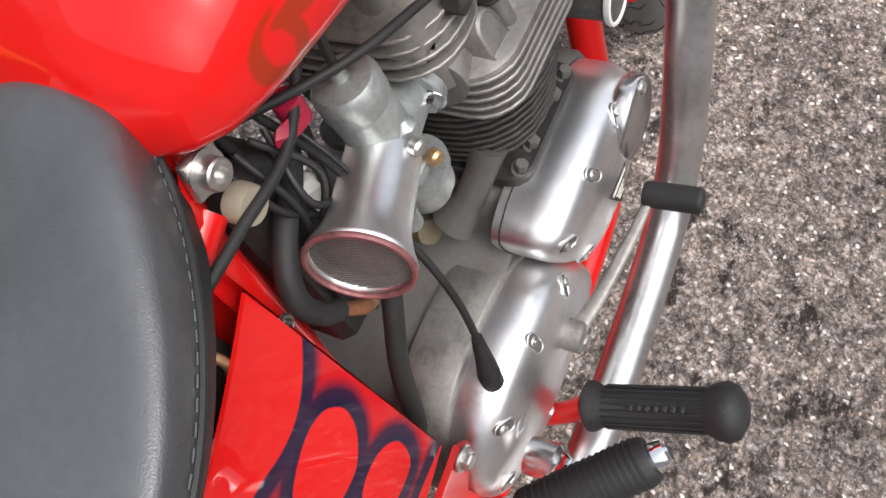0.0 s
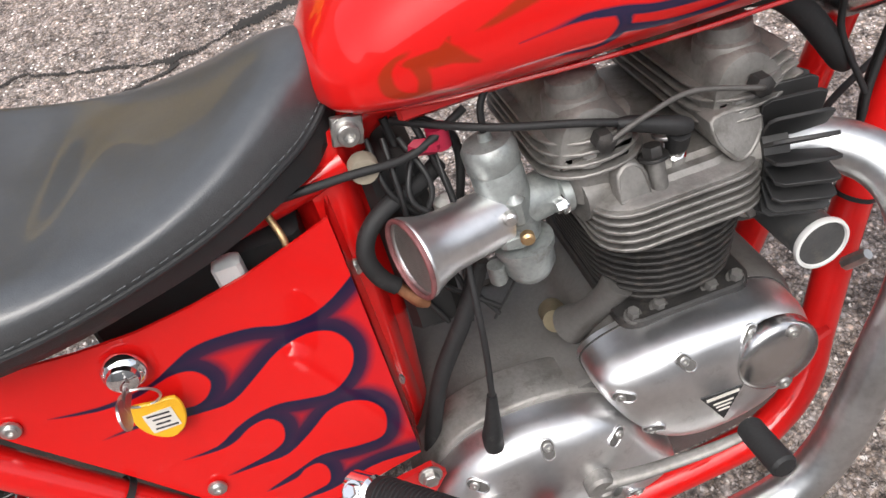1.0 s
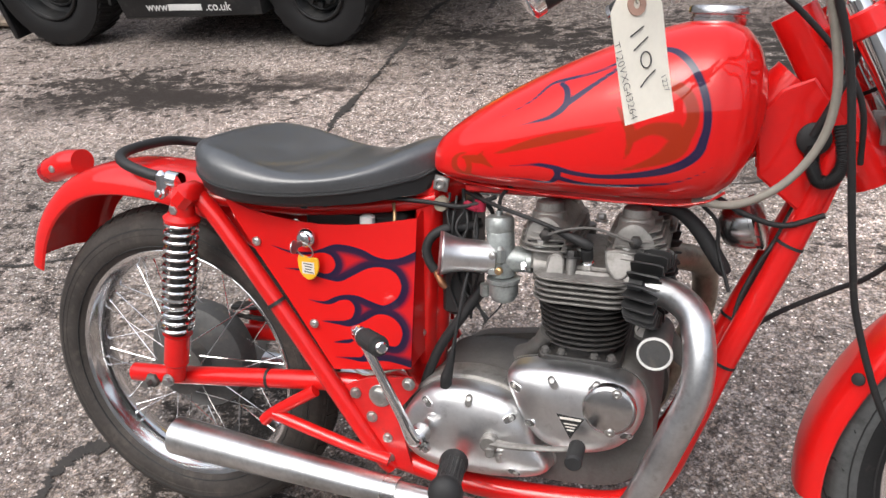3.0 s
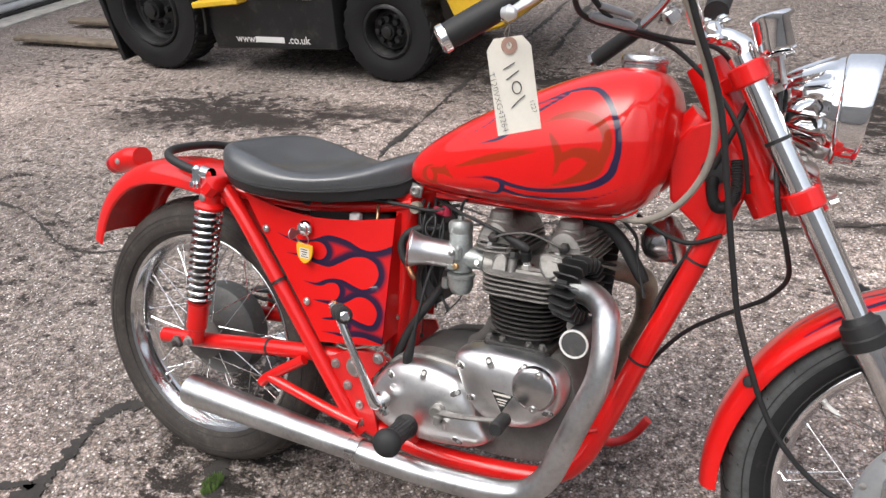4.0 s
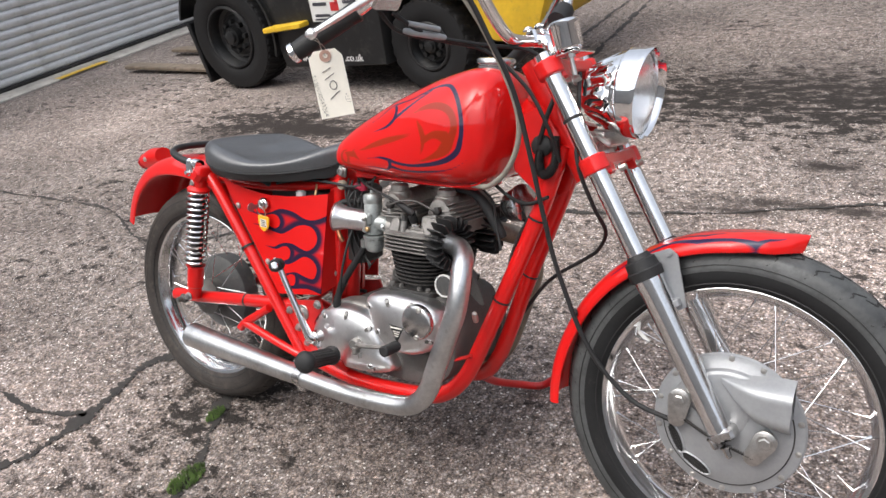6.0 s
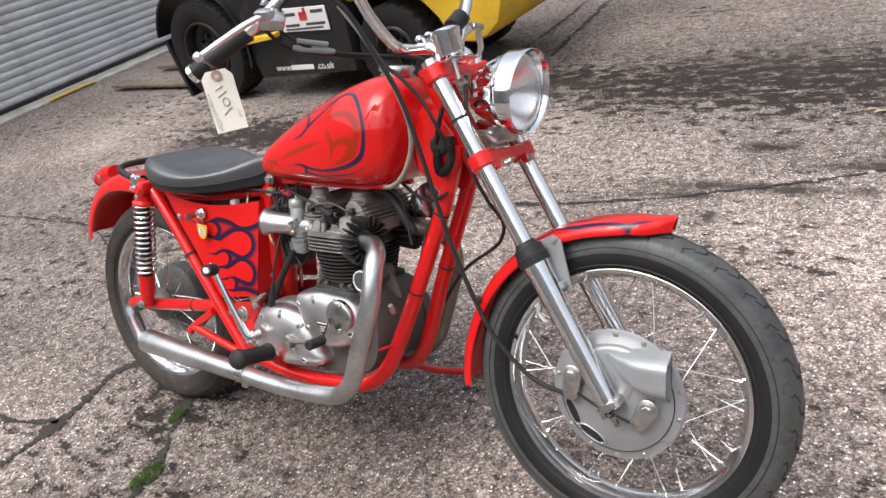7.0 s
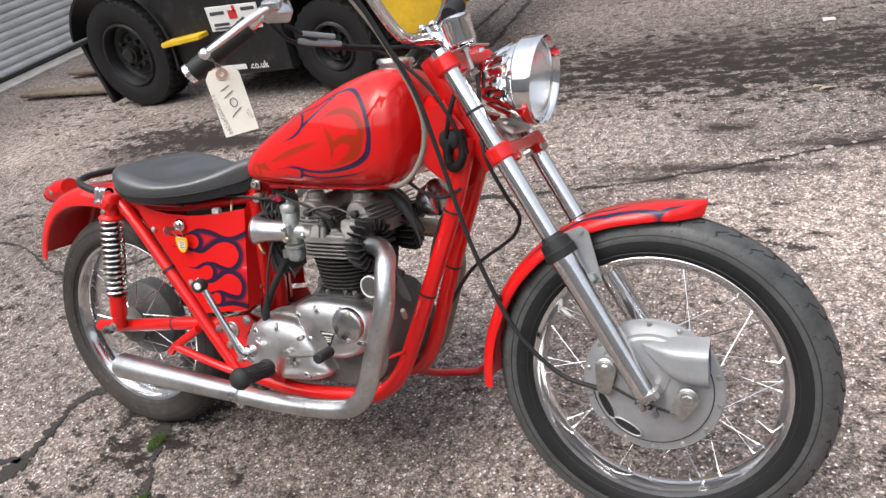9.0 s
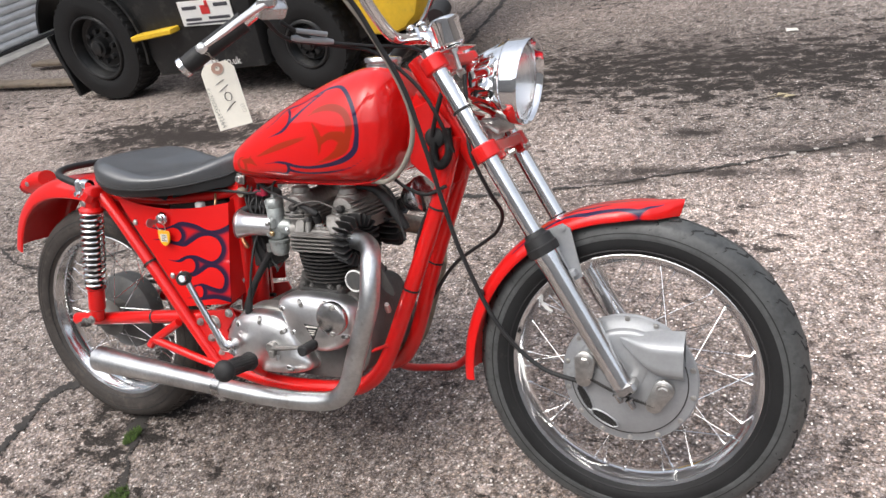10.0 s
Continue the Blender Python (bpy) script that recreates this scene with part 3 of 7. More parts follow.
def wheel(name, centre, r_tyre, half, r_rim, flange_r, flange_l, tread, label, turn=None):
    """Hub, tyre, rim and forty laced spokes about an axle across the bike."""
    M = (turn or Matrix()) @ Matrix.Translation(centre)
    Y = (0, 1, 0)
    rl, rr = flange_l, flange_r
    hub = Geo().lathe([(0.012, -0.09), (0.022, -0.06), (rr[0] - 0.02, rr[1] - 0.006), (rr[0], rr[1] - 0.004), (rr[0], rr[1] + 0.004), (rr[0] - 0.012, rr[1] + 0.008), (0.05, 0.5 * (rr[1] + rl[1])), (rl[0] - 0.01, rl[1] - 0.008), (rl[0], rl[1] - 0.004), (rl[0], rl[1] + 0.004), (0.03, rl[1] + 0.012), (0.012, 0.09)], (0, 0, 0), Y, 40)
    hub = part(name, hub.moved(M), silver_paint if name == "front_wheel" else alloy_dull, bike, label)
    b, s = r_rim - 0.004, r_tyre - r_rim
    pr = [(b - 0.004, -half * 0.62), (b + 0.006, -half * 0.80), (b + s * 0.25, -half * 0.97), (b + s * 0.45, -half), (b + s * 0.68, -half * 0.93), (b + s * 0.84, -half * 0.78), (b + s * 0.95, -half * 0.48), (r_tyre - 0.0005, -half * 0.2)]
    pr = [tuple(q) for q in smooth_line(pr, 3)]
    tyre = Geo().lathe(pr + [(r, -h) for r, h in pr[::-1]], (0, 0, 0), Y, 96, True)
    tread_mat = rear_rubber if tread == "block" else tyre_rubber
    tyre = part("tyre", tyre.moved(M), tread_mat, hub, "brown-dusty black block tyre" if tread == "block" else "black rubber road tyre with zigzag grooves")
    # moulded tread blocks and the raised bead on the wall
    crown = ([0, half * 0.2, half * 0.48, half * 0.78, half * 0.93, half], [r_tyre, r_tyre - 0.0005, b + s * 0.95, b + s * 0.84, b + s * 0.68, b + s * 0.55])
    band = [(r + 0.0012, y * 1.015) for r, y in pr if r > b + s * 0.40]
    band += [(r, -y) for r, y in band[::-1]]
    # front band carries a painted sky sheen, rear band brown dust
    part("tread_band", Geo().lathe(band + [(r - 0.004, y * 0.94) for r, y in band[::-1]], (0, 0, 0), Y, 96, True).moved(M), sheen_rubber if tread == "line" else rear_rubber, tyre, "worn tread, brown-dusty at the rear, painted sky sheen at the front")
    lines = []
    if tread == "block":
        for row, (h0, h1) in enumerate(((-0.98, -0.62), (-0.52, -0.12), (-0.04, 0.36), (0.62, 0.98))):
            a0, a1 = (0.12 + 0.5 * (row % 2)) * 2 * math.pi / 54, (0.86 + 0.5 * (row % 2)) * 2 * math.pi / 54
            vs = []
            for lift in (-0.004, 0.0042):
                for a, hh in ((a0, h0), (a1, h0), (a1, h1), (a0, h1)):
                    y = hh * half
                    r = np.interp(abs(y), *crown) + lift
                    vs.append((r * math.cos(a), y * (1 + 0.3 * lift), r * math.sin(a)))
            lines.append((Geo().add(vs, [(0, 1, 2, 3), (4, 5, 6, 7), (0, 1, 5, 4), (1, 2, 6, 5), (2, 3, 7, 6), (3, 0, 4, 7)]), 54, rear_rubber))
    else:
        for side in (-1, 1):
            for shift, bend in ((0.0, ((0.00, 0.04), (0.05, 0.20), (0.035, 0.30), (0.10, 0.46))), (0.105, ((0.00, 0.34), (0.06, 0.58), (0.05, 0.72), (0.095, 0.92)))):
                pts = []
                for da, hh in bend:
                    y, a = hh * half * side, da + shift + (0.05 if side > 0 else 0.0)
                    r = np.interp(abs(y), *crown) + 0.0006
                    pts.append((r * math.cos(a), y, r * math.sin(a)))
                lines.append((Geo().tube(pts, [0.0016, 0.0024, 0.0024, 0.0016], 5, 3), 30, rubber))
    for g, count, m in lines:
        me = mesh_of("tread_block" if tread == "block" else "tread_groove", g, m)
        for i in range(count):
            piece = new("tread_block" if tread == "block" else "tread_groove", me)
            piece.parent, piece.matrix_local = tyre, M @ Matrix.Rotation(-i * 2 * math.pi / count, 4, "Y")
    wall = Geo()
    for side in (-1, 1):
        for rr2, yy in ((b + 0.012, half * 0.885), (b + s * 0.6, half * 0.975)):
            wall.tube([(rr2 * math.cos(a), side * yy, rr2 * math.sin(a)) for a in np.linspace(0, 2 * math.pi, 72, endpoint=False)], 0.0016, 5, 1, True)
    part("wall_bead", wall.moved(M), rubber, tyre)
    R = r_rim
    k = half / 0.052
    rp = [(R, 0.034 * k), (R + 0.001, 0.037 * k), (R - 0.003, 0.039 * k), (R - 0.010, 0.036 * k), (R - 0.014, 0.027 * k), (R - 0.021, 0.018 * k), (R - 0.024, 0.006)]
    rp = rp + [(r, -h) for r, h in rp[::-1]] + [(R - 0.015, -0.010), (R - 0.008, -0.026 * k), (R - 0.008, 0.026 * k), (R - 0.015, 0.010)]
    rim = part("rim", Geo().lathe(rp, (0, 0, 0), Y, 96, True).moved(M), rim_chrome, hub, "chromed steel rim")
    for side, (fr, fy) in ((-1, rr), (1, rl)):
        for way in (-1, 1):
            reach = 0.30 + 0.22 * min(1.0, 0.06 / fr)
            g = Geo()
            p0 = Vector((fr * 0.965, fy - 0.004 * way, 0))
            p1 = Vector(((R - 0.020) * math.cos(way * reach), side * 0.006, (R - 0.020) * math.sin(way * reach)))
            g.tube([p0, p1], 0.00105, 6, 1)
            p2 = p1 + (p0 - p1).normalized() * 0.013
            g.tube([p1, p2], [0.0032, 0.0024], 6, 1)
            me = mesh_of("spoke", g, rim_chrome)
            for i in range(10):
                s = new("spoke", me)
                s.parent = hub
                s.matrix_local = M @ Matrix.Rotation((i + 0.25 * (way + 1) + 0.25 * (side + 1) * 0.5) * 2 * math.pi / 10, 4, "Y")
    return hub, M


rear_hub, MR = wheel("rear_wheel", AX_R, 0.320, 0.052, 0.2425, (0.055, -0.045), (0.105, 0.035), "block", "rear wheel with dull conical hub and wire spokes")
front_hub, MF = wheel("front_wheel", AX_F, 0.334, 0.0405, 0.2555, (0.130, -0.048), (0.060, 0.045), "line", "front wheel with silver conical drum hub and wire spokes", STEER)
valve = Geo().tube([(0.236 * math.cos(2.55), -0.004, 0.236 * math.sin(2.55)), (0.205 * math.cos(2.55), -0.012, 0.205 * math.sin(2.55))], 0.004, 8, 1)
part("tyre_valve", valve.moved(MF), white_plastic, front_hub)
drum = Geo().lathe([(0.05, -0.012), (0.085, -0.006), (0.108, 0.006), (0.112, 0.016), (0.112, 0.05), (0.04, 0.055)], (0, 0, 0), (0, 1, 0), 48)
part("brake_drum", drum.moved(MR), hub_grey, rear_hub, "dull grey rear brake drum")
part("axle_nut", Geo().lathe([(0.014, 0), (0.014, 0.012), (0.008, 0.016), (0.007, 0.03), (0, 0.03)], (0.0, -0.118, 0.333), (0, -1, 0), 6), alloy_dull, rear_hub)

# front brake plate on the right of the hub
plate = Geo().lathe([(0.136, -0.046), (0.137, -0.050), (0.134, -0.054), (0.122, -0.056), (0.115, -0.060), (0.100, -0.064), (0.085, -0.070), (0.04, -0.072), (0, -0.072)], (0, 0, 0), (0, 1, 0), 64)
plate = part("brake_plate", plate.moved(MF), silver_paint, front_hub, "silver drum brake plate with air scoop")
rivet_me = mesh_of("rivet", bolt((0.128, -0.055, 0), (0, -1, 0), 0.0038, 0.003, False), bolt_metal)
for i in range(14):
    rv = new("rivet", rivet_me)
    rv.parent, rv.matrix_local = plate, MF @ Matrix.Rotation(i * 2 * math.pi / 14 + 0.2, 4, "Y")
web = [(0.110 * math.cos(a), 0.110 * math.sin(a)) for a in np.linspace(radians(158), radians(62), 16)] + [(0.050, 0.072), (0.046, 0.030), (0.036, 0.0), (0.010, -0.022), (-0.030, -0.006), (-0.062, 0.020)]
part("raised_web", Geo().stack(web, [(-0.001, 0.058), (0.001, 0.0675), (0.004, 0.0715), (0.010, 0.0735)], lambda x, z, h: (x, -h, z)).moved(MF), silver_paint, plate)
part("plate_groove", Geo().tube([(0.1165 * math.cos(a), -0.0592, 0.1165 * math.sin(a)) for a in np.linspace(radians(-175), radians(20), 60)], 0.0013, 6, 1), iron_black, plate).data.transform(MF)
rows = []
for u in np.linspace(0, 1, 16):
    x = -0.018 + 0.128 * u
    top, low = 0.098 + 0.014 * math.sin(u * math.pi / 2), float(np.interp(u, [0, 0.25, 0.5, 0.7, 1.0], [0.088, 0.050, 0.022, 0.012, 0.010]))
    h = 0.012 + 0.028 * math.sin(min(1.0, u * 1.5) * math.pi / 2)
    row = []
    for v in np.linspace(0, 1, 12):
        z = low + (top - low) * v
        edge = min(1.0, 3.6 * v, 3.6 * (1 - v))
        row.append((x, -0.060 - h * math.sin(edge * math.pi / 2), z))
    rows.append(row)
scoop = Geo().grid(rows)
scoop.grid([rows[0], [(x - 0.006, -0.058, z) for x, y, z in rows[0]]])
scoop.grid([[(x, y + 0.0025, z) for x, y, z in r] for r in rows][::-1])
scoop.rings([[rows[-1][i] for i in range(12)], [(x - 0.004, y + 0.004, z) for x, y, z in rows[-1]]], caps=False)
part("air_scoop", scoop.moved(MF), silver_paint, plate, "bulged silver air scoop", 50)
for a, l0 in ((3.62, "dark wire-mesh air vent"), (4.22, "dark wire-mesh air vent")):
    c = (0.098 * math.cos(a), -0.066, 0.098 * math.sin(a))
    t = Matrix.Rotation(-(a + math.pi / 2), 4, "Y") @ Matrix.Scale(1.25, 4)
    out = [(0.02 * math.cos(b) * 1.25, 0.0085 * math.sin(b)) for b in np.linspace(0, 2 * math.pi, 20, endpoint=False)]
    v = Geo().stack(out, [(-0.001, 0), (-0.001, 0.003), (0.0005, 0.004), (0.0018, 0.003), (0.002, 0.0005)], lambda x, z, h: (x, -h, z)).moved(Matrix.Translation(c) @ t)
    part("air_vent", v.moved(MF), silver_paint, plate, "air vent with a pale rim")
    # black sheet stands in for the shaded opening behind the grille
    part("vent_shade", Geo().stack(out, [(0.002, 0.001), (0.002, 0.0022)], lambda x, z, h: (x, -h, z)).moved(MF @ Matrix.Translation(c) @ t), plastic, plate)
    bars = Geo()
    for k in range(-4, 5):
        bars.box((k * 0.0042, -0.0032, 0), (0.0012, 0.001, 0.013), None, 0.0003)
    for k in range(-1, 2):
        bars.box((0, -0.0034, k * 0.004), (0.04, 0.001, 0.001), None, 0.0003)
    part("vent_grille", bars.moved(MF @ Matrix.Translation(c) @ t), iron_black, plate, l0)
for nm, at in (("brake_arm", (-0.083, -0.078, 0.040)), ("brake_arm", (0.072, -0.078, -0.004))):
    o = [(0.016 * math.cos(a), 0.016 * math.sin(a)) for a in np.linspace(0, math.pi, 9)] + [(-0.012, -0.028)] + [(0.012 * math.cos(a), -0.031 + 0.011 * math.sin(a)) for a in np.linspace(math.pi, 2 * math.pi, 8)]
    t = Matrix.Translation(at) @ Matrix.Rotation(radians(28 if at[0] > 0 else 4), 4, "Y") @ Matrix.Scale(1.3, 4)
    arm = part(nm, Geo().stack(o, [(0.001, 0), (0, 0.001), (0, 0.007), (0.0015, 0.008)], lambda x, z, h: (x, -h, z)).moved(MF @ t), bolt_metal, plate, "zinc-plated brake lever arm")
    part("pivot_nut", bolt((0, -0.008, 0), (0, -1, 0), 0.008, 0.006, False).lathe([(0.0105, 0), (0.0105, 0.003), (0, 0.003)], (0, -0.008, 0), (0, -1, 0), 20).moved(MF @ t), bolt_metal, plate)
spring = Geo()
sp = [Vector((-0.075, -0.085, 0.005)), Vector((-0.02, -0.088, -0.018)), Vector((0.058, -0.085, -0.042))]
ln = smooth_line(sp, 90)
spring.tube([ln[i] + np.array((0, 0.0028 * math.cos(i * 1.4), 0.0028 * math.sin(i * 1.4))) for i in range(len(ln))], 0.0012, 5, 1)
part("brake_spring", spring.moved(MF), iron_black, plate)

# ---- fork, yokes, headlamp ----
slider_alloy = mat("buffed_alloy", (0.86, 0.86, 0.86), 0.13, 1, 0.08, 20, 160, 0.05, 260)
FORK_DIR = Vector((0.502, 0, -0.865))


def fork_at(z, y):
    return Vector((1.105 + (0.974 - z) * 0.580, y, z))


for side, nm in ((-1, "right"), (1, "left")):
    y = 0.089 * side
    leg = part("fork_stanchion", Geo().tube([fork_at(1.0, y), fork_at(0.58, y)], 0.0185, 24, 1).moved(STEER), chrome, bike, "bright chromed fork tube")
    sl = Geo().tube([fork_at(0.612, y), fork_at(0.590, y), fork_at(0.575, y), fork_at(0.40, y), fork_at(0.352, y), fork_at(0.322, y)], [0.027, 0.0275, 0.0255, 0.0232, 0.0228, 0.0225], 24, 1)
    d = FORK_DIR
    sl = part("fork_slider", sl.moved(STEER), slider_alloy, bike, "satin alloy lower fork leg")
    clamp = Geo().box(Vector((1.481, y, 0.335)) + d * 0.004, (0.046, 0.046, 0.024), frame_of(d), 0.006)
    clamp.merge(bolt(Vector((1.465, y - 0.012, 0.320)), d, 0.006, 0.020, False)).merge(bolt(Vector((1.49, y - 0.012, 0.310)), d, 0.006, 0.020, False)).merge(bolt(Vector((1.465, y + 0.012, 0.320)), d, 0.006, 0.020, False))
    part("axle_clamp", clamp.moved(STEER), chrome_worn, sl)
    p0, p1 = fork_at(0.640, y), fork_at(0.598, y)
    part("fork_gaiter", Geo().tube([p0, p0.lerp(p1, 0.2), p0.lerp(p1, 0.25), p0.lerp(p1, 0.6), p0.lerp(p1, 0.65), p1], [0.020, 0.024, 0.029, 0.031, 0.0335, 0.032], 24, 1).moved(STEER), rubber, sl, "black rubber fork seal cover")
    part("clip_ring", Geo().tube([fork_at(0.885, y), fork_at(0.880, y)], 0.0197, 20, 1).moved(STEER), rubber, leg)


def yoke(z, name, dx):
    g = Geo()
    for y in (-0.089, 0.089):
        c = fork_at(z, y)
        g.tube([c - FORK_DIR * 0.016, c - FORK_DIR * 0.013, c + FORK_DIR * 0.013, c + FORK_DIR * 0.016], [0.025, 0.0275, 0.0275, 0.025], 24, 1)
        g.box(c + Vector((0.020, -0.016 * (1 if y > 0 else -1), -0.008)), (0.03, 0.022, 0.024), frame_of(FORK_DIR), 0.004)
    c = fork_at(z, 0) - Vector((0.035, 0, 0.02))
    o = round_outline([(-0.09, 0.03), (-0.05, -0.02), (0, -0.045), (0.05, -0.02), (0.09, 0.03), (0.05, 0.032), (0, 0.03), (-0.05, 0.032)], 4)
    m = Matrix.Translation(fork_at(z, 0)) @ Matrix([[0, 0.865, 0.502, 0], [1, 0, 0, 0], [0, 0.502, -0.865, 0], [0, 0, 0, 1]])
    g.stack(o, [(0.003, -0.012), (0, -0.009), (0, 0.009), (0.003, 0.012)], lambda x, y, h: m @ Vector((x, y - 0.01, h)))
    return part(name, g.moved(STEER), red_paint, bike, "red painted fork yoke")


top_yoke = yoke(0.974, "top_yoke", 0)
low_yoke = yoke(0.800, "bottom_yoke", 0)
for y in (-0.05, 0.05):
    part("pinch_bolt", bolt(fork_at(0.797, y) + Vector((0.036, 0, -0.004)), (0.86, 0, 0.5), 0.006, 0.012, False).moved(STEER), bolt_metal, low_yoke)
    part("pinch_bolt", bolt(fork_at(0.965, y) + Vector((0.030, 0, -0.012)), (0.86, 0, 0.5), 0.007, 0.014, False).moved(STEER), bolt_metal, top_yoke)
stem = Geo().tube([HEAD_TOP + RAKE * -0.01, HEAD_TOP + RAKE * 0.25], 0.031, 24, 1)
part("steering_head", stem, red_paint, bike)

# headlamp: fluted chrome shell, rim with a peak, glass lens
HL = STEER @ Matrix.Translation((1.225, 0, 0.932)) @ Matrix.Rotation(radians(-1.5), 4, "Z") @ Matrix.Rotation(radians(91), 4, "Y")
shell_rows = []
for h, r in smooth_line([(-0.0885, 0.0006), (-0.088, 0.014), (-0.084, 0.030), (-0.070, 0.047), (-0.050, 0.059), (-0.030, 0.068), (-0.012, 0.0755), (0.004, 0.0795), (0.012, 0.081)], 5):
    depth = 0.052 * math.sin(min(1.0, max(0.0, (h + 0.082) / 0.080)) * math.pi) ** 0.6
    shell_rows.append([(r * (1 - depth * abs(math.cos(10 * a)) ** 0.7) * math.cos(a), r * (1 - depth * abs(math.cos(10 * a)) ** 0.7) * math.sin(a), h) for a in np.linspace(0, 2 * math.pi, 160, endpoint=False)])
lamp = part("headlamp", Geo().rings(shell_rows, False, False).moved(HL), chrome, bike, "large chromed headlamp with fluted shell", 30)
# the rim stands out further above the glass than below it
rim_rows = []
for r, h, k in ((0.0800, 0.006, 0), (0.0845, 0.009, 0), (0.0850, 0.014, 0), (0.0865, 0.034, 0.7), (0.0870, 0.040, 1), (0.0855, 0.042, 1), (0.0825, 0.039, 0.8), (0.0790, 0.030, 0.2), (0.0770, 0.020, 0)):
    rim_rows.append([(r * math.cos(a), r * math.sin(a), h + k * 0.015 * (0.5 - 0.5 * math.cos(a)) ** 1.2) for a in np.linspace(0, 2 * math.pi, 72, endpoint=False)])
part("headlamp_rim", Geo().rings(rim_rows, False, False).moved(HL), chrome, lamp, "", 75)
glass, gnt, gn, gl, gp = shade("headlamp_glass")
gp.inputs["Base Color"].default_value = (0.95, 0.97, 0.97, 1)
gp.inputs["Roughness"].default_value, gp.inputs["Transmission Weight"].default_value, gp.inputs["IOR"].default_value = 0.06, 0.90, 1.12
gp.inputs["Coat Weight"].default_value, gp.inputs["Coat Roughness"].default_value = 0.8, 0.02
lens_g = Geo()
rows = []
for r in np.linspace(0.0005, 0.0765, 16):
    rows.append([(r * math.cos(a), r * math.sin(a), 0.034 + 0.018 * (1 - (r / 0.0765) ** 2) + 0.0007 * math.cos(r * math.sin(a) * 900)) for a in np.linspace(0, 2 * math.pi, 64, endpoint=False)])
lens_g.grid(rows, close_v=True)
lens = part("headlamp_lens", lens_g.moved(HL), glass, lamp, "clear ribbed glass lens")
lens.visible_shadow = False
refl = Geo().grid([[(r * math.cos(a), r * math.sin(a), h) for a in np.linspace(0, 2 * math.pi, 64, endpoint=False)] for h, r in smooth_line([(0.026, 0.0765), (0.012, 0.070), (-0.010, 0.052), (-0.028, 0.030), (-0.034, 0.012), (-0.035, 0.0006)], 5)], close_v=True)
part("reflector", refl.moved(HL), mat("silvered_reflector", (0.96, 0.96, 0.96), 0.22, 1, 0.03), lamp)
part("bulb", Geo().lathe([(0.008, -0.034), (0.009, -0.02), (0.007, -0.005), (0.0, 0.0)], (0, 0, 0), (0, 0, 1), 16).moved(HL), white_plastic, lamp)
bracket = Geo().box((1.205, 0, 0.842), (0.10, 0.036, 0.012), frame_of((0.5, 0, 0.86)), 0.003)
bracket.box((1.178, -0.034, 0.838), (0.05, 0.006, 0.04), None, 0.002).box((1.178, 0.034, 0.838), (0.05, 0.006, 0.04), None, 0.002)
bracket.merge(bolt((1.185, -0.038, 0.84), (0, -1, 0), 0.010, 0.008, False)).tube([(1.185, 0, 0.83), (1.20, 0, 0.80)], 0.018, 12, 1)
part("headlamp_bracket", bracket.moved(STEER), bolt_metal, lamp)

# speedometer in a chromed cup
GAUGE_AX = Vector((-0.30, 0.0, 0.95)).normalized()
GM = STEER @ Matrix.Translation((1.141, -0.081, 1.006)) @ frame_of(GAUGE_AX).to_4x4() @ Matrix.Scale(0.90, 4)
gauge = part("speedometer", Geo().lathe([(0.0, 0.0), (0.020, 0.0), (0.029, 0.004), (0.031, 0.008), (0.0325, 0.050), (0.0345, 0.053), (0.0345, 0.060), (0.031, 0.063), (0.029, 0.060), (0.0, 0.059)], (0, 0, 0), (0, 0, 1), 40).moved(GM), chrome, bike, "small round speedometer in a chromed cup")
part("mounting_plate", Geo().box((-0.03, 0, -0.004), (0.11, 0.045, 0.004), None, 0.001).moved(GM), chrome, gauge)
part("cable_nut", Geo().lathe([(0.010, -0.012), (0.010, 0.0), (0, 0.0)], (0, 0, 0), (0, 0, 1), 6).lathe([(0.005, -0.05), (0.005, -0.012), (0.0, -0.012)], (0, 0, 0), (0, 0, 1), 12).moved(GM), bolt_metal, gauge)

# handlebar on dog-leg risers
bar_r = [(1.045, -0.030, 1.028), (1.040, -0.085, 1.026), (1.030, -0.125, 1.035), (1.015, -0.175, 1.085), (1.005, -0.215, 1.14), (0.995, -0.250, 1.175), (0.970, -0.285, 1.178), (0.930, -0.318, 1.135), (0.885, -0.350, 1.085), (0.790, -0.400, 1.010)]
bar_l = [(x, -y, z) for x, y, z in bar_r]
handlebar = part("handlebar", Geo().tube(bar_l[::-1] + bar_r, 0.0115, 16, 8).moved(STEER), chrome, bike, "tall chromed handlebar on risers")
for y in (-0.032, 0.032):
    g = Geo().tube([fork_at(0.985, y * 2.0) - Vector((0.002, 0, 0)), (1.095, y * 1.6, 1.012), (1.072, y, 1.026), (1.050, y, 1.030)], 0.014, 16, 6)
    g.box((1.045, y, 1.034), (0.034, 0.022, 0.036), frame_of((-0.4, 0, 0.9)), 0.005)
    g.merge(bolt((1.028, y, 1.050), (-0.4, 0, 0.9), 0.007, 0.005, False)).merge(bolt((1.052, y, 1.056), (-0.4, 0, 0.9), 0.007, 0.005, False))
    part("riser", g.moved(STEER), chrome, handlebar, "chromed dog-leg bar riser")
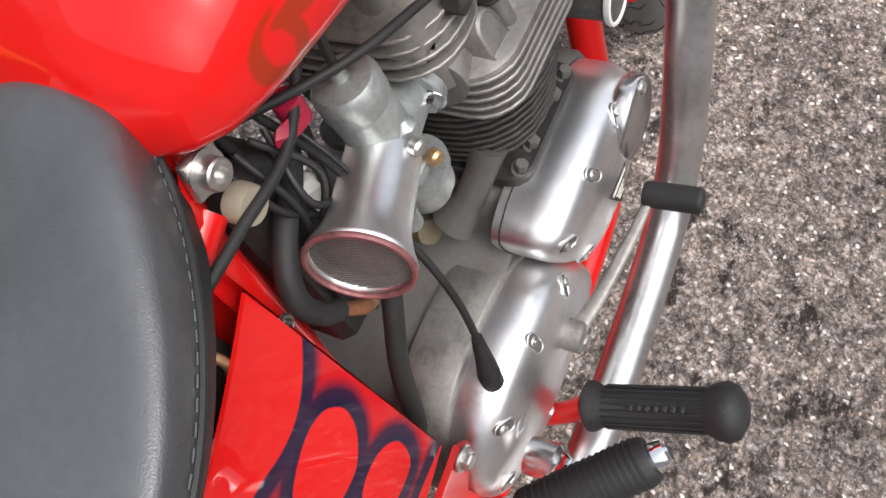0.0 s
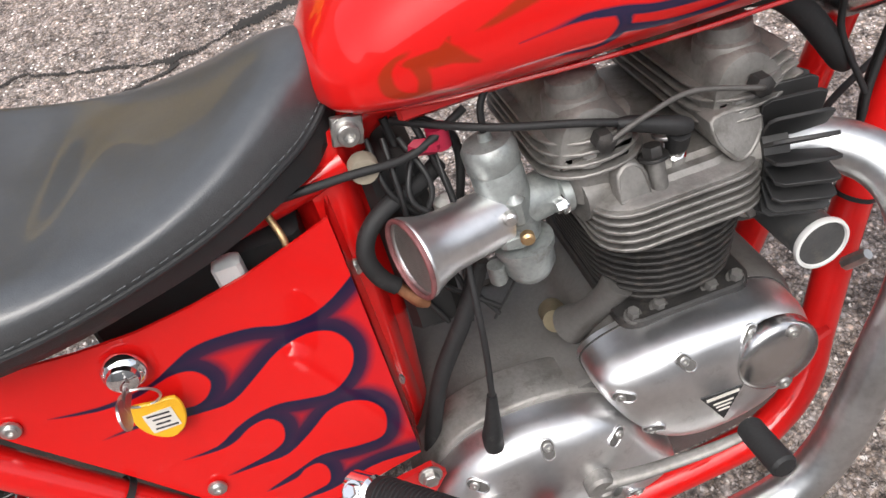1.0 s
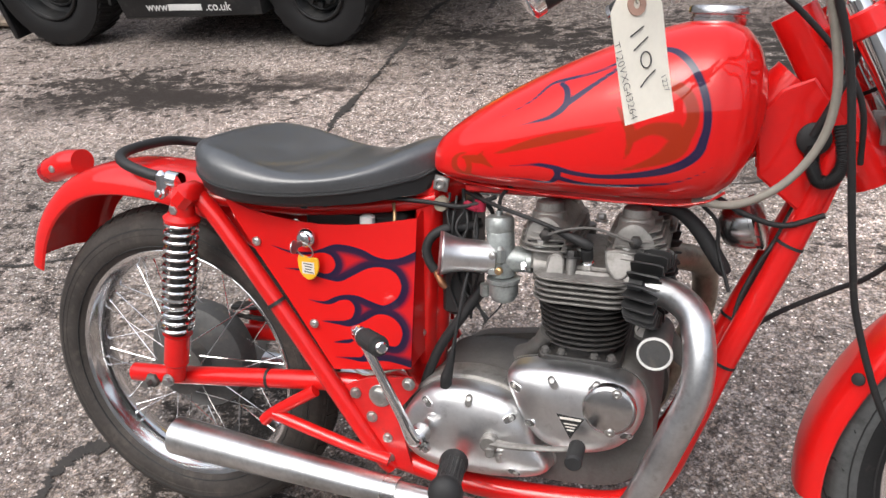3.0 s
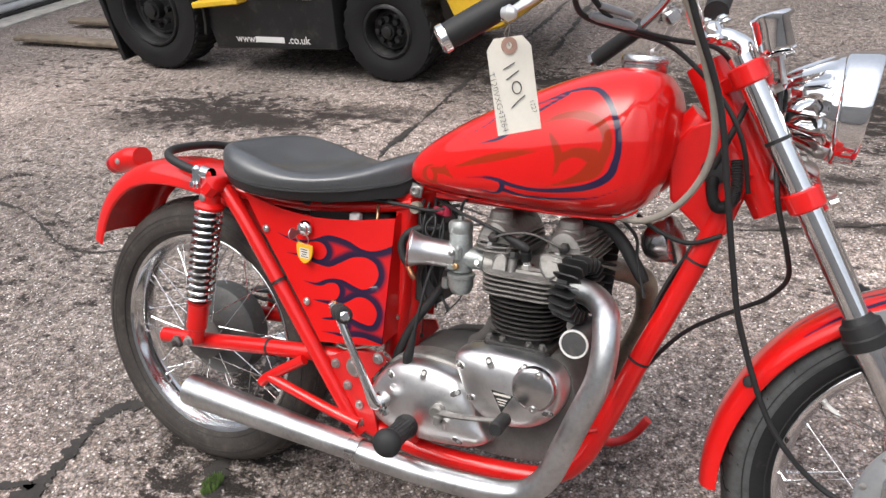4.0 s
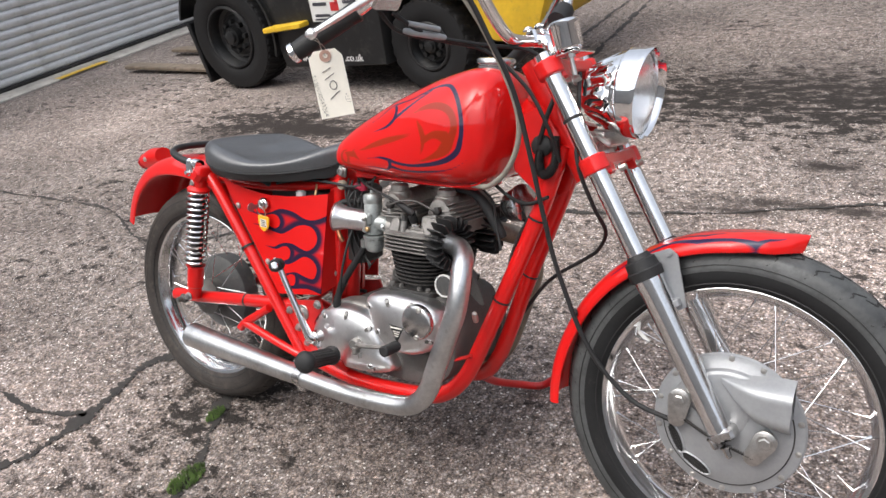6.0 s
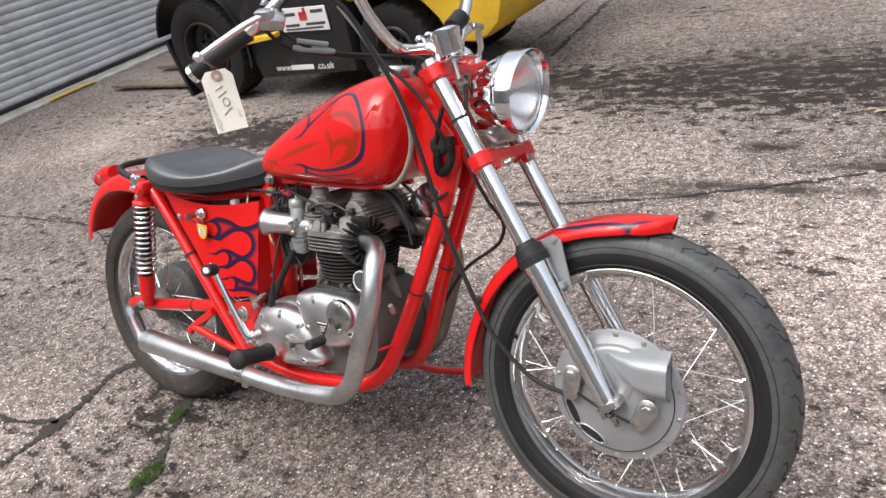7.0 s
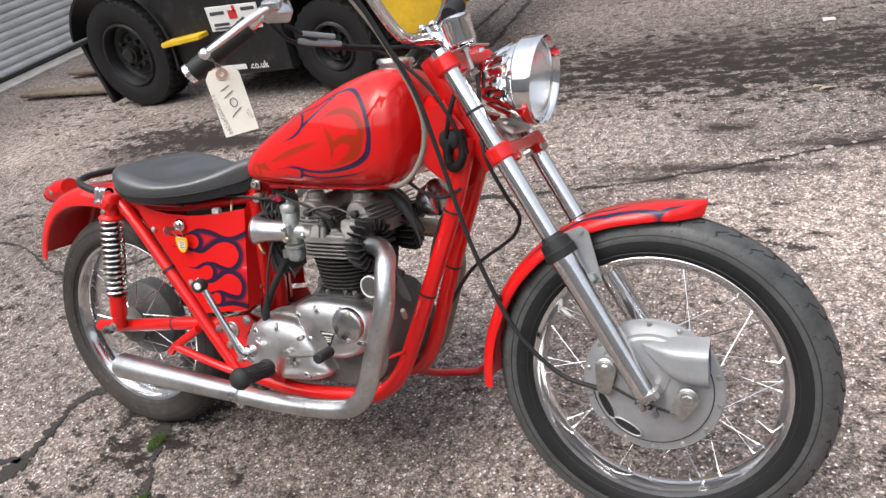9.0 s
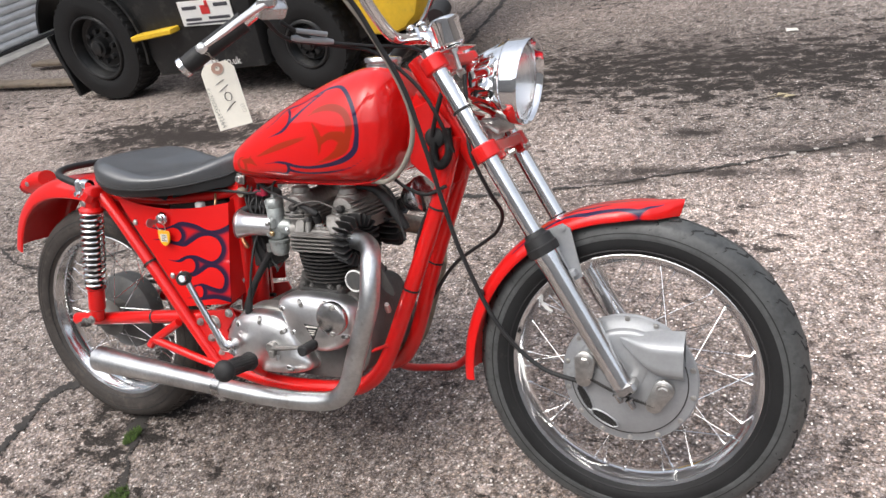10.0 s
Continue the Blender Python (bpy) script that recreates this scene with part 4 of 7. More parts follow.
for s in (1, -1):
    e0, e1 = Vector((0.762, -0.410 * s, 0.996)), Vector((0.862, -0.362 * s, 1.066))
    grip = Geo().tube([e0, e0.lerp(e1, 0.1), e0.lerp(e1, 0.9), e1], [0.0165, 0.0175, 0.0175, 0.019], 20, 1)
    grip = part("grip", grip.moved(STEER), rubber, handlebar, "black rubber handlebar grip with a chrome end")
    part("grip_end", Geo().tube([e0 - (e1 - e0).normalized() * 0.012, e0 - (e1 - e0).normalized() * 0.009, e0], [0.014, 0.0185, 0.0185], 20, 1).moved(STEER), chrome, grip)
    m = Vector((0.915, -0.352 * s, 1.085))
    lever = Geo().tube([(0.935, -0.385 * s, 1.092), (0.915, -0.42 * s, 1.072), (0.895, -0.465 * s, 1.043), (0.871, -0.493 * s, 1.020)], [0.007, 0.009, 0.008, 0.006], 12, 6, flat=0.7)
    lever.lathe([(0.0001, -0.0095), (0.0055, -0.008), (0.0095, 0), (0.0055, 0.008), (0.0001, 0.0095)], (0.871, -0.493 * s, 1.020), (1, 0, 0), 16)
    lever = part("brake_lever" if s == 1 else "clutch_lever", lever.moved(STEER), satin_alloy, handlebar, "polished alloy hand lever with a ball end")
    cl = Geo().box(m, (0.05, 0.03, 0.034), frame_of((0.5, -0.35 * s, 0.5)), 0.005).box(m + Vector((0.015, -0.03 * s, 0.008)), (0.03, 0.035, 0.016), frame_of((0.1, -0.2 * s, 0.9)), 0.003)
    cl.merge(bolt(m + Vector((0.0, -0.012 * s, 0.028)), (0.1, -0.3 * s, 0.95), 0.006, 0.006)).merge(bolt(m + Vector((-0.012, 0.014 * s, 0.026)), (0.1, -0.3 * s, 0.95), 0.006, 0.006))
    part("lever_clamp", cl.moved(STEER), chrome_worn, lever)
mirror_block = Geo().tube([(1.03, 0.10, 1.075), (1.03, 0.14, 1.10)], 0.021, 16, 1)
part("switch_block", mirror_block.moved(STEER), rubber, handlebar, "black switch housing on the bar")

# front mudguard and stays
def mudguard(centre, a0, a1, radius, half, flare, n=150):
    rows = []
    for a in np.linspace(a0, a1, n):
        r = radius(a)
        row = []
        for v in np.linspace(-1, 1, 45):
            w = half(a) * math.sin(v * math.pi / 2)
            row.append((centre.x + (r - 0.030 * abs(v) ** 2.4) * math.cos(a), w, centre.z + (r - 0.030 * abs(v) ** 2.4) * math.sin(a)))
        rows.append(row)
    g = Geo().grid(rows)
    inner = [[(centre.x + (x - centre.x) * 0.992, y * 0.97, centre.z + (z - centre.z) * 0.992) for x, y, z in r] for r in rows]
    g.grid(inner[::-1])
    for k in (0, -1):
        g.grid([rows[k], inner[k]])
    for k in (0, -1):
        g.grid([[r[k] for r in rows], [r[k] for r in inner]])
    return g, rows


FEND_F = lambda a: np.interp(math.degrees(a), [65, 75, 82, 95, 130, 160, 190], [0.382, 0.374, 0.362, 0.356, 0.356, 0.360, 0.372])
fg, frows = mudguard(AX_F, radians(187), radians(75), FEND_F, lambda a: np.interp(math.degrees(a), [75, 78, 84, 94, 187], [0.010, 0.026, 0.046, 0.058, 0.060]), 0)
front_guard = part("front_mudguard", fg.moved(STEER), tank_paint, bike, "red front mudguard painted with dark blue flames", 60)
for s in (-1, 1):
    o = [(1.318, 0.640), (1.352, 0.655), (1.368, 0.645), (1.392, 0.548), (1.378, 0.540), (1.355, 0.552), (1.335, 0.590)]
    g = Geo().stack(o, [(0, 0), (0, 0.004)], xz(s * 0.066 + 0.002)).box((1.372, s * 0.078, 0.555), (0.022, 0.022, 0.016), frame_of(FORK_DIR), 0.003)
    g.merge(bolt((1.352, s * 0.070, 0.645), (0, s, 0), 0.005, 0.005, False))
    part("mudguard_stay", g.moved(STEER), silver_paint, front_guard)
part("grommet", Geo().lathe([(0.009, 0), (0.009, 0.004), (0.004, 0.006), (0, 0.006)], (AX_F.x + 0.352 * math.cos(radians(152)), -0.055, AX_F.z + 0.338 * math.sin(radians(152))), (-0.5, -0.75, 0.25), 16).moved(STEER), rubber, front_guard)

# ---- frame ----
def tubes(name, pts, r, material=red_paint, label="", both=True, n=14, k=6, parent=bike):
    out = []
    for s in (1, -1) if both else (1,):
        out.append(part(name, Geo().tube([(x, y * s, z) for x, y, z in pts], r, n, k), material, parent, label))
    return out


down = []
for s, pts in ((-1, [(1.114, -0.026, 0.828), (1.065, -0.030, 0.675), (0.995, -0.046, 0.491), (0.948, -0.069, 0.359), (0.922, -0.086, 0.299), (0.885, -0.096, 0.262), (0.828, -0.102, 0.243), (0.640, -0.104, 0.232), (0.470, -0.096, 0.250)]),
               (1, [(1.130, 0.060, 0.865), (1.078, 0.058, 0.712), (1.002, 0.062, 0.517), (0.951, 0.066, 0.371), (0.918, 0.072, 0.297), (0.880, 0.080, 0.252), (0.820, 0.086, 0.232), (0.640, 0.092, 0.226), (0.470, 0.096, 0.250)])):
    down.append(part("cradle_tube", Geo().tube(pts, 0.0185, 18, 6), red_paint, bike, "red painted lower frame tube"))
tubes("seat_stay", [(0.105, -0.128, 0.690), (0.150, -0.122, 0.690), (0.279, -0.122, 0.522), (0.448, -0.118, 0.280), (0.480, -0.112, 0.240)], 0.0155, red_paint, "red painted rear frame tube")
tubes("seat_rail", [(0.120, -0.100, 0.690), (0.300, -0.070, 0.676), (0.470, -0.052, 0.690), (0.540, -0.045, 0.705)], 0.012, red_paint)
tubes("swing_arm", [(-0.055, -0.106, 0.333), (0.05, -0.106, 0.343), (0.341, -0.098, 0.375), (0.46, -0.085, 0.378)], 0.0175, red_paint, "red painted swinging arm")
tubes("peg_hanger", [(0.340, -0.118, 0.365), (0.262, -0.128, 0.315), (0.240, -0.130, 0.295)], 0.011)
tubes("peg_hanger", [(0.262, -0.130, 0.312), (0.406, -0.132, 0.279), (0.480, -0.128, 0.262)], 0.011)
spine = Geo().tube([(1.05, 0, 0.90), (0.95, 0, 0.79), (0.80, 0, 0.755), (0.60, 0, 0.745), (0.53, 0, 0.70), (0.515, 0, 0.55), (0.50, 0, 0.38)], 0.036, 20)
part("frame_spine", spine, red_paint, bike, "red oil-bearing frame backbone")
gus = [(1.010, 0.770), (1.000, 0.850), (1.030, 0.890), (1.068, 0.905), (1.110, 0.850), (1.118, 0.775), (1.104, 0.725), (1.080, 0.712)]
for s in (-1, 1):
    part("head_gusset", Geo().stack(gus, [(0.004, 0), (0, 0.003), (0, 0.006), (0.004, 0.009)], xz(0.030 * s, s)), red_paint, bike, "red sheet-metal steering head gusset")
# engine plates behind the gearbox
pl = [(0.455, 0.250), (0.425, 0.330), (0.400, 0.385), (0.440, 0.405), (0.520, 0.418), (0.530, 0.400), (0.500, 0.360), (0.505, 0.300), (0.520, 0.240)]
plates = []
for s in (-1, 1):
    plates.append(part("engine_plate", Geo().stack(pl, [(0, 0), (0, 0.006)], xz(0.112 * s, s)), red_worn, bike, "red painted engine mounting plate"))
for x, z, r in ((0.463, 0.377, 0.014), (0.418, 0.375, 0.007), (0.447, 0.335, 0.007), (0.475, 0.300, 0.006), (0.455, 0.268, 0.007), (0.515, 0.407, 0.008), (0.478, 0.262, 0.006)):
    part("plate_bolt", bolt((x, -0.120, z), (0, -1, 0), r, 0.008, False), bolt_metal, plates[0])

# shock absorbers
for s in (-1, 1):
    top, bot = Vector((0.121, 0.137 * s, 0.690)), Vector((0.062, 0.135 * s, 0.352))
    ax = (top - bot).normalized()
    body = Geo().tube([bot, bot + ax * 0.03, bot + ax * 0.034, bot + ax * 0.09, bot + ax * 0.094], [0.018, 0.018, 0.022, 0.022, 0.026], 24, 1)
    sh = part("shock_absorber", body, red_paint, bike, "red shock absorber with a chromed coil spring")
    t = frame_of(ax)
    coil = []
    turns, ln = 14, (top - bot).length
    for i in range(turns * 18 + 1):
        a = i / 18 * 2 * math.pi
        coil.append(bot + ax * (0.098 + (ln - 0.098 - 0.032) * i / (turns * 18)) + t @ Vector((0.0262 * math.cos(a), 0.0262 * math.sin(a), 0)))
    part("damper_tube", Geo().tube([bot + ax * 0.09, top - ax * 0.03], 0.0165, 18, 1), iron_black, sh)
    part("coil_spring", Geo().tube(coil, 0.0037, 8, 1), chrome, sh, "chromed coil spring")
    part("top_cap", Geo().tube([top - ax * 0.036, top - ax * 0.030, top - ax * 0.022, top + ax * 0.02], [0.030, 0.031, 0.022, 0.018], 20, 1), red_paint, sh)
    mount = Geo().box(top + Vector((0.012, -0.004 * s, 0.010)), (0.062, 0.036, 0.044), frame_of((0.7, 0, 0.7)), 0.01)
    part("shock_mount", mount, red_paint, sh)
    part("shock_bolt", bolt(top + Vector((-0.004, 0.016 * s, -0.012)), (0, s, 0), 0.008, 0.008, False), bolt_metal, sh)
    part("shock_bolt", bolt(bot + Vector((0, 0.02 * s, 0.005)), (0, s, 0), 0.008, 0.01, False), bolt_metal, sh)

# ---- tank ----
TX = [0.532, 0.535, 0.543, 0.558, 0.580, 0.620, 0.680, 0.780, 0.860, 0.920, 0.960, 0.988, 1.004, 1.012, 1.015]
TT = [0.772, 0.784, 0.798, 0.814, 0.831, 0.857, 0.890, 0.936, 0.965, 0.978, 0.976, 0.958, 0.930, 0.900, 0.880]
TB = [0.764, 0.756, 0.749, 0.744, 0.740, 0.736, 0.733, 0.730, 0.730, 0.733, 0.745, 0.775, 0.815, 0.850, 0.875]
TW = [0.010, 0.036, 0.062, 0.082, 0.093, 0.103, 0.113, 0.126, 0.133, 0.133, 0.127, 0.111, 0.083, 0.046, 0.008]


def spline(xs, ys):
    xs, ys = np.array(xs), np.array(ys)
    m = np.gradient(ys, xs)

    def at(x):
        i = int(np.clip(np.searchsorted(xs, x) - 1, 0, len(xs) - 2))
        h = xs[i + 1] - xs[i]
        t = (x - xs[i]) / h
        return (2 * t**3 - 3 * t**2 + 1) * ys[i] + (t**3 - 2 * t**2 + t) * h * m[i] + (-2 * t**3 + 3 * t**2) * ys[i + 1] + (t**3 - t**2) * h * m[i + 1]

    return at


top_z, bot_z, wid = spline(TX, TT), spline(TX, TB), spline(TX, TW)
ts = np.linspace(0, 1, 190)
txs = TX[0] + (TX[-1] - TX[0]) * (0.5 - 0.5 * np.cos(ts * math.pi)) * 0.5 + (TX[-1] - TX[0]) * ts * 0.5
rows = []
for x in txs:
    zt, zb, w = top_z(x), bot_z(x), max(0.004, wid(x))
    zm = zb + 0.40 * (zt - zb)
    row = []
    for a in np.linspace(0, 2 * math.pi, 150, endpoint=False):
        c, s = math.cos(a), math.sin(a)
        e = 0.92 if s > 0 else 0.62
        y = w * math.copysign(abs(c) ** (0.76 if s > 0 else 0.62), c)
        z = zm + ((zt - zm) if s > 0 else (zm - zb)) * math.copysign(abs(s) ** e, s)
        row.append((x, y, z))
    rows.append(row)
tank = part("fuel_tank", Geo().rings(rows), tank_paint, bike, "red teardrop fuel tank with airbrushed blue flames", 70)


def stroke_field(ob, strokes, attr, girth=150, scale=1000.0):
    """Millimetres inside tapered brush strokes, stored on a mesh of rings; a stroke is a line of (along, round, half width in mm).
    The left flank mirrors the right one."""
    me = ob.data
    co = np.empty(len(me.vertices) * 3)
    me.vertices.foreach_get("co", co)
    co = co.reshape(-1, 3)
    p = np.stack([co[:, 0], (np.abs((np.arange(len(co)) % girth * 2 * math.pi / girth + math.pi / 2) % (2 * math.pi) - math.pi) - math.pi / 2) * 0.12], 1)
    best = np.full(len(p), -50.0)
    for st in strokes:
        line = np.array(smooth_line(st, 8))
        for a, b in zip(line[:-1], line[1:]):
            ab = b[:2] - a[:2]
            t = np.clip(((p - a[:2]) @ ab) / (ab @ ab + 1e-12), 0, 1)
            dist = np.hypot(*(p - a[:2] - t[:, None] * ab).T) * scale
            best = np.maximum(best, a[2] + (b[2] - a[2]) * t - dist)
    at = me.attributes.new(attr, "FLOAT", "POINT")
    at.data.foreach_set("value", (best + 60).astype(np.float32))


# strokes on the tank: along it, round its girth from the right flank (top negative), and the half width
TANK_FLAMES = [
    [(0.652, -0.074, 0.4), (0.681, -0.080, 1.6), (0.705, -0.090, 2.6), (0.726, -0.109, 3.6), (0.747, -0.108, 3.6), (0.773, -0.103, 3), (0.804, -0.103, 3), (0.845, -0.112, 3.6), (0.880, -0.108, 4), (0.904, -0.090, 4.4), (0.926, -0.058, 4.6), (0.938, -0.025, 5), (0.936, 0.002, 5.6), (0.912, 0.021, 6.4), (0.865, 0.035, 6), (0.810, 0.040, 5), (0.770, 0.033, 5), (0.742, 0.021, 4.4), (0.712, 0.014, 2.6), (0.676, 0.015, 0.4)],
    [(0.682, -0.044, 0.4), (0.711, -0.045, 2), (0.733, -0.047, 4), (0.748, -0.055, 5.5), (0.754, -0.066, 5), (0.751, -0.087, 4), (0.741, -0.103, 3)],
    [(0.752, -0.060, 5), (0.772, -0.071, 5), (0.789, -0.080, 4), (0.809, -0.090, 3.4), (0.840, -0.105, 3)],
    [(0.744, 0.022, 4), (0.746, 0.040, 5), (0.730, 0.062, 4), (0.690, 0.052, 2.4), (0.611, 0.055, 0.4)],
    [(0.746, 0.045, 6), (0.786, 0.062, 5), (0.850, 0.062, 4), (0.911, 0.050, 2), (0.950, 0.030, 0.5)],
]
TANK_GHOSTS = [
    [(0.665, 0.074, 0.5), (0.631, 0.057, 2.5), (0.610, 0.044, 4.5), (0.592, 0.026, 4.5), (0.586, 0.003, 4), (0.592, -0.012, 3), (0.609, -0.018, 0.5)],
    [(0.605, -0.005, 2.5), (0.611, 0.008, 3.5), (0.610, 0.024, 4), (0.608, 0.040, 4.5)],
    [(0.603, -0.005, 3), (0.621, 0.000, 5), (0.634, 0.004, 4), (0.650, 0.018, 0.5)],
    [(0.626, 0.000, 4), (0.633, -0.010, 0.5)],
    [(0.650, -0.003, 0.5), (0.695, -0.010, 5), (0.734, -0.014, 6), (0.771, -0.016, 4), (0.812, -0.018, 0.5)],
    [(0.826, 0.030, 0.5), (0.857, 0.021, 3), (0.890, 0.010, 7), (0.910, 0.000, 8), (0.921, -0.018, 7), (0.914, -0.040, 6), (0.895, -0.055, 6), (0.866, -0.064, 6), (0.836, -0.065, 4), (0.811, -0.060, 0.5)],
    [(0.824, -0.042, 0.5), (0.840, -0.018, 5), (0.845, -0.004, 4), (0.838, 0.010, 0.5)],
    [(0.843, -0.004, 4), (0.871, -0.012, 5), (0.902, -0.008, 7)],
]
stroke_field(tank, TANK_FLAMES, "paint_depth")
stroke_field(tank, TANK_GHOSTS, "ghost_depth")
GUARD = [[(2.35, -0.050, 1), (2.10, -0.046, 3), (1.95, -0.040, 4.5), (1.82, -0.049, 4.5), (1.67, -0.048, 3.5), (1.52, -0.047, 3.5), (1.40, -0.024, 1)], [(2.05, -0.030, 0.5), (1.90, -0.026, 3), (1.78, -0.034, 3.5), (1.68, -0.026, 1)], [(2.45, -0.012, 1), (2.2, -0.004, 3), (2.0, -0.014, 4.5), (1.85, -0.004, 3.5), (1.62, -0.012, 3), (1.45, -0.004, 1)], [(2.45, 0.030, 1), (2.2, 0.038, 6), (2.0, 0.030, 7), (1.8, 0.038, 5), (1.5, 0.02, 1)]]
me = front_guard.data
inv = STEER.inverted()
vals = []
for v in me.vertices:
    q = inv @ v.co
    a, best = math.atan2(q.z - AX_F.z, q.x - AX_F.x) % (2 * math.pi), -50.0
    for st in GUARD:
        for (a0, y0, w0), (a1, y1, w1) in zip(st[:-1], st[1:]):
            d = np.array((0.35 * (a1 - a0), y1 - y0))
            o = np.array((0.35 * (a - a0), q.y - y0))
            t = min(1, max(0, (o @ d) / (d @ d)))
            best = max(best, w0 + (w1 - w0) * t - 1000 * float(np.linalg.norm(o - t * d)))
    vals.append(best + 60)
me.attributes.new("paint_depth", "FLOAT", "POINT").data.foreach_set("value", vals)
ag = me.attributes.new("ghost_depth", "FLOAT", "POINT")
ag.data.foreach_set("value", [0.0] * len(vals))
part("filler_cap", Geo().lathe([(0.038, -0.014), (0.038, 0.000), (0.036, 0.001), (0.036, 0.004), (0.041, 0.006), (0.041, 0.012), (0.038, 0.016), (0, 0.019)], (0.940, 0.0, 0.980), (0.03, 0, 1), 48), chrome_worn, tank, "ribbed metal fuel filler cap")
seam = [(x, -wid(x) * 0.66, bot_z(x) + 0.001) for x in np.linspace(0.56, 0.97, 24)]
part("tank_seam", Geo().tube(seam, 0.002, 6, 1).merge(Geo().tube(seam, 0.002, 6, 1).mirrored()), red_paint, tank)
tunnel = Geo().box((0.76, -0.045, 0.728), (0.34, 0.02, 0.014), None, 0.003).box((0.76, 0.045, 0.728), (0.34, 0.02, 0.014), None, 0.003)
part("tank_rail", tunnel, red_worn, tank)

# ---- seat ----
SX = [0.120, 0.126, 0.139, 0.161, 0.193, 0.232, 0.280, 0.335, 0.389, 0.447, 0.493, 0.525, 0.546, 0.556]
SW = [0.015, 0.058, 0.100, 0.135, 0.158, 0.168, 0.168, 0.159, 0.142, 0.118, 0.088, 0.058, 0.034, 0.012]
SB = [0.746, 0.738, 0.730, 0.721, 0.712, 0.705, 0.701, 0.700, 0.702, 0.706, 0.713, 0.718, 0.738, 0.752]
SE = [0.764, 0.768, 0.768, 0.764, 0.756, 0.748, 0.742, 0.740, 0.742, 0.750, 0.760, 0.770, 0.777, 0.777]
ST = [0.768, 0.780, 0.795, 0.806, 0.806, 0.797, 0.779, 0.762, 0.759, 0.771, 0.788, 0.797, 0.794, 0.783]
s_w, s_b, s_e, s_t = spline(SX, SW), spline(SX, SB), spline(SX, SE), spline(SX, ST)
rows, pipe_r, SEAT_Y = [], [], -0.009
for x in SX[0] + (SX[-1] - SX[0]) * (0.5 - 0.5 * np.cos(np.linspace(0, 1, 70) * math.pi)):
    w, zb, ze, zt = max(0.012, s_w(x)), s_b(x), s_e(x), s_t(x)
    half = []
    for u in np.linspace(0, 1, 7):
        half.append((w * (0.90 + 0.10 * math.sin(u * math.pi / 2)), zb + (ze - zb) * u))
    for u in np.linspace(0.08, 1, 14):
        y = w * math.cos(u * math.pi / 2)
        dish = 0.026 * math.exp(-((x - 0.245) / 0.095) ** 4) * max(0.0, 1 - (y / (w * 0.86)) ** 2) ** 0.8
        half.append((y, ze + (zt - ze) * math.sin(u * math.pi / 2) ** 0.75 - dish))
    ring = [(x, SEAT_Y - y, z) for y, z in half] + [(x, SEAT_Y + y, z) for y, z in half[::-1][1:]]
    rows.append(ring)
    pipe_r.append((x, SEAT_Y - half[3][0] * 1.004, half[3][1]))
seat = part("saddle", Geo().grid([r[3:-3] for r in rows]), leather, bike, "black vinyl solo saddle with piped edge", 60)
# the skirt's darker vinyl holds the shade of the seat's side
skirt = Geo().grid([r[-4:] + r[:4] for r in rows])
part("seat_skirt", skirt, vinyl_shaded, seat, "matt black vinyl skirt with shade in its colour", 60)
loop = pipe_r + [(x, 2 * SEAT_Y - y, z) for x, y, z in pipe_r[::-1]]
part("piping", Geo().tube(loop, 0.0026, 8, 1, True), vinyl_shaded, seat)
st = Geo()
for i in range(0, len(pipe_r) - 1):
    a, b = Vector(pipe_r[i]), Vector(pipe_r[i + 1])
    n_s = max(1, int((b - a).length / 0.0052))
    for j in range(n_s):
        c, d2 = a.lerp(b, j / n_s), a.lerp(b, (j + 0.6) / n_s)
        st.tube([(c.x, c.y * 1.014, c.z + 0.0060), (d2.x, d2.y * 1.014, d2.z + 0.0060)], 0.0006, 4, 1)
tagged(part("stitching", st, stitch_mat, seat, "grey stitching along the edge"), "grey stitching along the edge", kind="stuff")

# ---- side panels ----
PX = [0.193, 0.234, 0.276, 0.318, 0.361, 0.405, 0.448, 0.492, 0.524]
PZ = [0.696, 0.682, 0.674, 0.669, 0.667, 0.670, 0.676, 0.686, 0.694]


def panel_geo(y, thick):
    up = lambda x: np.interp(x, PX, PZ)
    lo = lambda x: np.interp(x, [0.193, 0.243, 0.292, 0.340, 0.384, 0.450, 0.524], [0.690, 0.613, 0.546, 0.476, 0.412, 0.420, 0.429])
    rows = []
    for x in np.linspace(0.193, 0.524, 190):
        zs = np.linspace(lo(x), up(x), 150)
        rows.append([(x - 0.009 * (0.694 - z) / 0.265 * ((x - 0.193) / 0.331), y(x, z), z) for z in zs])
    g = Geo().grid(rows)
    back = [[(x, yy + thick, z) for x, yy, z in r] for r in rows]
    g.grid(back[::-1])
    g.grid([rows[0], back[0]]).grid([rows[-1], back[-1]])
    return g.grid([[r[0] for r in rows], [r[0] for r in back]]).grid([[r[-1] for r in rows], [r[-1] for r in back]])


def panel_lean(x, z):
    """The sheet leans in towards its upper front corner."""
    u, v = max(0.0, (x - 0.193) / 0.331), max(0.0, (z - 0.42) / 0.26)
    return u * u * v, -0.118 - 0.003 * math.sin(min(1.0, u) * math.pi) + u * u * (0.010 + 0.037 * v)


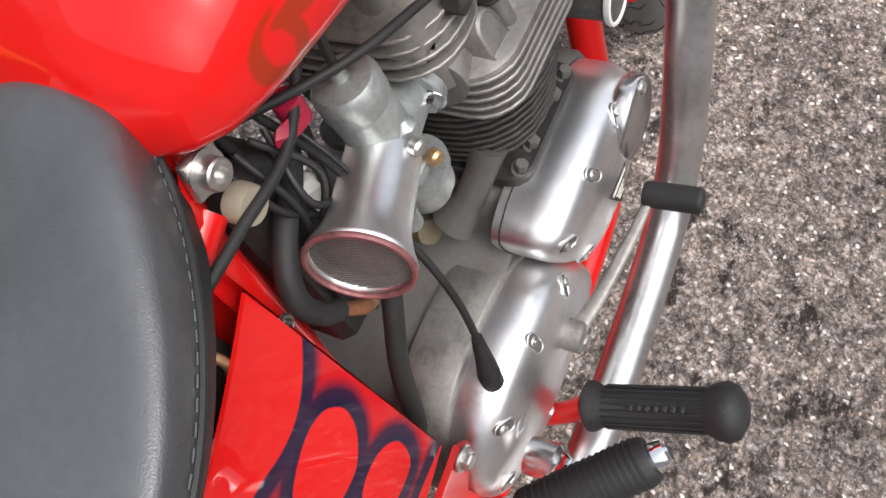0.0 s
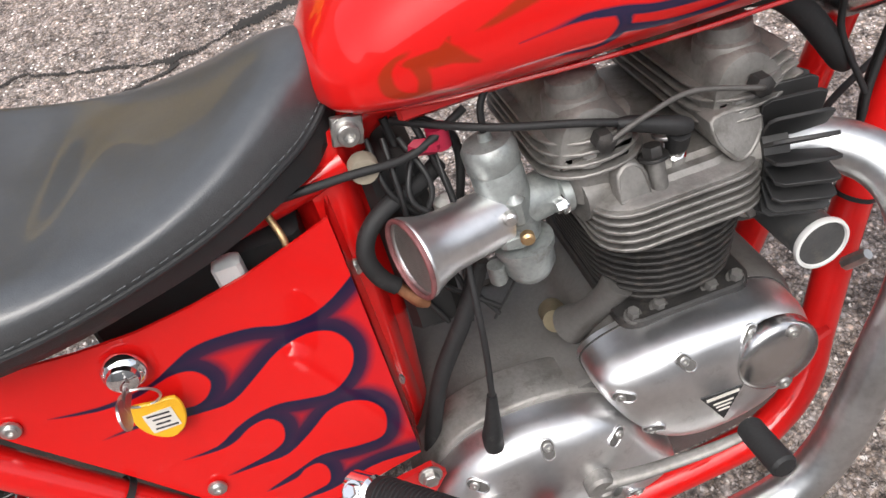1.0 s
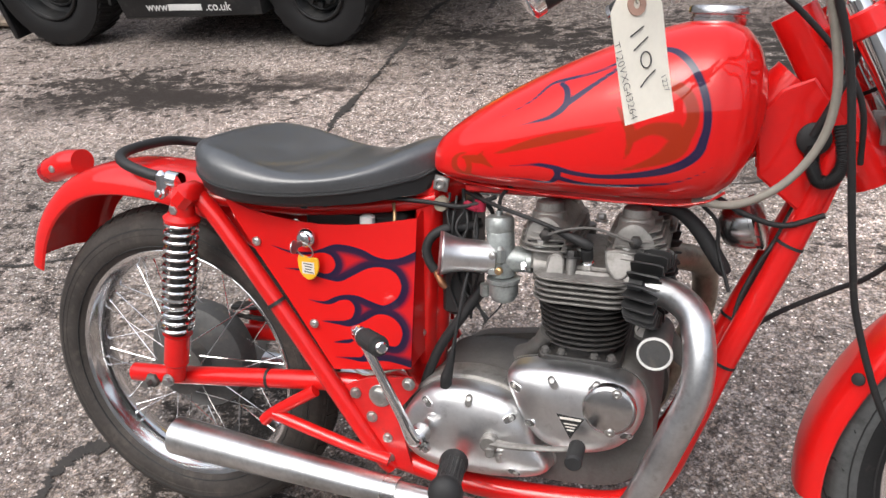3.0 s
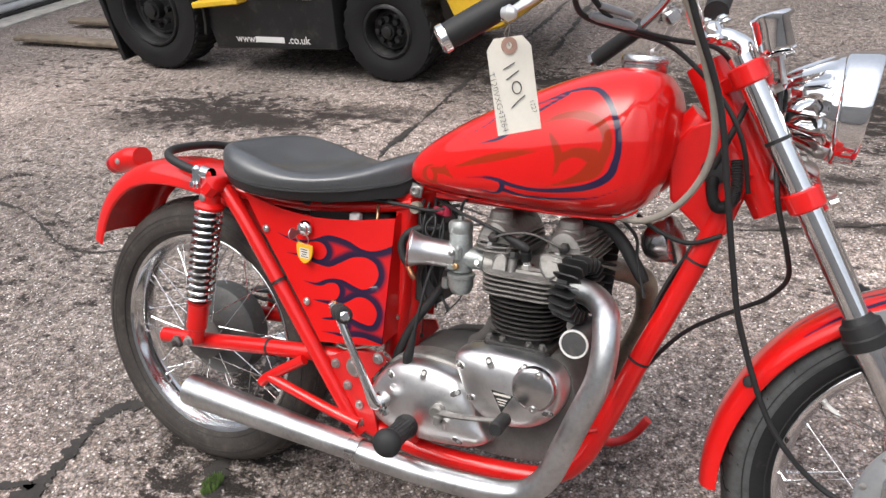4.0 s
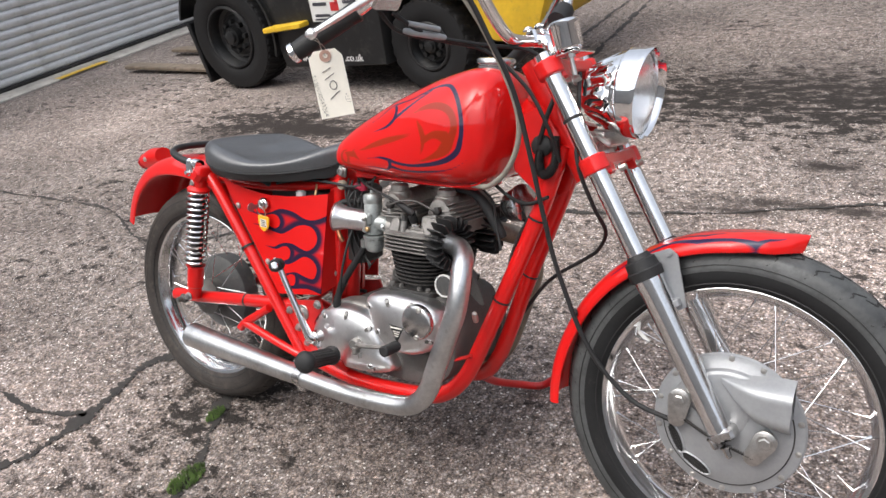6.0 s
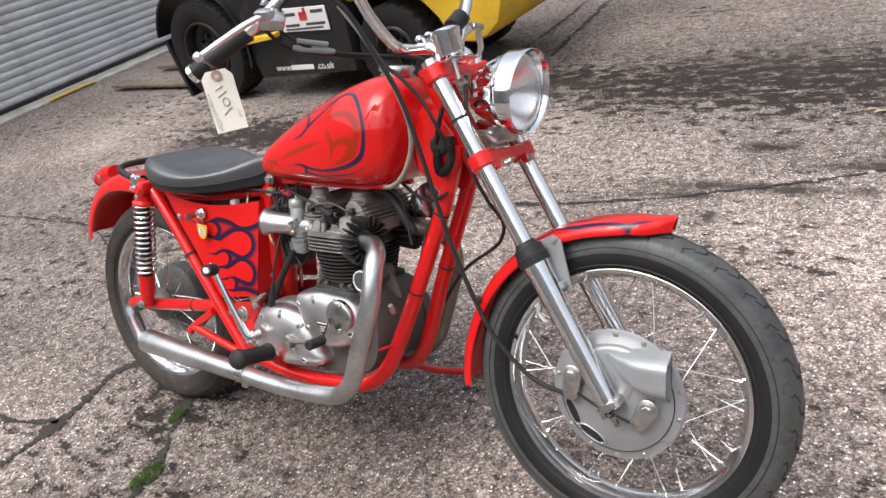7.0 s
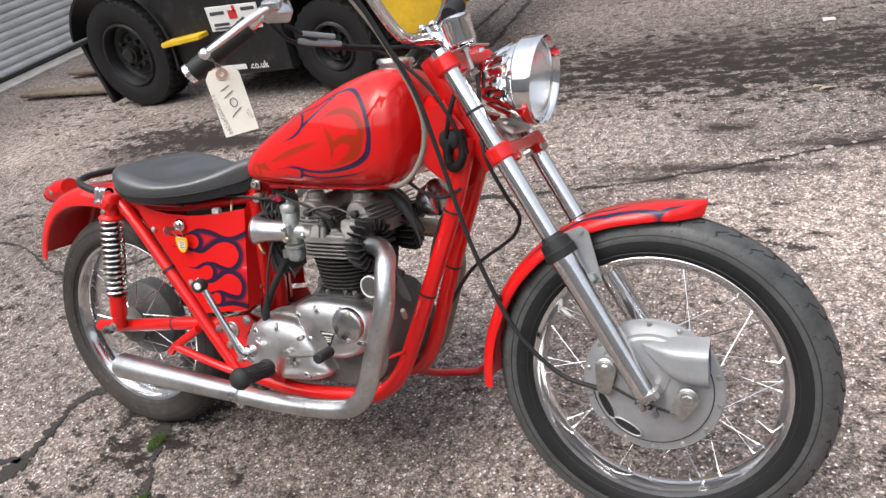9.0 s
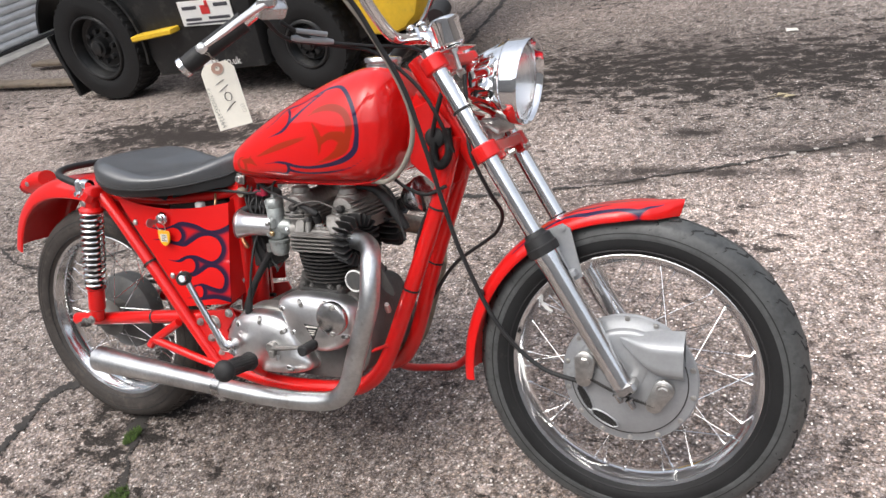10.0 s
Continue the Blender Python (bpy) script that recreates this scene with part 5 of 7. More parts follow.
panel = part("side_panel", panel_geo(lambda x, z: 0.0, 0.003), panel_paint, bike, "red side panel with dark blue airbrushed flames", 60)
FLAME_A = [(0.530, 0.642), (0.500, 0.625), (0.477, 0.619), (0.456, 0.622), (0.436, 0.631), (0.411, 0.636), (0.389, 0.636), (0.371, 0.629), (0.351, 0.620), (0.333, 0.617), (0.307, 0.617), (0.273, 0.623), (0.306, 0.613), (0.336, 0.612), (0.351, 0.616), (0.367, 0.619), (0.381, 0.615), (0.388, 0.601), (0.381, 0.588), (0.368, 0.583), (0.345, 0.588), (0.295, 0.585)]
FLAME_B = [(0.326, 0.583), (0.352, 0.577), (0.373, 0.573), (0.395, 0.572), (0.420, 0.586), (0.444, 0.600), (0.470, 0.604), (0.489, 0.596), (0.498, 0.579), (0.497, 0.564), (0.488, 0.549), (0.469, 0.538), (0.447, 0.543), (0.426, 0.550), (0.404, 0.550), (0.385, 0.544), (0.365, 0.534), (0.336, 0.534), (0.364, 0.529), (0.380, 0.531), (0.395, 0.539), (0.411, 0.540), (0.419, 0.528), (0.415, 0.512), (0.405, 0.505), (0.391, 0.502), (0.358, 0.498)]
FLAME_C = [(0.390, 0.495), (0.412, 0.494), (0.437, 0.507), (0.457, 0.520), (0.475, 0.521), (0.491, 0.512), (0.500, 0.496), (0.498, 0.479), (0.489, 0.467), (0.467, 0.469), (0.436, 0.477), (0.413, 0.472), (0.379, 0.462), (0.407, 0.463), (0.417, 0.469), (0.430, 0.469), (0.435, 0.457), (0.430, 0.442), (0.416, 0.439), (0.381, 0.435), (0.406, 0.434), (0.429, 0.432), (0.452, 0.436), (0.480, 0.438), (0.530, 0.428)]


def polygon_field(ob, poly, attr):
    """Millimetres inside a closed outline in the x-z plane, stored on the mesh."""
    me = ob.data
    co = np.empty(len(me.vertices) * 3)
    me.vertices.foreach_get("co", co)
    p = co.reshape(-1, 3)[:, (0, 2)]
    q = np.array(poly)
    dist, inside = np.full(len(p), 9.0), np.zeros(len(p), bool)
    for a, b in zip(q, np.roll(q, -1, 0)):
        ab = b - a
        t = np.clip(((p - a) @ ab) / (ab @ ab + 1e-12), 0, 1)
        dist = np.minimum(dist, np.hypot(*(p - a - t[:, None] * ab).T))
        cross = ((a[1] > p[:, 1]) != (b[1] > p[:, 1])) & (p[:, 0] < (b[0] - a[0]) * (p[:, 1] - a[1]) / (b[1] - a[1] + 1e-12) + a[0])
        inside ^= cross
    at = me.attributes.new(attr, "FLOAT", "POINT")
    at.data.foreach_set("value", np.maximum(0, np.where(inside, dist, -dist) * 1000 + 60).astype(np.float32))


polygon_field(panel, [tuple(q) for q in smooth_line(FLAME_A + FLAME_B + FLAME_C, 3)] + [(0.55, 0.43), (0.55, 0.64)], "paint_depth")
for v in panel.data.vertices:
    w, y = panel_lean(v.co.x, v.co.z)
    v.co = (v.co.x - 0.009 * w, v.co.y + y, v.co.z - 0.018 * w)
panel.data.update()
ag = panel.data.attributes.new("ghost_depth", "FLOAT", "POINT")
ag.data.foreach_set("value", [0.0] * len(panel.data.vertices))
part("side_panel", panel_geo(lambda x, z: 0.117, -0.003), red_paint, bike, "plain red side panel")
fold = []
for z in np.linspace(0.431, 0.693, 20):
    w, y = panel_lean(0.524, z)
    fold.append([(0.5255 - 0.009 * (0.694 - z) / 0.265 + 0.004 * u - 0.009 * w, y + (-0.053 - y) * u, z + 0.012 * u - 0.018 * w) for u in np.linspace(0, 1, 6)])
fg2 = Geo().grid(fold)
fg2.grid([[(x - 0.003, y, z) for x, y, z in r] for r in fold][::-1])
part("panel_return", fg2, red_paint, bike, "red folded front edge of the side panel")
for s in (1, -1):
    rows = []
    for z in np.linspace(0.415, 0.735, 24):
        x1 = np.interp(z, [0.415, 0.50, 0.60, 0.68, 0.755], [0.530, 0.533, 0.538, 0.545, 0.556])
        rows.append([(0.508 + (x1 - 0.508) * u, s * (0.054 - 0.020 * max(0, u - 0.55) ** 2 / 0.2), z) for u in np.linspace(0, 1, 8)])
    back = [[(x, y * 0.94, z) for x, y, z in r] for r in rows]
    ring = [r[-1] for r in rows]
    fl = Geo().grid(rows + [[(x, y * 0.94, z) for x, y, z in rows[-1]]] + back[::-1] + [rows[0]])
    inner = part("inner_cover", fl, red_paint, bike, "red vertical cover plate behind the carburettor")
for (x, y, z), p_ in (((0.248, -0.120, 0.627), panel), ((0.347, -0.119, 0.492), panel), ((0.519, -0.056, 0.614), inner), ((0.515, -0.056, 0.474), inner)):
    part("panel_screw", bolt((x, y - 0.001, z), (0, -1, 0), 0.0055, 0.004), bolt_metal, p_)
part("ignition_lock", Geo().lathe([(0.0165, 0), (0.0165, 0.003), (0.0150, 0.006), (0.0120, 0.008), (0.0110, 0.012), (0.007, 0.014), (0, 0.0142)], (0.340, -0.117, 0.640), (0, -1, 0), 32), chrome, panel, "domed chrome ignition lock")
part("key", Geo().box((0.343, -0.148, 0.638), (0.003, 0.022, 0.010), None, 0.0008).lathe([(0.0001, 0), (0.011, 0.0006), (0.011, 0.0024), (0.0001, 0.003)], (0.3415, -0.162, 0.638), (1, 0, 0), 20), bolt_metal, panel)
seat_bolt = part("seat_bolt", Geo().lathe([(0.0122, -0.002), (0.0122, 0.0012), (0.0088, 0.0014), (0.0088, 0.009), (0.0078, 0.0100), (0.0048, 0.0100), (0.0046, 0.0045), (0, 0.0045)], (0.551, -0.057, 0.732), (0, -1, 0), 28), bolt_metal, bike, "bright socket-head seat bolt")
part("bolt_plate", Geo().box((0.551, -0.055, 0.732), (0.024, 0.005, 0.024), Matrix.Rotation(radians(12), 3, "Y"), 0.001), bolt_metal, seat_bolt)
part("rubber_stop", Geo().lathe([(0.0118, 0), (0.0118, 0.010), (0.0105, 0.0125), (0.0, 0.013)], (0.553, -0.054, 0.700), (0, -1, 0), 28), mat("grey_tan_rubber", (0.30, 0.26, 0.20), 0.6, 0, 0.2), bike, "round grey rubber stop")

# ---- rear mudguard, tail lamp, grab rail ----
prof_pts = smooth_line([(0.26, 0.640), (0.16, 0.690), (0.02, 0.722), (-0.10, 0.725), (-0.19, 0.700), (-0.255, 0.650), (-0.295, 0.590), (-0.318, 0.525)], 6)
rows = []
for i, q in enumerate(prof_pts):
    d = prof_pts[min(i + 1, len(prof_pts) - 1)] - prof_pts[max(i - 1, 0)]
    nrm = np.array((-d[1], d[0])) / np.linalg.norm(d)
    nrm *= -1
    row = []
    for v in np.linspace(-1, 1, 17):
        drop = 0.050 * abs(v) ** 2.6
        row.append((q[0] - nrm[0] * drop, 0.088 * math.sin(v * math.pi / 2), q[1] - nrm[1] * drop))
    rows.append(row)
g = Geo().grid(rows)
inn = [[(x + (0.0 - x) * 0.012, y * 0.965, z - 0.003) for x, y, z in r] for r in rows]
g.grid(inn[::-1]).grid([rows[-1], inn[-1]]).grid([[r[0] for r in rows], [r[0] for r in inn]]).grid([[r[-1] for r in rows], [r[-1] for r in inn]])
rear_guard = part("rear_mudguard", g, red_paint, bike, "red painted rear mudguard", 60)
tl = Geo().tube([(-0.215, 0, 0.712), (-0.255, 0, 0.705), (-0.292, 0, 0.690)], [0.030, 0.034, 0.031], 20, 3, flat=0.8)
tail = part("tail_lamp", tl, red_paint, rear_guard, "red tail lamp housing")
part("tail_lens", Geo().tube([(-0.290, 0, 0.691), (-0.305, 0, 0.684), (-0.313, 0, 0.680)], [0.031, 0.028, 0.016], 20, 1, flat=0.85), tail_red, tail, "dark red lens")
part("lamp_screw", bolt((-0.262, -0.033, 0.700), (0, -1, 0), 0.005, 0.003), bolt_metal, tail)
rail = [(0.085, -0.122, 0.722), (0.045, -0.122, 0.728), (-0.010, -0.112, 0.740), (-0.042, -0.085, 0.748), (-0.052, -0.04, 0.753), (-0.052, 0.04, 0.753), (-0.042, 0.085, 0.748), (-0.010, 0.112, 0.740), (0.045, 0.122, 0.728), (0.085, 0.122, 0.722)]
grab = part("grab_rail", Geo().tube(rail, 0.0095, 14, 6), plastic, bike, "glossy black looped grab rail")
for s in (1, -1):
    part("rail_clamp", Geo().tube([(0.086, -0.122 * s, 0.722), (0.110, -0.124 * s, 0.720)], 0.0145, 16, 1).box((0.079, -0.132 * s, 0.715), (0.022, 0.018, 0.046), None, 0.007).merge(bolt((0.079, -0.138 * s, 0.700), (0, -s, 0), 0.007, 0.01, False)), chrome, grab)

# ---- engine ----
case_o = round_outline([(0.500, 0.330), (0.530, 0.395), (0.600, 0.418), (0.690, 0.425), (0.720, 0.470), (0.860, 0.478), (0.900, 0.430), (0.905, 0.340), (0.870, 0.280), (0.780, 0.258), (0.640, 0.262), (0.530, 0.275)], 4)
engine = part("engine", Geo().stack(case_o, [(0.006, -0.105), (0, -0.098), (0, 0.088), (0.004, 0.094)], xz(0.0)), alloy_dull, bike, "dull cast alloy crankcase of a parallel twin engine")
tc_o = round_outline([(0.681, 0.452), (0.691, 0.468), (0.719, 0.477), (0.762, 0.482), (0.810, 0.482), (0.847, 0.478), (0.875, 0.465), (0.890, 0.440), (0.888, 0.408), (0.874, 0.379), (0.846, 0.356), (0.807, 0.344), (0.766, 0.344), (0.733, 0.357), (0.710, 0.384), (0.693, 0.416)], 4)
tc = part("timing_cover", Geo().dome(tc_o, [(1.0, 0.086), (1.0, 0.116), (0.99, 0.124), (0.965, 0.132), (0.925, 0.1385), (0.86, 0.1435), (0.74, 0.1480), (0.5, 0.1525), (0.25, 0.1545), (0.02, 0.1550)], xz(0.0)), polished, engine, "polished alloy timing cover", 50)
part("cover_joint", Geo().stack(tc_o, [(-0.0008, 0.0930), (-0.0008, 0.0945)], xz(0.0)), iron_black, tc)
gb_o = round_outline([(0.500, 0.335), (0.512, 0.368), (0.542, 0.402), (0.577, 0.418), (0.630, 0.421), (0.685, 0.408), (0.715, 0.375), (0.735, 0.335), (0.755, 0.298), (0.720, 0.276), (0.640, 0.266), (0.560, 0.268), (0.512, 0.290)], 4)
gb = part("gearbox_cover", Geo().dome(gb_o, [(1.0, 0.096), (1.0, 0.108), (0.99, 0.116), (0.965, 0.124), (0.925, 0.130), (0.86, 0.135), (0.74, 0.1395), (0.5, 0.1435), (0.25, 0.1450), (0.02, 0.1455)], xz(0.0)), polished, engine, "polished alloy gearbox outer cover", 50)
part("cover_joint", Geo().stack(gb_o, [(-0.0008, 0.0930), (-0.0008, 0.0945)], xz(0.0)), iron_black, gb)
part("gearbox_inner_cover", Geo().stack(gb_o, [(-0.004, 0.045), (-0.006, 0.050), (-0.006, 0.092), (-0.003, 0.0955)], xz(0.0)), alloy, engine, "smooth grey alloy gearbox inner cover", 50)
part("timing_cap", Geo().lathe([(0.0395, -0.004), (0.0395, 0.006), (0.0375, 0.0095), (0.033, 0.0115), (0.020, 0.014), (0.008, 0.0148), (0, 0.0148)], (0.842, -0.148, 0.436), (0, -1, 0), 48), chrome_worn, tc, "domed worn chrome inspection cap")
for dx, dz in ((0.010, 0.029), (0.004, -0.033)):
    part("cap_screw", bolt((0.842 + dx, -0.1585, 0.436 + dz), (0, -1, 0), 0.0055, 0.004), bolt_metal, tc)
TC_LAYERS = [(1.0, 0.116), (0.99, 0.124), (0.965, 0.132), (0.925, 0.1385), (0.86, 0.1435), (0.74, 0.1480), (0.5, 0.1525), (0.25, 0.1545), (0.02, 0.1550)]
GB_LAYERS = [(1.0, 0.108), (0.99, 0.116), (0.965, 0.124), (0.925, 0.130), (0.86, 0.135), (0.74, 0.1395), (0.5, 0.1435), (0.25, 0.1450), (0.02, 0.1455)]


def dome_height(outline, layers, x, z):
    """How far a domed cover stands out at (x, z)."""
    p = np.array(outline, float)
    m = p.mean(0)
    d = np.array((x, z)) - m
    best = 1.0
    for i in range(len(p)):
        e, f = p[i - 1] - m, p[i] - m
        det = e[0] * f[1] - e[1] * f[0]
        if abs(det) > 1e-12:
            u, v = (d[0] * f[1] - d[1] * f[0]) / det, (e[0] * d[1] - e[1] * d[0]) / det
            if u >= 0 and v >= 0:
                best = u + v
    shares, heights = [q[0] for q in layers[::-1]], [q[1] for q in layers[::-1]]
    return float(np.interp(best, shares, heights))


stadium = [(0.0066 * math.cos(q), 0.0066 * math.sin(q) + (0.0050 if math.sin(q) > 0 else -0.0050)) for q in np.linspace(0.05, 2 * math.pi + 0.05, 20, endpoint=False)]
inner = [(px * 0.80, pz * 0.88) for px, pz in stadium]
for x, z, pr_ in ((0.758, 0.464, tc), (0.819, 0.466, tc), (0.700, 0.446, tc), (0.868, 0.392, tc), (0.724, 0.388, tc), (0.624, 0.405, gb), (0.690, 0.384, gb), (0.553, 0.390, gb), (0.522, 0.325, gb), (0.60, 0.284, gb), (0.70, 0.292, gb)):
    outl, lay = (tc_o, TC_LAYERS) if pr_ is tc else (gb_o, GB_LAYERS)
    hh = lambda px, pz: dome_height(outl, lay, px, pz)
    e = 0.005
    nrm = Vector((-(hh(x + e, z) - hh(x - e, z)) / (2 * e), -1, -(hh(x, z + e) - hh(x, z - e)) / (2 * e))).normalized()
    away = Vector((x, 0, z)) - Vector((float(np.mean([q[0] for q in outl])), 0, float(np.mean([q[1] for q in outl]))))
    up = (away - nrm * away.dot(nrm)).normalized()
    side = up.cross(nrm)
    base = Vector((x, -hh(x, z), z))
    to = lambda px, pz, h: tuple(base + side * px + up * pz + nrm * h)
    rim = Geo().rings([[to(px, pz, -0.003) for px, pz in stadium], [to(px, pz, 0.0010) for px, pz in stadium], [to(px * 0.9, pz * 0.94, 0.0014) for px, pz in stadium], [to(px, pz, 0.0004) for px, pz in inner]])
    part("screw_pocket", rim, polished, pr_)
    # darker alloy in the pocket paints the shade of a recess
    part("pocket_shade", Geo().rings([[to(px, pz, 0.0005) for px, pz in inner], [to(px * 0.4, pz * 0.4, 0.0008) for px, pz in inner]]), alloy_dull, pr_)
    part("cover_screw", Geo().lathe([(0.0046, 0), (0.0046, 0.0028), (0.0036, 0.0036), (0.0022, 0.0036), (0.0018, 0.0016), (0, 0.0016)], base + up * 0.003, nrm, 16), bolt_metal, pr_)
part("slotted_plug", Geo().lathe([(0.015, 0), (0.015, 0.003), (0.0135, 0.004), (0, 0.004)], (0.566, -0.1385, 0.360), (0, -1, 0), 28).box((0.566, -0.1428, 0.360), (0.024, 0.0012, 0.002), Matrix.Rotation(radians(35), 3, "Y"), 0.0003), polished, gb)
tri = [(0.766, 0.418), (0.808, 0.416), (0.788, 0.379)]
badge = part("badge", Geo().stack(tri, [(0, 0.148), (0, 0.1552), (0.001, 0.1558)], xz(0.0)), plastic, tc, "small black triangular maker's badge")
for k, (w, z) in enumerate(((0.032, 0.4125), (0.020, 0.404), (0.015, 0.399), (0.011, 0.394))):
    part("badge_mark", Geo().box((0.7875 + k * 0.0002, -0.1562, z), (w, 0.0006, 0.0038 if k == 0 else 0.002), None, 0.0001), white_label, badge)

# barrel, head and rocker boxes
def fin_outline(hx, hy, r):
    pts = []
    for cx, cy, a0 in ((hx - r, hy - r, 0), (-hx + r, hy - r, 90), (-hx + r, -hy + r, 180), (hx - r, -hy + r, 270)):
        pts += [(cx + r * math.cos(radians(a0 + k * 18)), cy + r * math.sin(radians(a0 + k * 18))) for k in range(6)]
    return pts


CX = 0.786
flat = lambda x, y, h: (CX + x, y, h)
barrel = Geo().stack(fin_outline(0.052, 0.095, 0.04), [(0, 0.470), (0, 0.578)], flat).stack(fin_outline(0.064, 0.108, 0.02), [(0.002, 0.474), (0, 0.476), (0, 0.487), (0.002, 0.489)], flat)
barrel = part("cylinder_barrel", barrel, iron_black, engine, "black finned iron cylinder barrel")
for i in range(8):
    z = 0.501 + i * 0.0093
    s = 0.90 + 0.0165 * i
    part("barrel_fin", Geo().stack(fin_outline(0.072 * s, 0.117 * s, 0.064 * s), [(0.001, z), (0, z + 0.0008), (0, z + 0.0024), (0.001, z + 0.0032)], flat), iron_black, barrel)
head = Geo().stack(fin_outline(0.060, 0.104, 0.03), [(0, 0.577), (0, 0.622), (0.004, 0.626)], flat)
head.tube([(0.740, -0.070, 0.618), (0.708, -0.075, 0.618)], 0.022, 18, 1).tube([(0.740, 0.070, 0.618), (0.708, 0.075, 0.618)], 0.022, 18, 1)
head.tube([(0.835, -0.080, 0.610), (0.876, -0.087, 0.607)], 0.026, 18, 1).tube([(0.835, 0.080, 0.610), (0.876, 0.087, 0.607)], 0.026, 18, 1)
arch = [(-0.0135, 0.0), (-0.0135, 0.016), (-0.0115, 0.024), (-0.006, 0.0290), (0.0, 0.0305), (0.006, 0.0290), (0.0115, 0.024), (0.0135, 0.016), (0.0135, 0.0)]
shield = round_outline([(-0.022, 0.038), (-0.010, 0.0425), (0.012, 0.0420), (0.020, 0.036), (0.021, 0.020), (0.008, 0.004), (-0.004, 0.001), (-0.012, 0.008), (-0.020, 0.020)], 2)
head = part("cylinder_head", head, alloy, engine, "grey cast alloy cylinder head with fins")
part("head_deck", Geo().stack(fin_outline(0.072, 0.118, 0.034), [(0.001, 0.6150), (0, 0.6160), (0, 0.6180), (0.003, 0.6198), (0.024, 0.6240), (0.030, 0.6300)], flat), alloy, head)
for x0 in (0.733, 0.858):
    part("rocker_seat", Geo().stack(fin_outline(0.030, 0.090, 0.012), [(0, 0.618), (0.002, 0.652)], lambda x, y, h: (x0 + x, y, h)), alloy, head)
for sy in (-1, 1):
    for outl, x, z0 in ((arch, 0.746, 0.619), (shield, 0.838, 0.619)):
        part("head_pad", Geo().stack(outl, [(0, 0.060), (0, 0.1080), (0.0010, 0.1095), (0.0024, 0.1100), (0.0034, 0.1088)], lambda px, pz, h: (x + px, sy * (h - 0.35 * pz), z0 + pz)), alloy, head)
    part("bolt_column", Geo().tube([(0.768, sy * 0.103, 0.616), (0.768, sy * 0.096, 0.645)], 0.0078, 14, 1), alloy, head)
for i in range(5):
    z = 0.5785 + i * 0.0086
    part("head_fin", Geo().stack(fin_outline(0.074, 0.122, 0.034), [(0.001, z), (0, z + 0.0008), (0, z + 0.0026), (0.001, z + 0.0034)], flat), alloy, head)
for x0, nm in ((0.727, "rocker_box"), (0.856, "rocker_box")):
    fw = 1 if x0 > 0.8 else -1
    o = round_outline([(-0.036, 0.648), (-0.040, 0.668), (-0.030, 0.692), (-0.008, 0.704), (0.014, 0.700), (0.034, 0.682), (0.040, 0.660), (0.036, 0.648)], 3)
    rb = Geo().stack(o, [(0.016, -0.092), (0.006, -0.089), (0, -0.078), (0, 0.078), (0.006, 0.089), (0.016, 0.092)], lambda x, z, h: (x0 + x * 0.86, h * 0.97, z))
    for sy in (-1, 1):
        rb.lathe([(0.029, -0.04), (0.0265, 0), (0.0255, 0.010), (0.0245, 0.013), (0.021, 0.015), (0.020, 0.026), (0.017, 0.028), (0.0, 0.029)], (x0 - 0.002, sy * 0.056, 0.690), (0, 0, 1), 28)
    rb = part(nm, rb, alloy, engine, "grey cast alloy rocker box")
    for k in range(4):
        z = 0.648 + k * 0.0086
        part("rocker_fin", Geo().stack(fin_outline(0.046 - 0.0016 * k, 0.100 - 0.0018 * k, 0.040), [(0.0008, z), (0, z + 0.0008), (0, z + 0.0022), (0.0008, z + 0.003)], lambda x, y, h: (x0 + x, y, h)), alloy, rb)
    for k in range(4 if fw > 0 else 0):
        g = Geo().box((x0 + fw * (0.034 - k * 0.004), -0.052, 0.662 + 0.009 * k), (0.026, 0.070, 0.003), Matrix.Rotation(radians(-20 * fw), 3, "Y"), 0.001)
        g.merge(Geo().box((x0 + fw * (0.038 - k * 0.004), 0.055, 0.662 + 0.009 * k), (0.030, 0.085, 0.003), Matrix.Rotation(radians(-20 * fw), 3, "Y"), 0.001))
        part("rocker_fin", g, alloy, rb)
    part("oil_nut", Geo().lathe([(0.009, 0), (0.009, 0.012), (0.006, 0.014), (0, 0.015)], (x0 + 0.002, -0.092, 0.676), (0, -1, 0), 6), iron_black, rb)
part("head_nut", bolt((0.768, -0.096, 0.645), (0, 0.15, 1), 0.0085, 0.010, False), iron_black, head, "dark hexagon nut")
tubes("oil_feed_pipe", [(0.858, -0.104, 0.676), (0.845, -0.108, 0.682), (0.80, -0.100, 0.692), (0.76, -0.105, 0.688), (0.729, -0.104, 0.676)], 0.0022, alloy_dull, both=False, parent=engine)
for x in (0.72, 0.785, 0.845):
    for y in (-0.1, 0.1):
        part("head_bolt", bolt((x, y * 0.85, 0.655), (0, 0, 1), 0.008, 0.012, False), bolt_metal, head)
for x in (0.735, 0.76, 0.81, 0.835):
    part("base_nut", bolt((x, -0.098, 0.488), (0, -0.3, 1), 0.006, 0.010, False), alloy_dull, barrel)
plug = part("spark_plug", Geo().lathe([(0.013, -0.004), (0.013, 0.0), (0.011, 0.0)], (0.790, -0.082, 0.627), (0.0, -0.45, 0.9), 24).tube([(0.790, -0.082, 0.626), (0.790, -0.088, 0.638)], 0.0105, 6, 1).tube([(0.790, -0.088, 0.638), (0.790, -0.091, 0.644)], 0.0085, 16, 1), chrome, head, "bright spark plug")
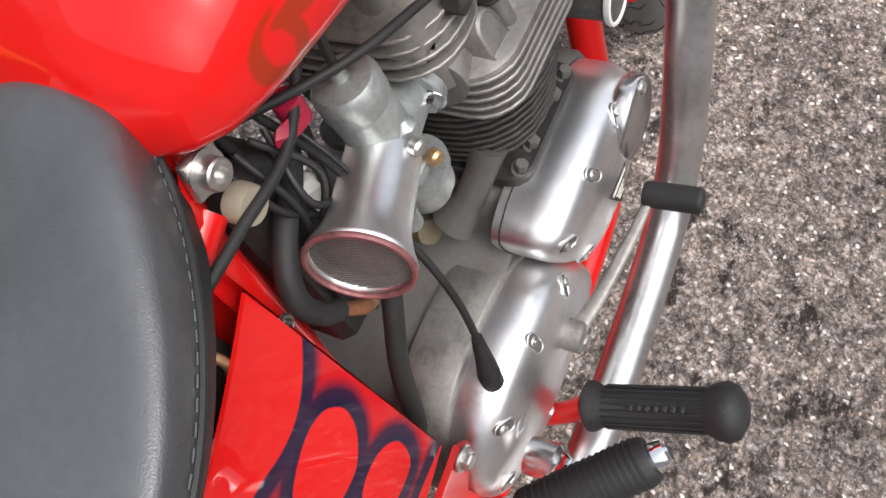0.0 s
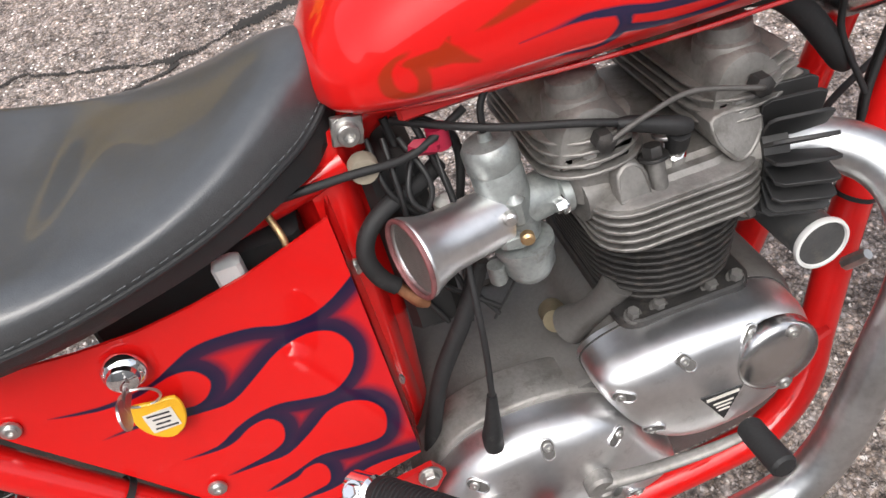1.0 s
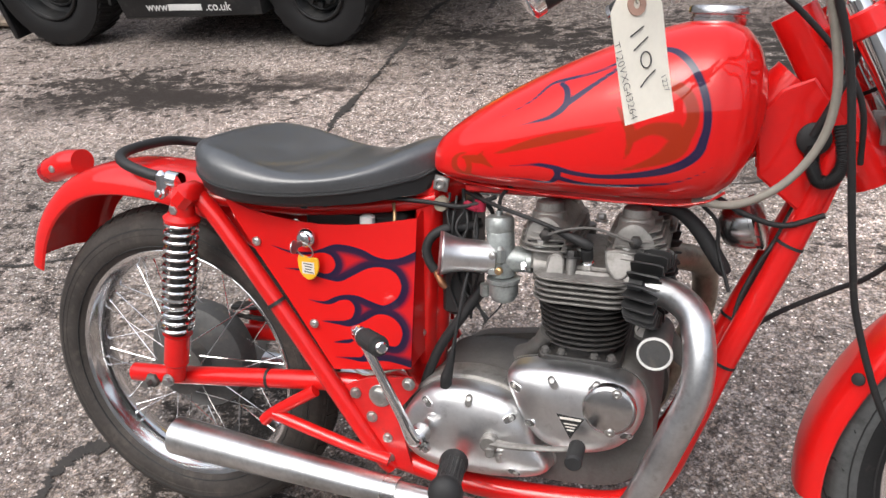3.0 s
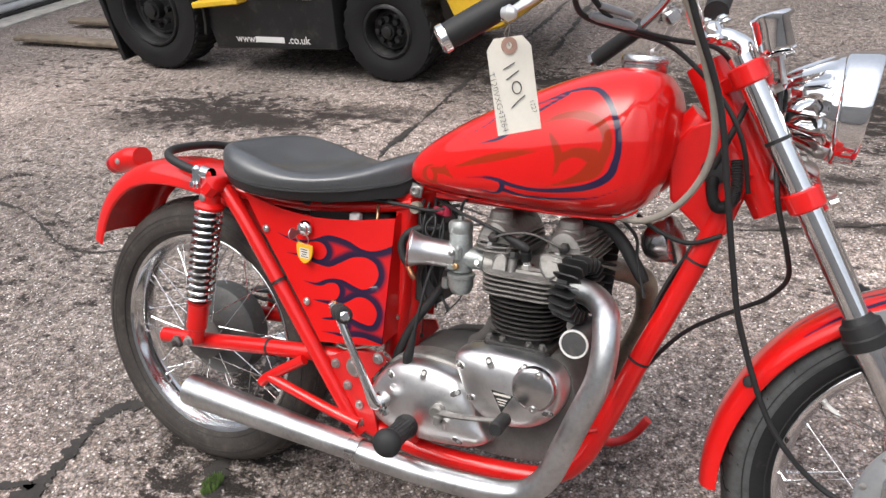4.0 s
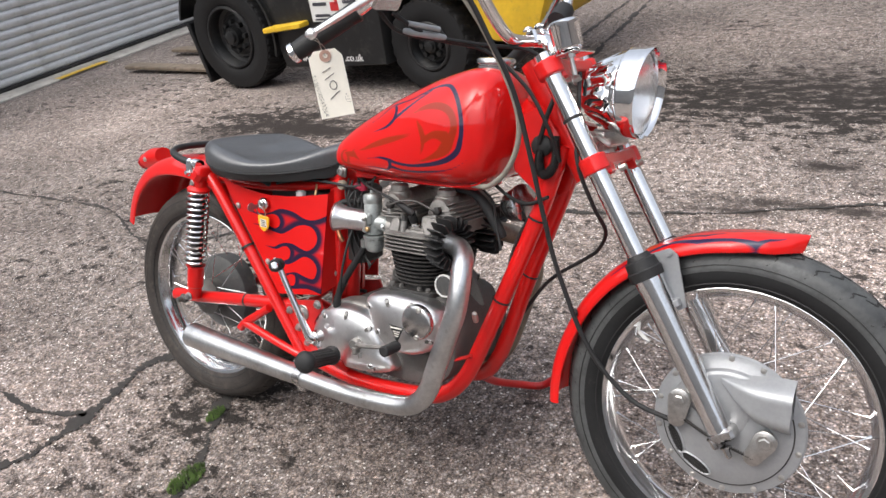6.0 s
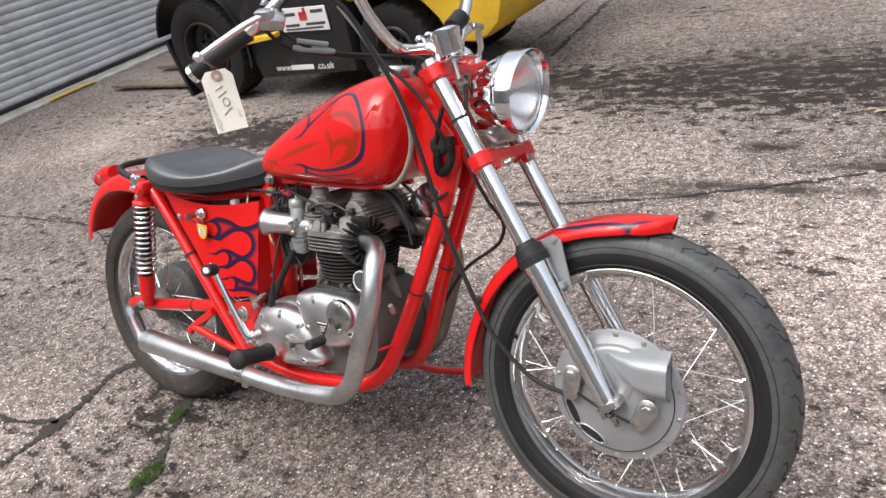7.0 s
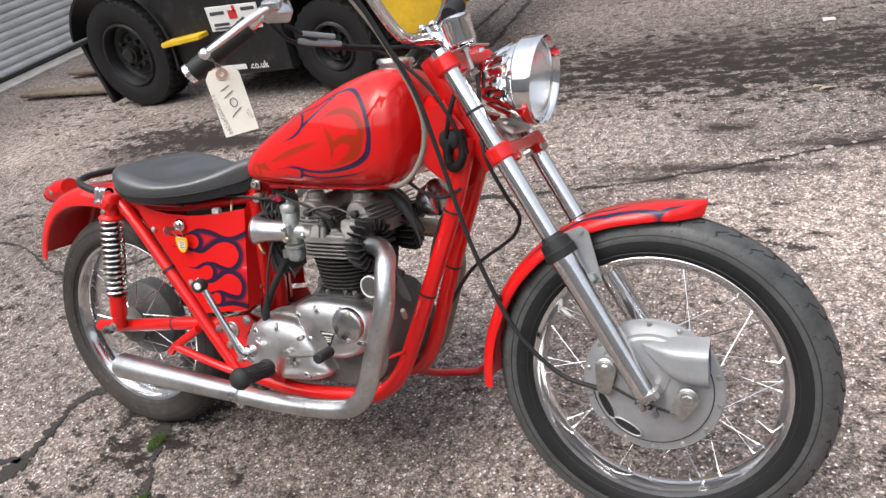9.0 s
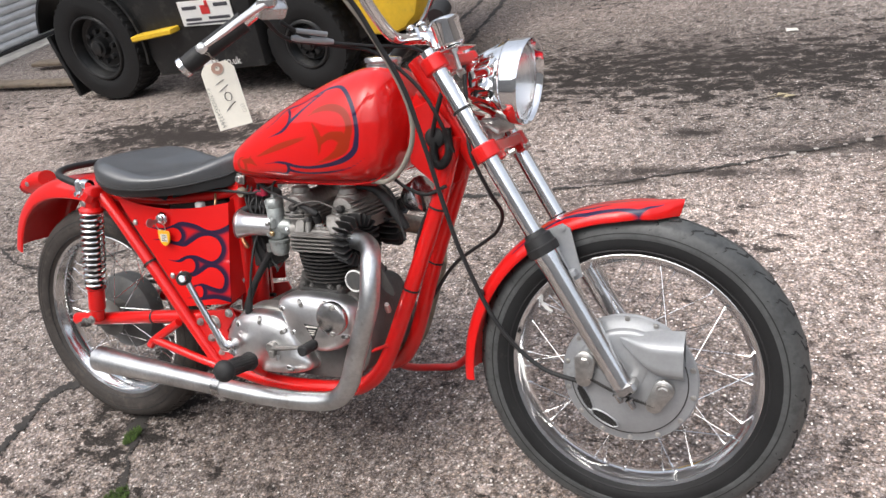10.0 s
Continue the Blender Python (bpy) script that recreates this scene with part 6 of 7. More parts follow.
lead = Geo().tube([(0.790, -0.089, 0.640), (0.790, -0.092, 0.647), (0.790, -0.098, 0.660)], [0.0080, 0.0095, 0.0090], 18, 1).tube([(0.797, -0.100, 0.664), (0.788, -0.101, 0.668), (0.772, -0.099, 0.674), (0.752, -0.096, 0.681), (0.742, -0.095, 0.684)], [0.006, 0.0080, 0.0072, 0.0064, 0.004], 18, 3)
part("plug_cap", lead, rubber, plug, "black rubber spark plug cap")
part("plug_lead", Geo().tube([(0.745, -0.095, 0.684), (0.71, -0.092, 0.695), (0.66, -0.082, 0.706), (0.62, -0.06, 0.712), (0.585, -0.03, 0.715)], 0.0032, 10), rubber, plug)

# carburettor with bell mouth
CB = Vector((0.654, -0.064, 0.622))
BELL = Vector((-0.090, -0.031, 0.008)).normalized()
cg = Geo().lathe([(0.020, -0.028), (0.0215, -0.02), (0.0215, 0.040), (0.0205, 0.044), (0.0225, 0.047), (0.0225, 0.062), (0.019, 0.067), (0.006, 0.069), (0.005, 0.076), (0, 0.076)], CB, (-0.08, 0.02, 1), 32)
cg.tube([CB + Vector((-0.01, 0, 0)), CB + Vector((0.045, 0.008, -0.002))], [0.022, 0.019], 24, 1)
cg.stack([(x * 0.030, z * 0.021) for x, z in circle(1.0, 20)], [(0.001, 0.042), (0, 0.043), (0, 0.050), (0.001, 0.051)], lambda y, z, h: CB + Vector((h, y + 0.008, z)))
cg.box(CB + Vector((0.002, -0.021, 0.010)), (0.016, 0.012, 0.030), None, 0.005).box(CB + Vector((-0.008, -0.020, -0.016)), (0.02, 0.014, 0.016), None, 0.004)
carb = part("carburettor", cg, carb_metal, engine, "grey zinc-alloy carburettor")
part("float_bowl", Geo().lathe([(0.026, -0.030), (0.026, -0.036), (0.0235, -0.038), (0.0235, -0.055), (0.018, -0.066), (0.010, -0.070), (0.0, -0.071)], CB + Vector((0.004, -0.006, 0.0)), (-0.02, 0, 1), 32).lathe([(0.008, -0.055), (0.008, -0.072), (0.006, -0.075), (0, -0.075)], CB + Vector((-0.024, -0.010, 0.012)), (0, 0, 1), 16), carb_metal, carb)
bm_ = Geo()
bp = [(0.0250, 0.012), (0.0255, 0.045), (0.0258, 0.060), (0.0268, 0.070), (0.0290, 0.079), (0.0320, 0.087), (0.0340, 0.0915), (0.0346, 0.0930), (0.0336, 0.0945), (0.0312, 0.093), (0.0260, 0.080), (0.022, 0.066), (0.019, 0.02)]
bell = part("bell_mouth", bm_.lathe(bp, CB, BELL, 56), polished, carb, "polished alloy bell mouth intake", 60)
gz = Geo()
bt = Matrix.Translation(CB + BELL * 0.0915) @ frame_of(BELL).to_4x4()
for i in range(-17, 18):
    c = i * 0.002
    h = math.sqrt(max(0.0, 0.0310**2 - c * c))
    if h > 0.003:
        gz.box(bt @ Vector((c, 0, 0)), (0.0007, 2 * h, 0.0007), bt.to_3x3(), 0.0001)
        gz.box(bt @ Vector((0, c, 0.0006)), (2 * h, 0.0007, 0.0007), bt.to_3x3(), 0.0001)
part("intake_mesh", gz, mesh_metal, bell, "dark woven wire mesh")
# flat black disc stands in for the dark inside of the intake
part("bore_shade", Geo().lathe([(0.028, 0.086), (0.0, 0.086)], CB, BELL, 32), plastic, bell)
part("bell_lip", Geo().tube([bt @ Vector((0.0330 * math.cos(a), 0.0330 * math.sin(a), 0.0050)) for a in np.linspace(0, 2 * math.pi, 40, endpoint=False)], 0.0022, 8, 1, True), mat("pinkish_worn_ring", (0.30, 0.13, 0.13), 0.4, 0.5, 0.3, 60), bell, "dull reddish lip")
for dy in (-0.022, 0.022):
    part("flange_nut", bolt(CB + Vector((0.042, dy + 0.008, -0.004)), (-1, -0.2, 0), 0.0065, 0.008, False), chrome, carb)
part("inlet_rubber", Geo().tube([CB + Vector((0.050, 0.008, -0.002)), CB + Vector((0.068, 0.012, -0.003))], 0.021, 20, 1), iron_black, carb)
part("cable_top", Geo().tube([CB + Vector((-0.006, 0, 0.074)), CB + Vector((-0.002, 0.002, 0.10)), CB + Vector((0.02, 0.01, 0.118)), CB + Vector((0.06, 0.03, 0.13))], 0.003, 8), rubber, carb)
for nm, dz, dx in (("adjuster_screw", 0.012, -0.006), ("adjuster_screw", -0.012, 0.004)):
    part(nm, Geo().lathe([(0.006, 0), (0.006, 0.006), (0.004, 0.008), (0, 0.008)], CB + Vector((dx, -0.027, dz)), (-0.2, -1, 0), 12), brass if dz < 0 else bolt_metal, carb)

# exhaust pipes, finned collars and silencer
EX = [(0.866, -0.085, 0.608), (0.885, -0.088, 0.606), (0.915, -0.098, 0.602), (0.942, -0.122, 0.590), (0.954, -0.148, 0.568), (0.959, -0.164, 0.527), (0.954, -0.172, 0.480), (0.932, -0.175, 0.416), (0.906, -0.176, 0.342), (0.890, -0.175, 0.300), (0.866, -0.174, 0.266), (0.830, -0.173, 0.244), (0.754, -0.174, 0.233), (0.626, -0.175, 0.229), (0.500, -0.172, 0.231)]
stained_pipe = mat("heat_stained_pipe", (0.30, 0.26, 0.21), 0.42, 0.9, 0.25, 10, 90, 0.15, 240, dirt=(0.12, 0.095, 0.07), dirt_at=0.62)
for s in (1, -1):
    pipe = part("exhaust_pipe", Geo().tube([(x, y * s, z) for x, y, z in EX], 0.0222, 24, 6), steel_pipe if s == 1 else stained_pipe, bike, "brushed steel exhaust pipe" if s == 1 else "brown heat-stained steel exhaust pipe")
    sil = Geo().tube([(0.512, -0.171 * s, 0.2335), (0.500, -0.171 * s, 0.2335), (0.470, -0.170 * s, 0.234), (0.300, -0.163 * s, 0.238), (0.120, -0.156 * s, 0.243), (0.066, -0.154 * s, 0.245)], [0.0215, 0.0235, 0.0245, 0.029, 0.0335, 0.0345], 32, 1)
    sil.tube([(0.068, -0.154 * s, 0.245), (0.16, -0.158 * s, 0.243)], [0.032, 0.030], 32, 1)
    sil = part("silencer", sil, steel_pipe, pipe, "tapered brushed steel silencer")
    part("silencer_clamp", Geo().tube([(0.515, -0.171 * s, 0.2335), (0.490, -0.1705 * s, 0.2335)], 0.0255, 28, 1).box((0.503, -0.172 * s, 0.203), (0.024, 0.012, 0.018), None, 0.003), chrome_worn, pipe)
    c, axv = Vector((0.870, -0.0875 * s, 0.609)), Vector((0.97, -0.22 * s, -0.06)).normalized()
    t = frame_of(axv)
    col = part("exhaust_collar", Geo().lathe([(0.023, -0.012), (0.030, -0.012), (0.031, 0.008), (0.023, 0.010)], c, axv, 32, True), plastic, pipe, "black finned exhaust collar")
    fin_g = Geo().stack([(0.024, -0.012), (0.052, -0.012), (0.057, -0.006), (0.060, 0.030), (0.057, 0.036), (0.036, 0.036), (0.024, 0.014)], [(0.0006, -0.0017), (0, -0.0012), (0, 0.0012), (0.0006, 0.0017)], lambda x, z, h: (x, h, z))
    fin_me = mesh_of("collar_fin", fin_g, plastic)
    for i in range(20):
        f = new("collar_fin", fin_me)
        f.parent, f.matrix_local = col, Matrix.Translation(c) @ t.to_4x4() @ Matrix.Rotation(i * 2 * math.pi / 20, 4, "Z")

# pedals and levers on the right side
kick = part("kick_starter", Geo().tube([(0.548, -0.150, 0.343), (0.548, -0.176, 0.343), (0.543, -0.184, 0.354), (0.530, -0.190, 0.390), (0.500, -0.198, 0.460), (0.480, -0.201, 0.505), (0.473, -0.202, 0.524)], [0.013, 0.013, 0.011, 0.0085, 0.0075, 0.008, 0.009], 14, 4), chrome, bike, "chromed kick-start lever")
part("kick_boss", Geo().lathe([(0.016, 0), (0.017, 0.004), (0.017, 0.024), (0.013, 0.028), (0, 0.028)], (0.548, -0.150, 0.343), (0, -1, 0), 20).merge(bolt((0.560, -0.170, 0.330), (0.6, 0, -0.8), 0.007, 0.010, False)), chrome_worn, kick)
K0, KD = Vector((0.472, -0.199, 0.521)), Vector((0.070, -0.080, 0.024)).normalized()
part("kick_joint", Geo().lathe([(0.009, -0.014), (0.013, -0.010), (0.0135, 0.010), (0.010, 0.014)], K0, KD, 20).merge(bolt(K0 + Vector((-0.006, -0.006, 0.010)), (-0.4, -0.4, 0.8), 0.006, 0.006, False)), chrome, kick)
kp = Geo().lathe([(0.010, 0.012), (0.0135, 0.016), (0.0145, 0.018), (0.0145, 0.094), (0.013, 0.098), (0.0, 0.098)], K0, KD, 24)
kr = part("kick_rubber", kp, rubber, kick, "ribbed black pedal rubber")
rib_me = mesh_of("rubber_rib", Geo().lathe([(0.0142, -0.0011), (0.0153, -0.0006), (0.0153, 0.0006), (0.0142, 0.0011)], (0, 0, 0), (0, 0, 1), 20, True), rubber)
for i in range(17):
    rb = new("rubber_rib", rib_me)
    rb.parent, rb.matrix_local = kr, Matrix.Translation(K0 + KD * (0.024 + i * 0.0042)) @ frame_of(KD).to_4x4()
part("kick_tip", Geo().lathe([(0.0085, 0), (0.0095, 0.003), (0.0085, 0.010), (0.006, 0.012), (0, 0.012)], K0 + KD * 0.097, KD, 20), chrome, kick)
pa, pb = Vector((0.612, -0.175, 0.315)), Vector((0.640, -0.300, 0.344))
pg = Geo().tube([pa, pa.lerp(pb, 0.03), pa.lerp(pb, 0.06), pa.lerp(pb, 0.14), pa.lerp(pb, 0.80), pa.lerp(pb, 0.86), pa.lerp(pb, 0.94), pb, pb + (pb - pa) * 0.05], [0.018, 0.023, 0.023, 0.0175, 0.0185, 0.0235, 0.0255, 0.022, 0.010], 28, 1)
tt = frame_of(pb - pa)
peg = part("foot_peg", pg, rubber, bike, "ribbed black rubber foot peg with a rounded end")
for i in range(18):
    a = i * 2 * math.pi / 18
    o = tt @ Vector((0.0185 * math.cos(a), 0.0185 * math.sin(a), 0))
    part("rubber_rib", Geo().tube([pa.lerp(pb, 0.15) + o, pa.lerp(pb, 0.80) + o], 0.0014, 5, 1), rubber, peg)
for i in range(7):
    part("peg_mark", Geo().box(pa.lerp(pb, 0.30 + i * 0.055) + Vector((-0.004, -0.004, 0.0195)), (0.008, 0.004, 0.0012), None, 0.0004), rubber, peg)
part("peg_arm", Geo().tube([(0.600, -0.120, 0.262), (0.606, -0.150, 0.285), (0.612, -0.176, 0.314)], 0.011, 14), red_paint, bike, "red foot peg arm")
gear = part("gear_lever", Geo().tube([(0.664, -0.150, 0.346), (0.700, -0.160, 0.352), (0.760, -0.172, 0.366), (0.800, -0.178, 0.378)], [0.009, 0.0075, 0.006, 0.005], 12, 4, flat=0.7).lathe([(0.015, 0), (0.015, 0.022), (0.012, 0.025), (0, 0.025)], (0.662, -0.134, 0.345), (0, -1, 0), 20).box((0.664, -0.152, 0.332), (0.014, 0.018, 0.02), None, 0.003), alloy, bike, "worn alloy gear lever")
part("lever_rubber", Geo().lathe([(0.011, 0), (0.0125, 0.003), (0.0125, 0.050), (0.010, 0.053), (0, 0.053)], (0.802, -0.172, 0.379), (0.05, -1, 0.05), 20), rubber, gear, "small black lever rubber")
part("pinch_bolt", bolt((0.676, -0.152, 0.327), (0.3, -0.2, -1), 0.005, 0.012, False), bolt_metal, gear)
# clutch cable boot on the gearbox
part("cable_boot", Geo().tube([(0.580, -0.120, 0.414), (0.580, -0.120, 0.424), (0.581, -0.120, 0.430), (0.586, -0.119, 0.452), (0.591, -0.118, 0.478)], [0.0095, 0.0095, 0.0098, 0.0070, 0.0045], 16, 3), rubber, gb, "black rubber cable boot")
part("clutch_cable", Geo().tube([(0.591, -0.118, 0.476), (0.598, -0.112, 0.53), (0.604, -0.095, 0.585), (0.612, -0.06, 0.65), (0.60, -0.04, 0.715)], 0.0030, 10), rubber, gb)
# cross tube end with a bright ring, engine front mount
mount = part("mount_tube", Geo().tube([(0.898, -0.03, 0.522), (0.898, -0.128, 0.522)], 0.0218, 28, 1), hub_grey, bike, "dark round tube end with a bright white ring")
part("white_ring", Geo().lathe([(0.0215, 0.089), (0.0245, 0.089), (0.0255, 0.0915), (0.0250, 0.0945), (0.0225, 0.0950), (0.0215, 0.0930)], (0.898, -0.035, 0.522), (0, -1, 0), 40, True), white_plastic, mount, "bright white plastic ring")
part("front_mount", Geo().stack(round_outline([(0.862, 0.512), (0.880, 0.540), (0.915, 0.535), (0.950, 0.480), (0.940, 0.468), (0.900, 0.500)], 3), [(0, 0), (0, 0.006)], xz(-0.045)), alloy_dull, bike)
part("mount_strap", Geo().tube([(0.880, -0.085, 0.332), (0.945, -0.085, 0.360)], 0.009, 8, 1, flat=0.5), red_worn, bike, "red engine mounting strap")
part("mount_bolt", bolt((0.875, -0.055, 0.527), (0, -1, 0), 0.009, 0.01, False), bolt_metal, bike)
pc_o = round_outline([(0.53, 0.30), (0.55, 0.40), (0.65, 0.43), (0.85, 0.45), (0.91, 0.40), (0.90, 0.32), (0.80, 0.27), (0.62, 0.27)], 4)
# dull alloy puts the shade on this polished chaincase into its colour
part("primary_cover", Geo().stack(pc_o, [(0, 0.090), (0, 0.118), (0.006, 0.128), (0.02, 0.134)], xz(0.0, 1)), alloy_dull, engine, "alloy primary chaincase, coloured dull for its shade")
# side stand on the far side, resting on the ground
part("side_stand", Geo().tube([(0.850, 0.090, 0.235), (0.840, 0.200, 0.172), (0.860, 0.300, 0.132), (0.895, 0.345, 0.121), (0.930, 0.355, 0.145), (0.958, 0.355, 0.190)], 0.0105, 12), red_worn, bike, "red side stand resting on the ground")
# battery, wiring and coils behind the panel
part("battery_box", Geo().box((0.40, 0.0, 0.60), (0.18, 0.13, 0.15), None, 0.006), plastic, bike, "black battery box")

# ---- cables and hoses ----
def cable(name, pts, r, material=rubber, label="", ribs=0, front=False, parent=bike):
    if not ribs:
        return part(name, Geo().tube(pts, r, 10, 8), material, parent, label)
    line = smooth_line(pts, ribs * 4)
    return part(name, Geo().tube(line, [r * (1.18, 1.18, 0.94, 0.94)[i % 4] for i in range(len(line))], 12, 1), material, parent, label)


cable("front_brake_cable", [(0.925, -0.345, 1.10), (0.975, -0.31, 1.15), (1.02, -0.255, 1.11), (1.053, -0.213, 1.025), (1.085, -0.180, 0.935), (1.107, -0.150, 0.815), (1.128, -0.125, 0.695), (1.152, -0.105, 0.590), (1.214, -0.085, 0.440), (1.300, -0.075, 0.350), (1.392, -0.084, 0.330)], 0.0048, rubber, "black front brake cable")
cable("speedometer_cable", [(1.15, -0.04, 0.97), (1.16, -0.06, 0.88), (1.172, -0.080, 0.80), (1.196, -0.050, 0.715), (1.203, 0.000, 0.658), (1.176, 0.036, 0.611), (1.139, 0.060, 0.580), (1.050, 0.070, 0.515), (0.985, 0.075, 0.427), (0.93, 0.07, 0.33)], 0.0042, rubber, "black speedometer cable")
cable("clutch_cable", [(1.010, -0.255, 1.115), (1.040, -0.215, 1.045), (1.068, -0.178, 0.960), (1.080, -0.152, 0.890), (1.070, -0.136, 0.830), (1.035, -0.12, 0.775), (0.985, -0.10, 0.742), (0.93, -0.07, 0.735)], 0.0055, hose_beige, "grey cable hose beside the tank")
cable("brake_light_cable", [(0.915, -0.36, 1.075), (0.915, -0.30, 1.041), (0.96, -0.22, 1.025), (1.009, -0.15, 1.007), (1.075, -0.12, 0.945), (1.115, -0.11, 0.88), (1.13, -0.07, 0.80)], 0.0038)
cable("throttle_cable", [(0.925, -0.33, 1.07), (0.95, -0.26, 1.035), (1.00, -0.16, 1.02), (1.06, -0.08, 1.01), (1.09, -0.02, 0.97)], 0.0038)
adj = Geo().tube([(0.925, -0.300, 1.042), (0.932, -0.290, 1.040), (0.960, -0.242, 1.033), (0.968, -0.230, 1.031)], [0.0045, 0.0065, 0.0065, 0.0045], 14, 1)
adj.merge(Geo().tube([(0.935, -0.300, 1.054), (0.965, -0.245, 1.045)], 0.005, 14, 1))
part("cable_adjuster", adj, silver_paint, bike, "silver in-line cable adjuster")
cable("wiring_conduit", [(1.105, -0.045, 0.845), (1.112, -0.055, 0.80), (1.102, -0.060, 0.775), (1.085, -0.058, 0.772), (1.075, -0.052, 0.795), (1.075, -0.045, 0.815)], 0.0085, rubber, "ribbed black wiring conduit", 12)
part("conduit_grommet", Geo().lathe([(0.022, 0), (0.022, 0.006), (0.016, 0.01), (0, 0.01)], (1.075, -0.040, 0.825), (0, -1, 0), 24), rubber, bike)
cable("harness", [(1.072, -0.050, 0.83), (1.095, -0.06, 0.89), (1.115, -0.05, 0.95)], 0.005)
cable("harness", [(1.070, -0.004, 0.735), (1.059, -0.008, 0.704), (1.047, -0.018, 0.672), (1.033, -0.022, 0.641), (1.013, -0.025, 0.590), (1.006, -0.029, 0.549), (1.000, -0.033, 0.508), (0.992, -0.036, 0.467), (0.976, -0.037, 0.435)], 0.0046, rubber, "taped wiring along the frame tube")
cable("harness", [(1.066, -0.012, 0.725), (1.043, -0.026, 0.672), (1.027, -0.030, 0.641), (1.008, -0.033, 0.590), (1.001, -0.037, 0.549), (0.996, -0.041, 0.508), (0.988, -0.045, 0.472)], 0.0036)
for x, y, z in ((1.064, -0.031, 0.673), (0.993, -0.047, 0.487), (1.004, 0.062, 0.522)):
    part("cable_tie", Geo().lathe([(0.0190, -0.0022), (0.0202, -0.0022), (0.0202, 0.0022), (0.0190, 0.0022)], (x, y, z), (0.36, 0.05 if y < 0 else 0.0, 0.93), 24, True), rubber, bike)
for q, d in (((0.279, -0.122, 0.522), (0.57, 0, -0.82)), ((0.24, -0.101, 0.364), (1, 0, 0.1))):
    part("cable_tie", Geo().lathe([(0.0178, -0.003), (0.0188, -0.003), (0.0188, 0.003), (0.0178, 0.003)], q, d, 20, True), rubber, bike)
part("breather_hose", Geo().tube([(0.86, -0.03, 0.718), (0.905, -0.03, 0.712), (0.935, -0.03, 0.690), (0.958, -0.03, 0.660), (0.978, -0.03, 0.630), (0.984, -0.03, 0.621)], [0.0085, 0.010, 0.0115, 0.012, 0.0115, 0.0085], 16, 4), rubber, bike, "black rubber breather hose with an open end")
cable("wire", [(0.96, -0.03, 0.735), (1.00, -0.04, 0.715), (1.05, -0.05, 0.705), (1.10, -0.055, 0.725)], 0.004)
cable("wire", [(0.94, -0.05, 0.728), (0.965, -0.045, 0.70), (0.97, -0.04, 0.66), (0.99, -0.05, 0.60)], 0.003)
# horn under the tank
part("horn", Geo().lathe([(0, -0.046), (0.014, -0.045), (0.026, -0.039), (0.034, -0.026), (0.0375, -0.008), (0.038, 0.004), (0.042, 0.006), (0.042, 0.011), (0.038, 0.014), (0.020, 0.017), (0, 0.018)], (1.012, -0.004, 0.694), (0.85, -0.20, 0.28), 40), chrome_worn, bike, "round chromed horn")
# hoses and wires behind the carburettor
cable("oil_hose", [(0.612, -0.034, 0.668), (0.590, -0.046, 0.662), (0.562, -0.058, 0.660), (0.540, -0.066, 0.648), (0.531, -0.070, 0.628), (0.536, -0.072, 0.606), (0.546, -0.072, 0.592)], 0.0078, rubber, "thick black rubber hose")
part("hose_terminal", Geo().tube([(0.546, -0.072, 0.593), (0.551, -0.074, 0.584), (0.560, -0.076, 0.572), (0.566, -0.076, 0.566)], [0.0052, 0.0050, 0.0062, 0.0040], 10, 2), mat("copper_terminal", (0.42, 0.19, 0.10), 0.42, 0.8, 0.25, 60), bike, "worn copper cable terminal")
cable("breather_pipe", [(0.622, -0.05, 0.57), (0.592, -0.058, 0.52), (0.556, -0.062, 0.465), (0.534, -0.068, 0.415), (0.520, -0.07, 0.370)], 0.0085, rubber, "black rubber breather pipe")
cable("wire", [(0.36, -0.09, 0.69), (0.44, -0.075, 0.705), (0.53, -0.07, 0.704), (0.59, -0.065, 0.700), (0.64, -0.05, 0.715)], 0.0035, rubber, "black wiring loom")
cable("wire", [(0.60, -0.04, 0.72), (0.63, -0.03, 0.68), (0.62, -0.03, 0.62), (0.60, -0.03, 0.58)], 0.004)
cable("wire", [(0.58, -0.03, 0.72), (0.585, -0.035, 0.66), (0.59, -0.03, 0.60)], 0.0035)
cable("earth_wire", [(0.462, -0.070, 0.640), (0.478, -0.076, 0.668), (0.472, -0.062, 0.695)], 0.003, brass, "yellow-brown wire")
part("fuel_tap", Geo().box((0.602, -0.060, 0.700), (0.026, 0.010, 0.014), Matrix.Rotation(radians(15), 3, "Y"), 0.005).lathe([(0.009, 0), (0.009, 0.018), (0.0, 0.018)], (0.615, -0.053, 0.692), (0, 0, 1), 18), maroon, bike, "maroon plastic fuel tap lever")
part("fuel_filter", Geo().lathe([(0.012, -0.02), (0.012, 0.02), (0.006, 0.026), (0, 0.026)], (0.605, -0.02, 0.600), (0.3, 0, 1), 18), white_plastic, bike)
# black block stands in for the deep shade behind the carburettor
part("shade_block", Geo().box((0.572, 0.0, 0.60), (0.05, 0.09, 0.19), None, 0.008), plastic, bike, "added black block for the shaded gap behind the carburettor")
for k in range(5):
    w = random.Random(40 + k)
    x, z = 0.562 + 0.012 * (k % 5), 0.715 - 0.004 * k
    cable("wire", [(x, -0.045, z), (x + w.uniform(-0.02, 0.03), -0.062 - 0.002 * k, z - 0.04), (x + w.uniform(-0.01, 0.03), -0.056, z - 0.09), (x + w.uniform(0, 0.05), -0.048, z - 0.15), (x + w.uniform(0.0, 0.06), -0.05, z - 0.20)], w.choice((0.0014, 0.0018, 0.0024)), plastic)
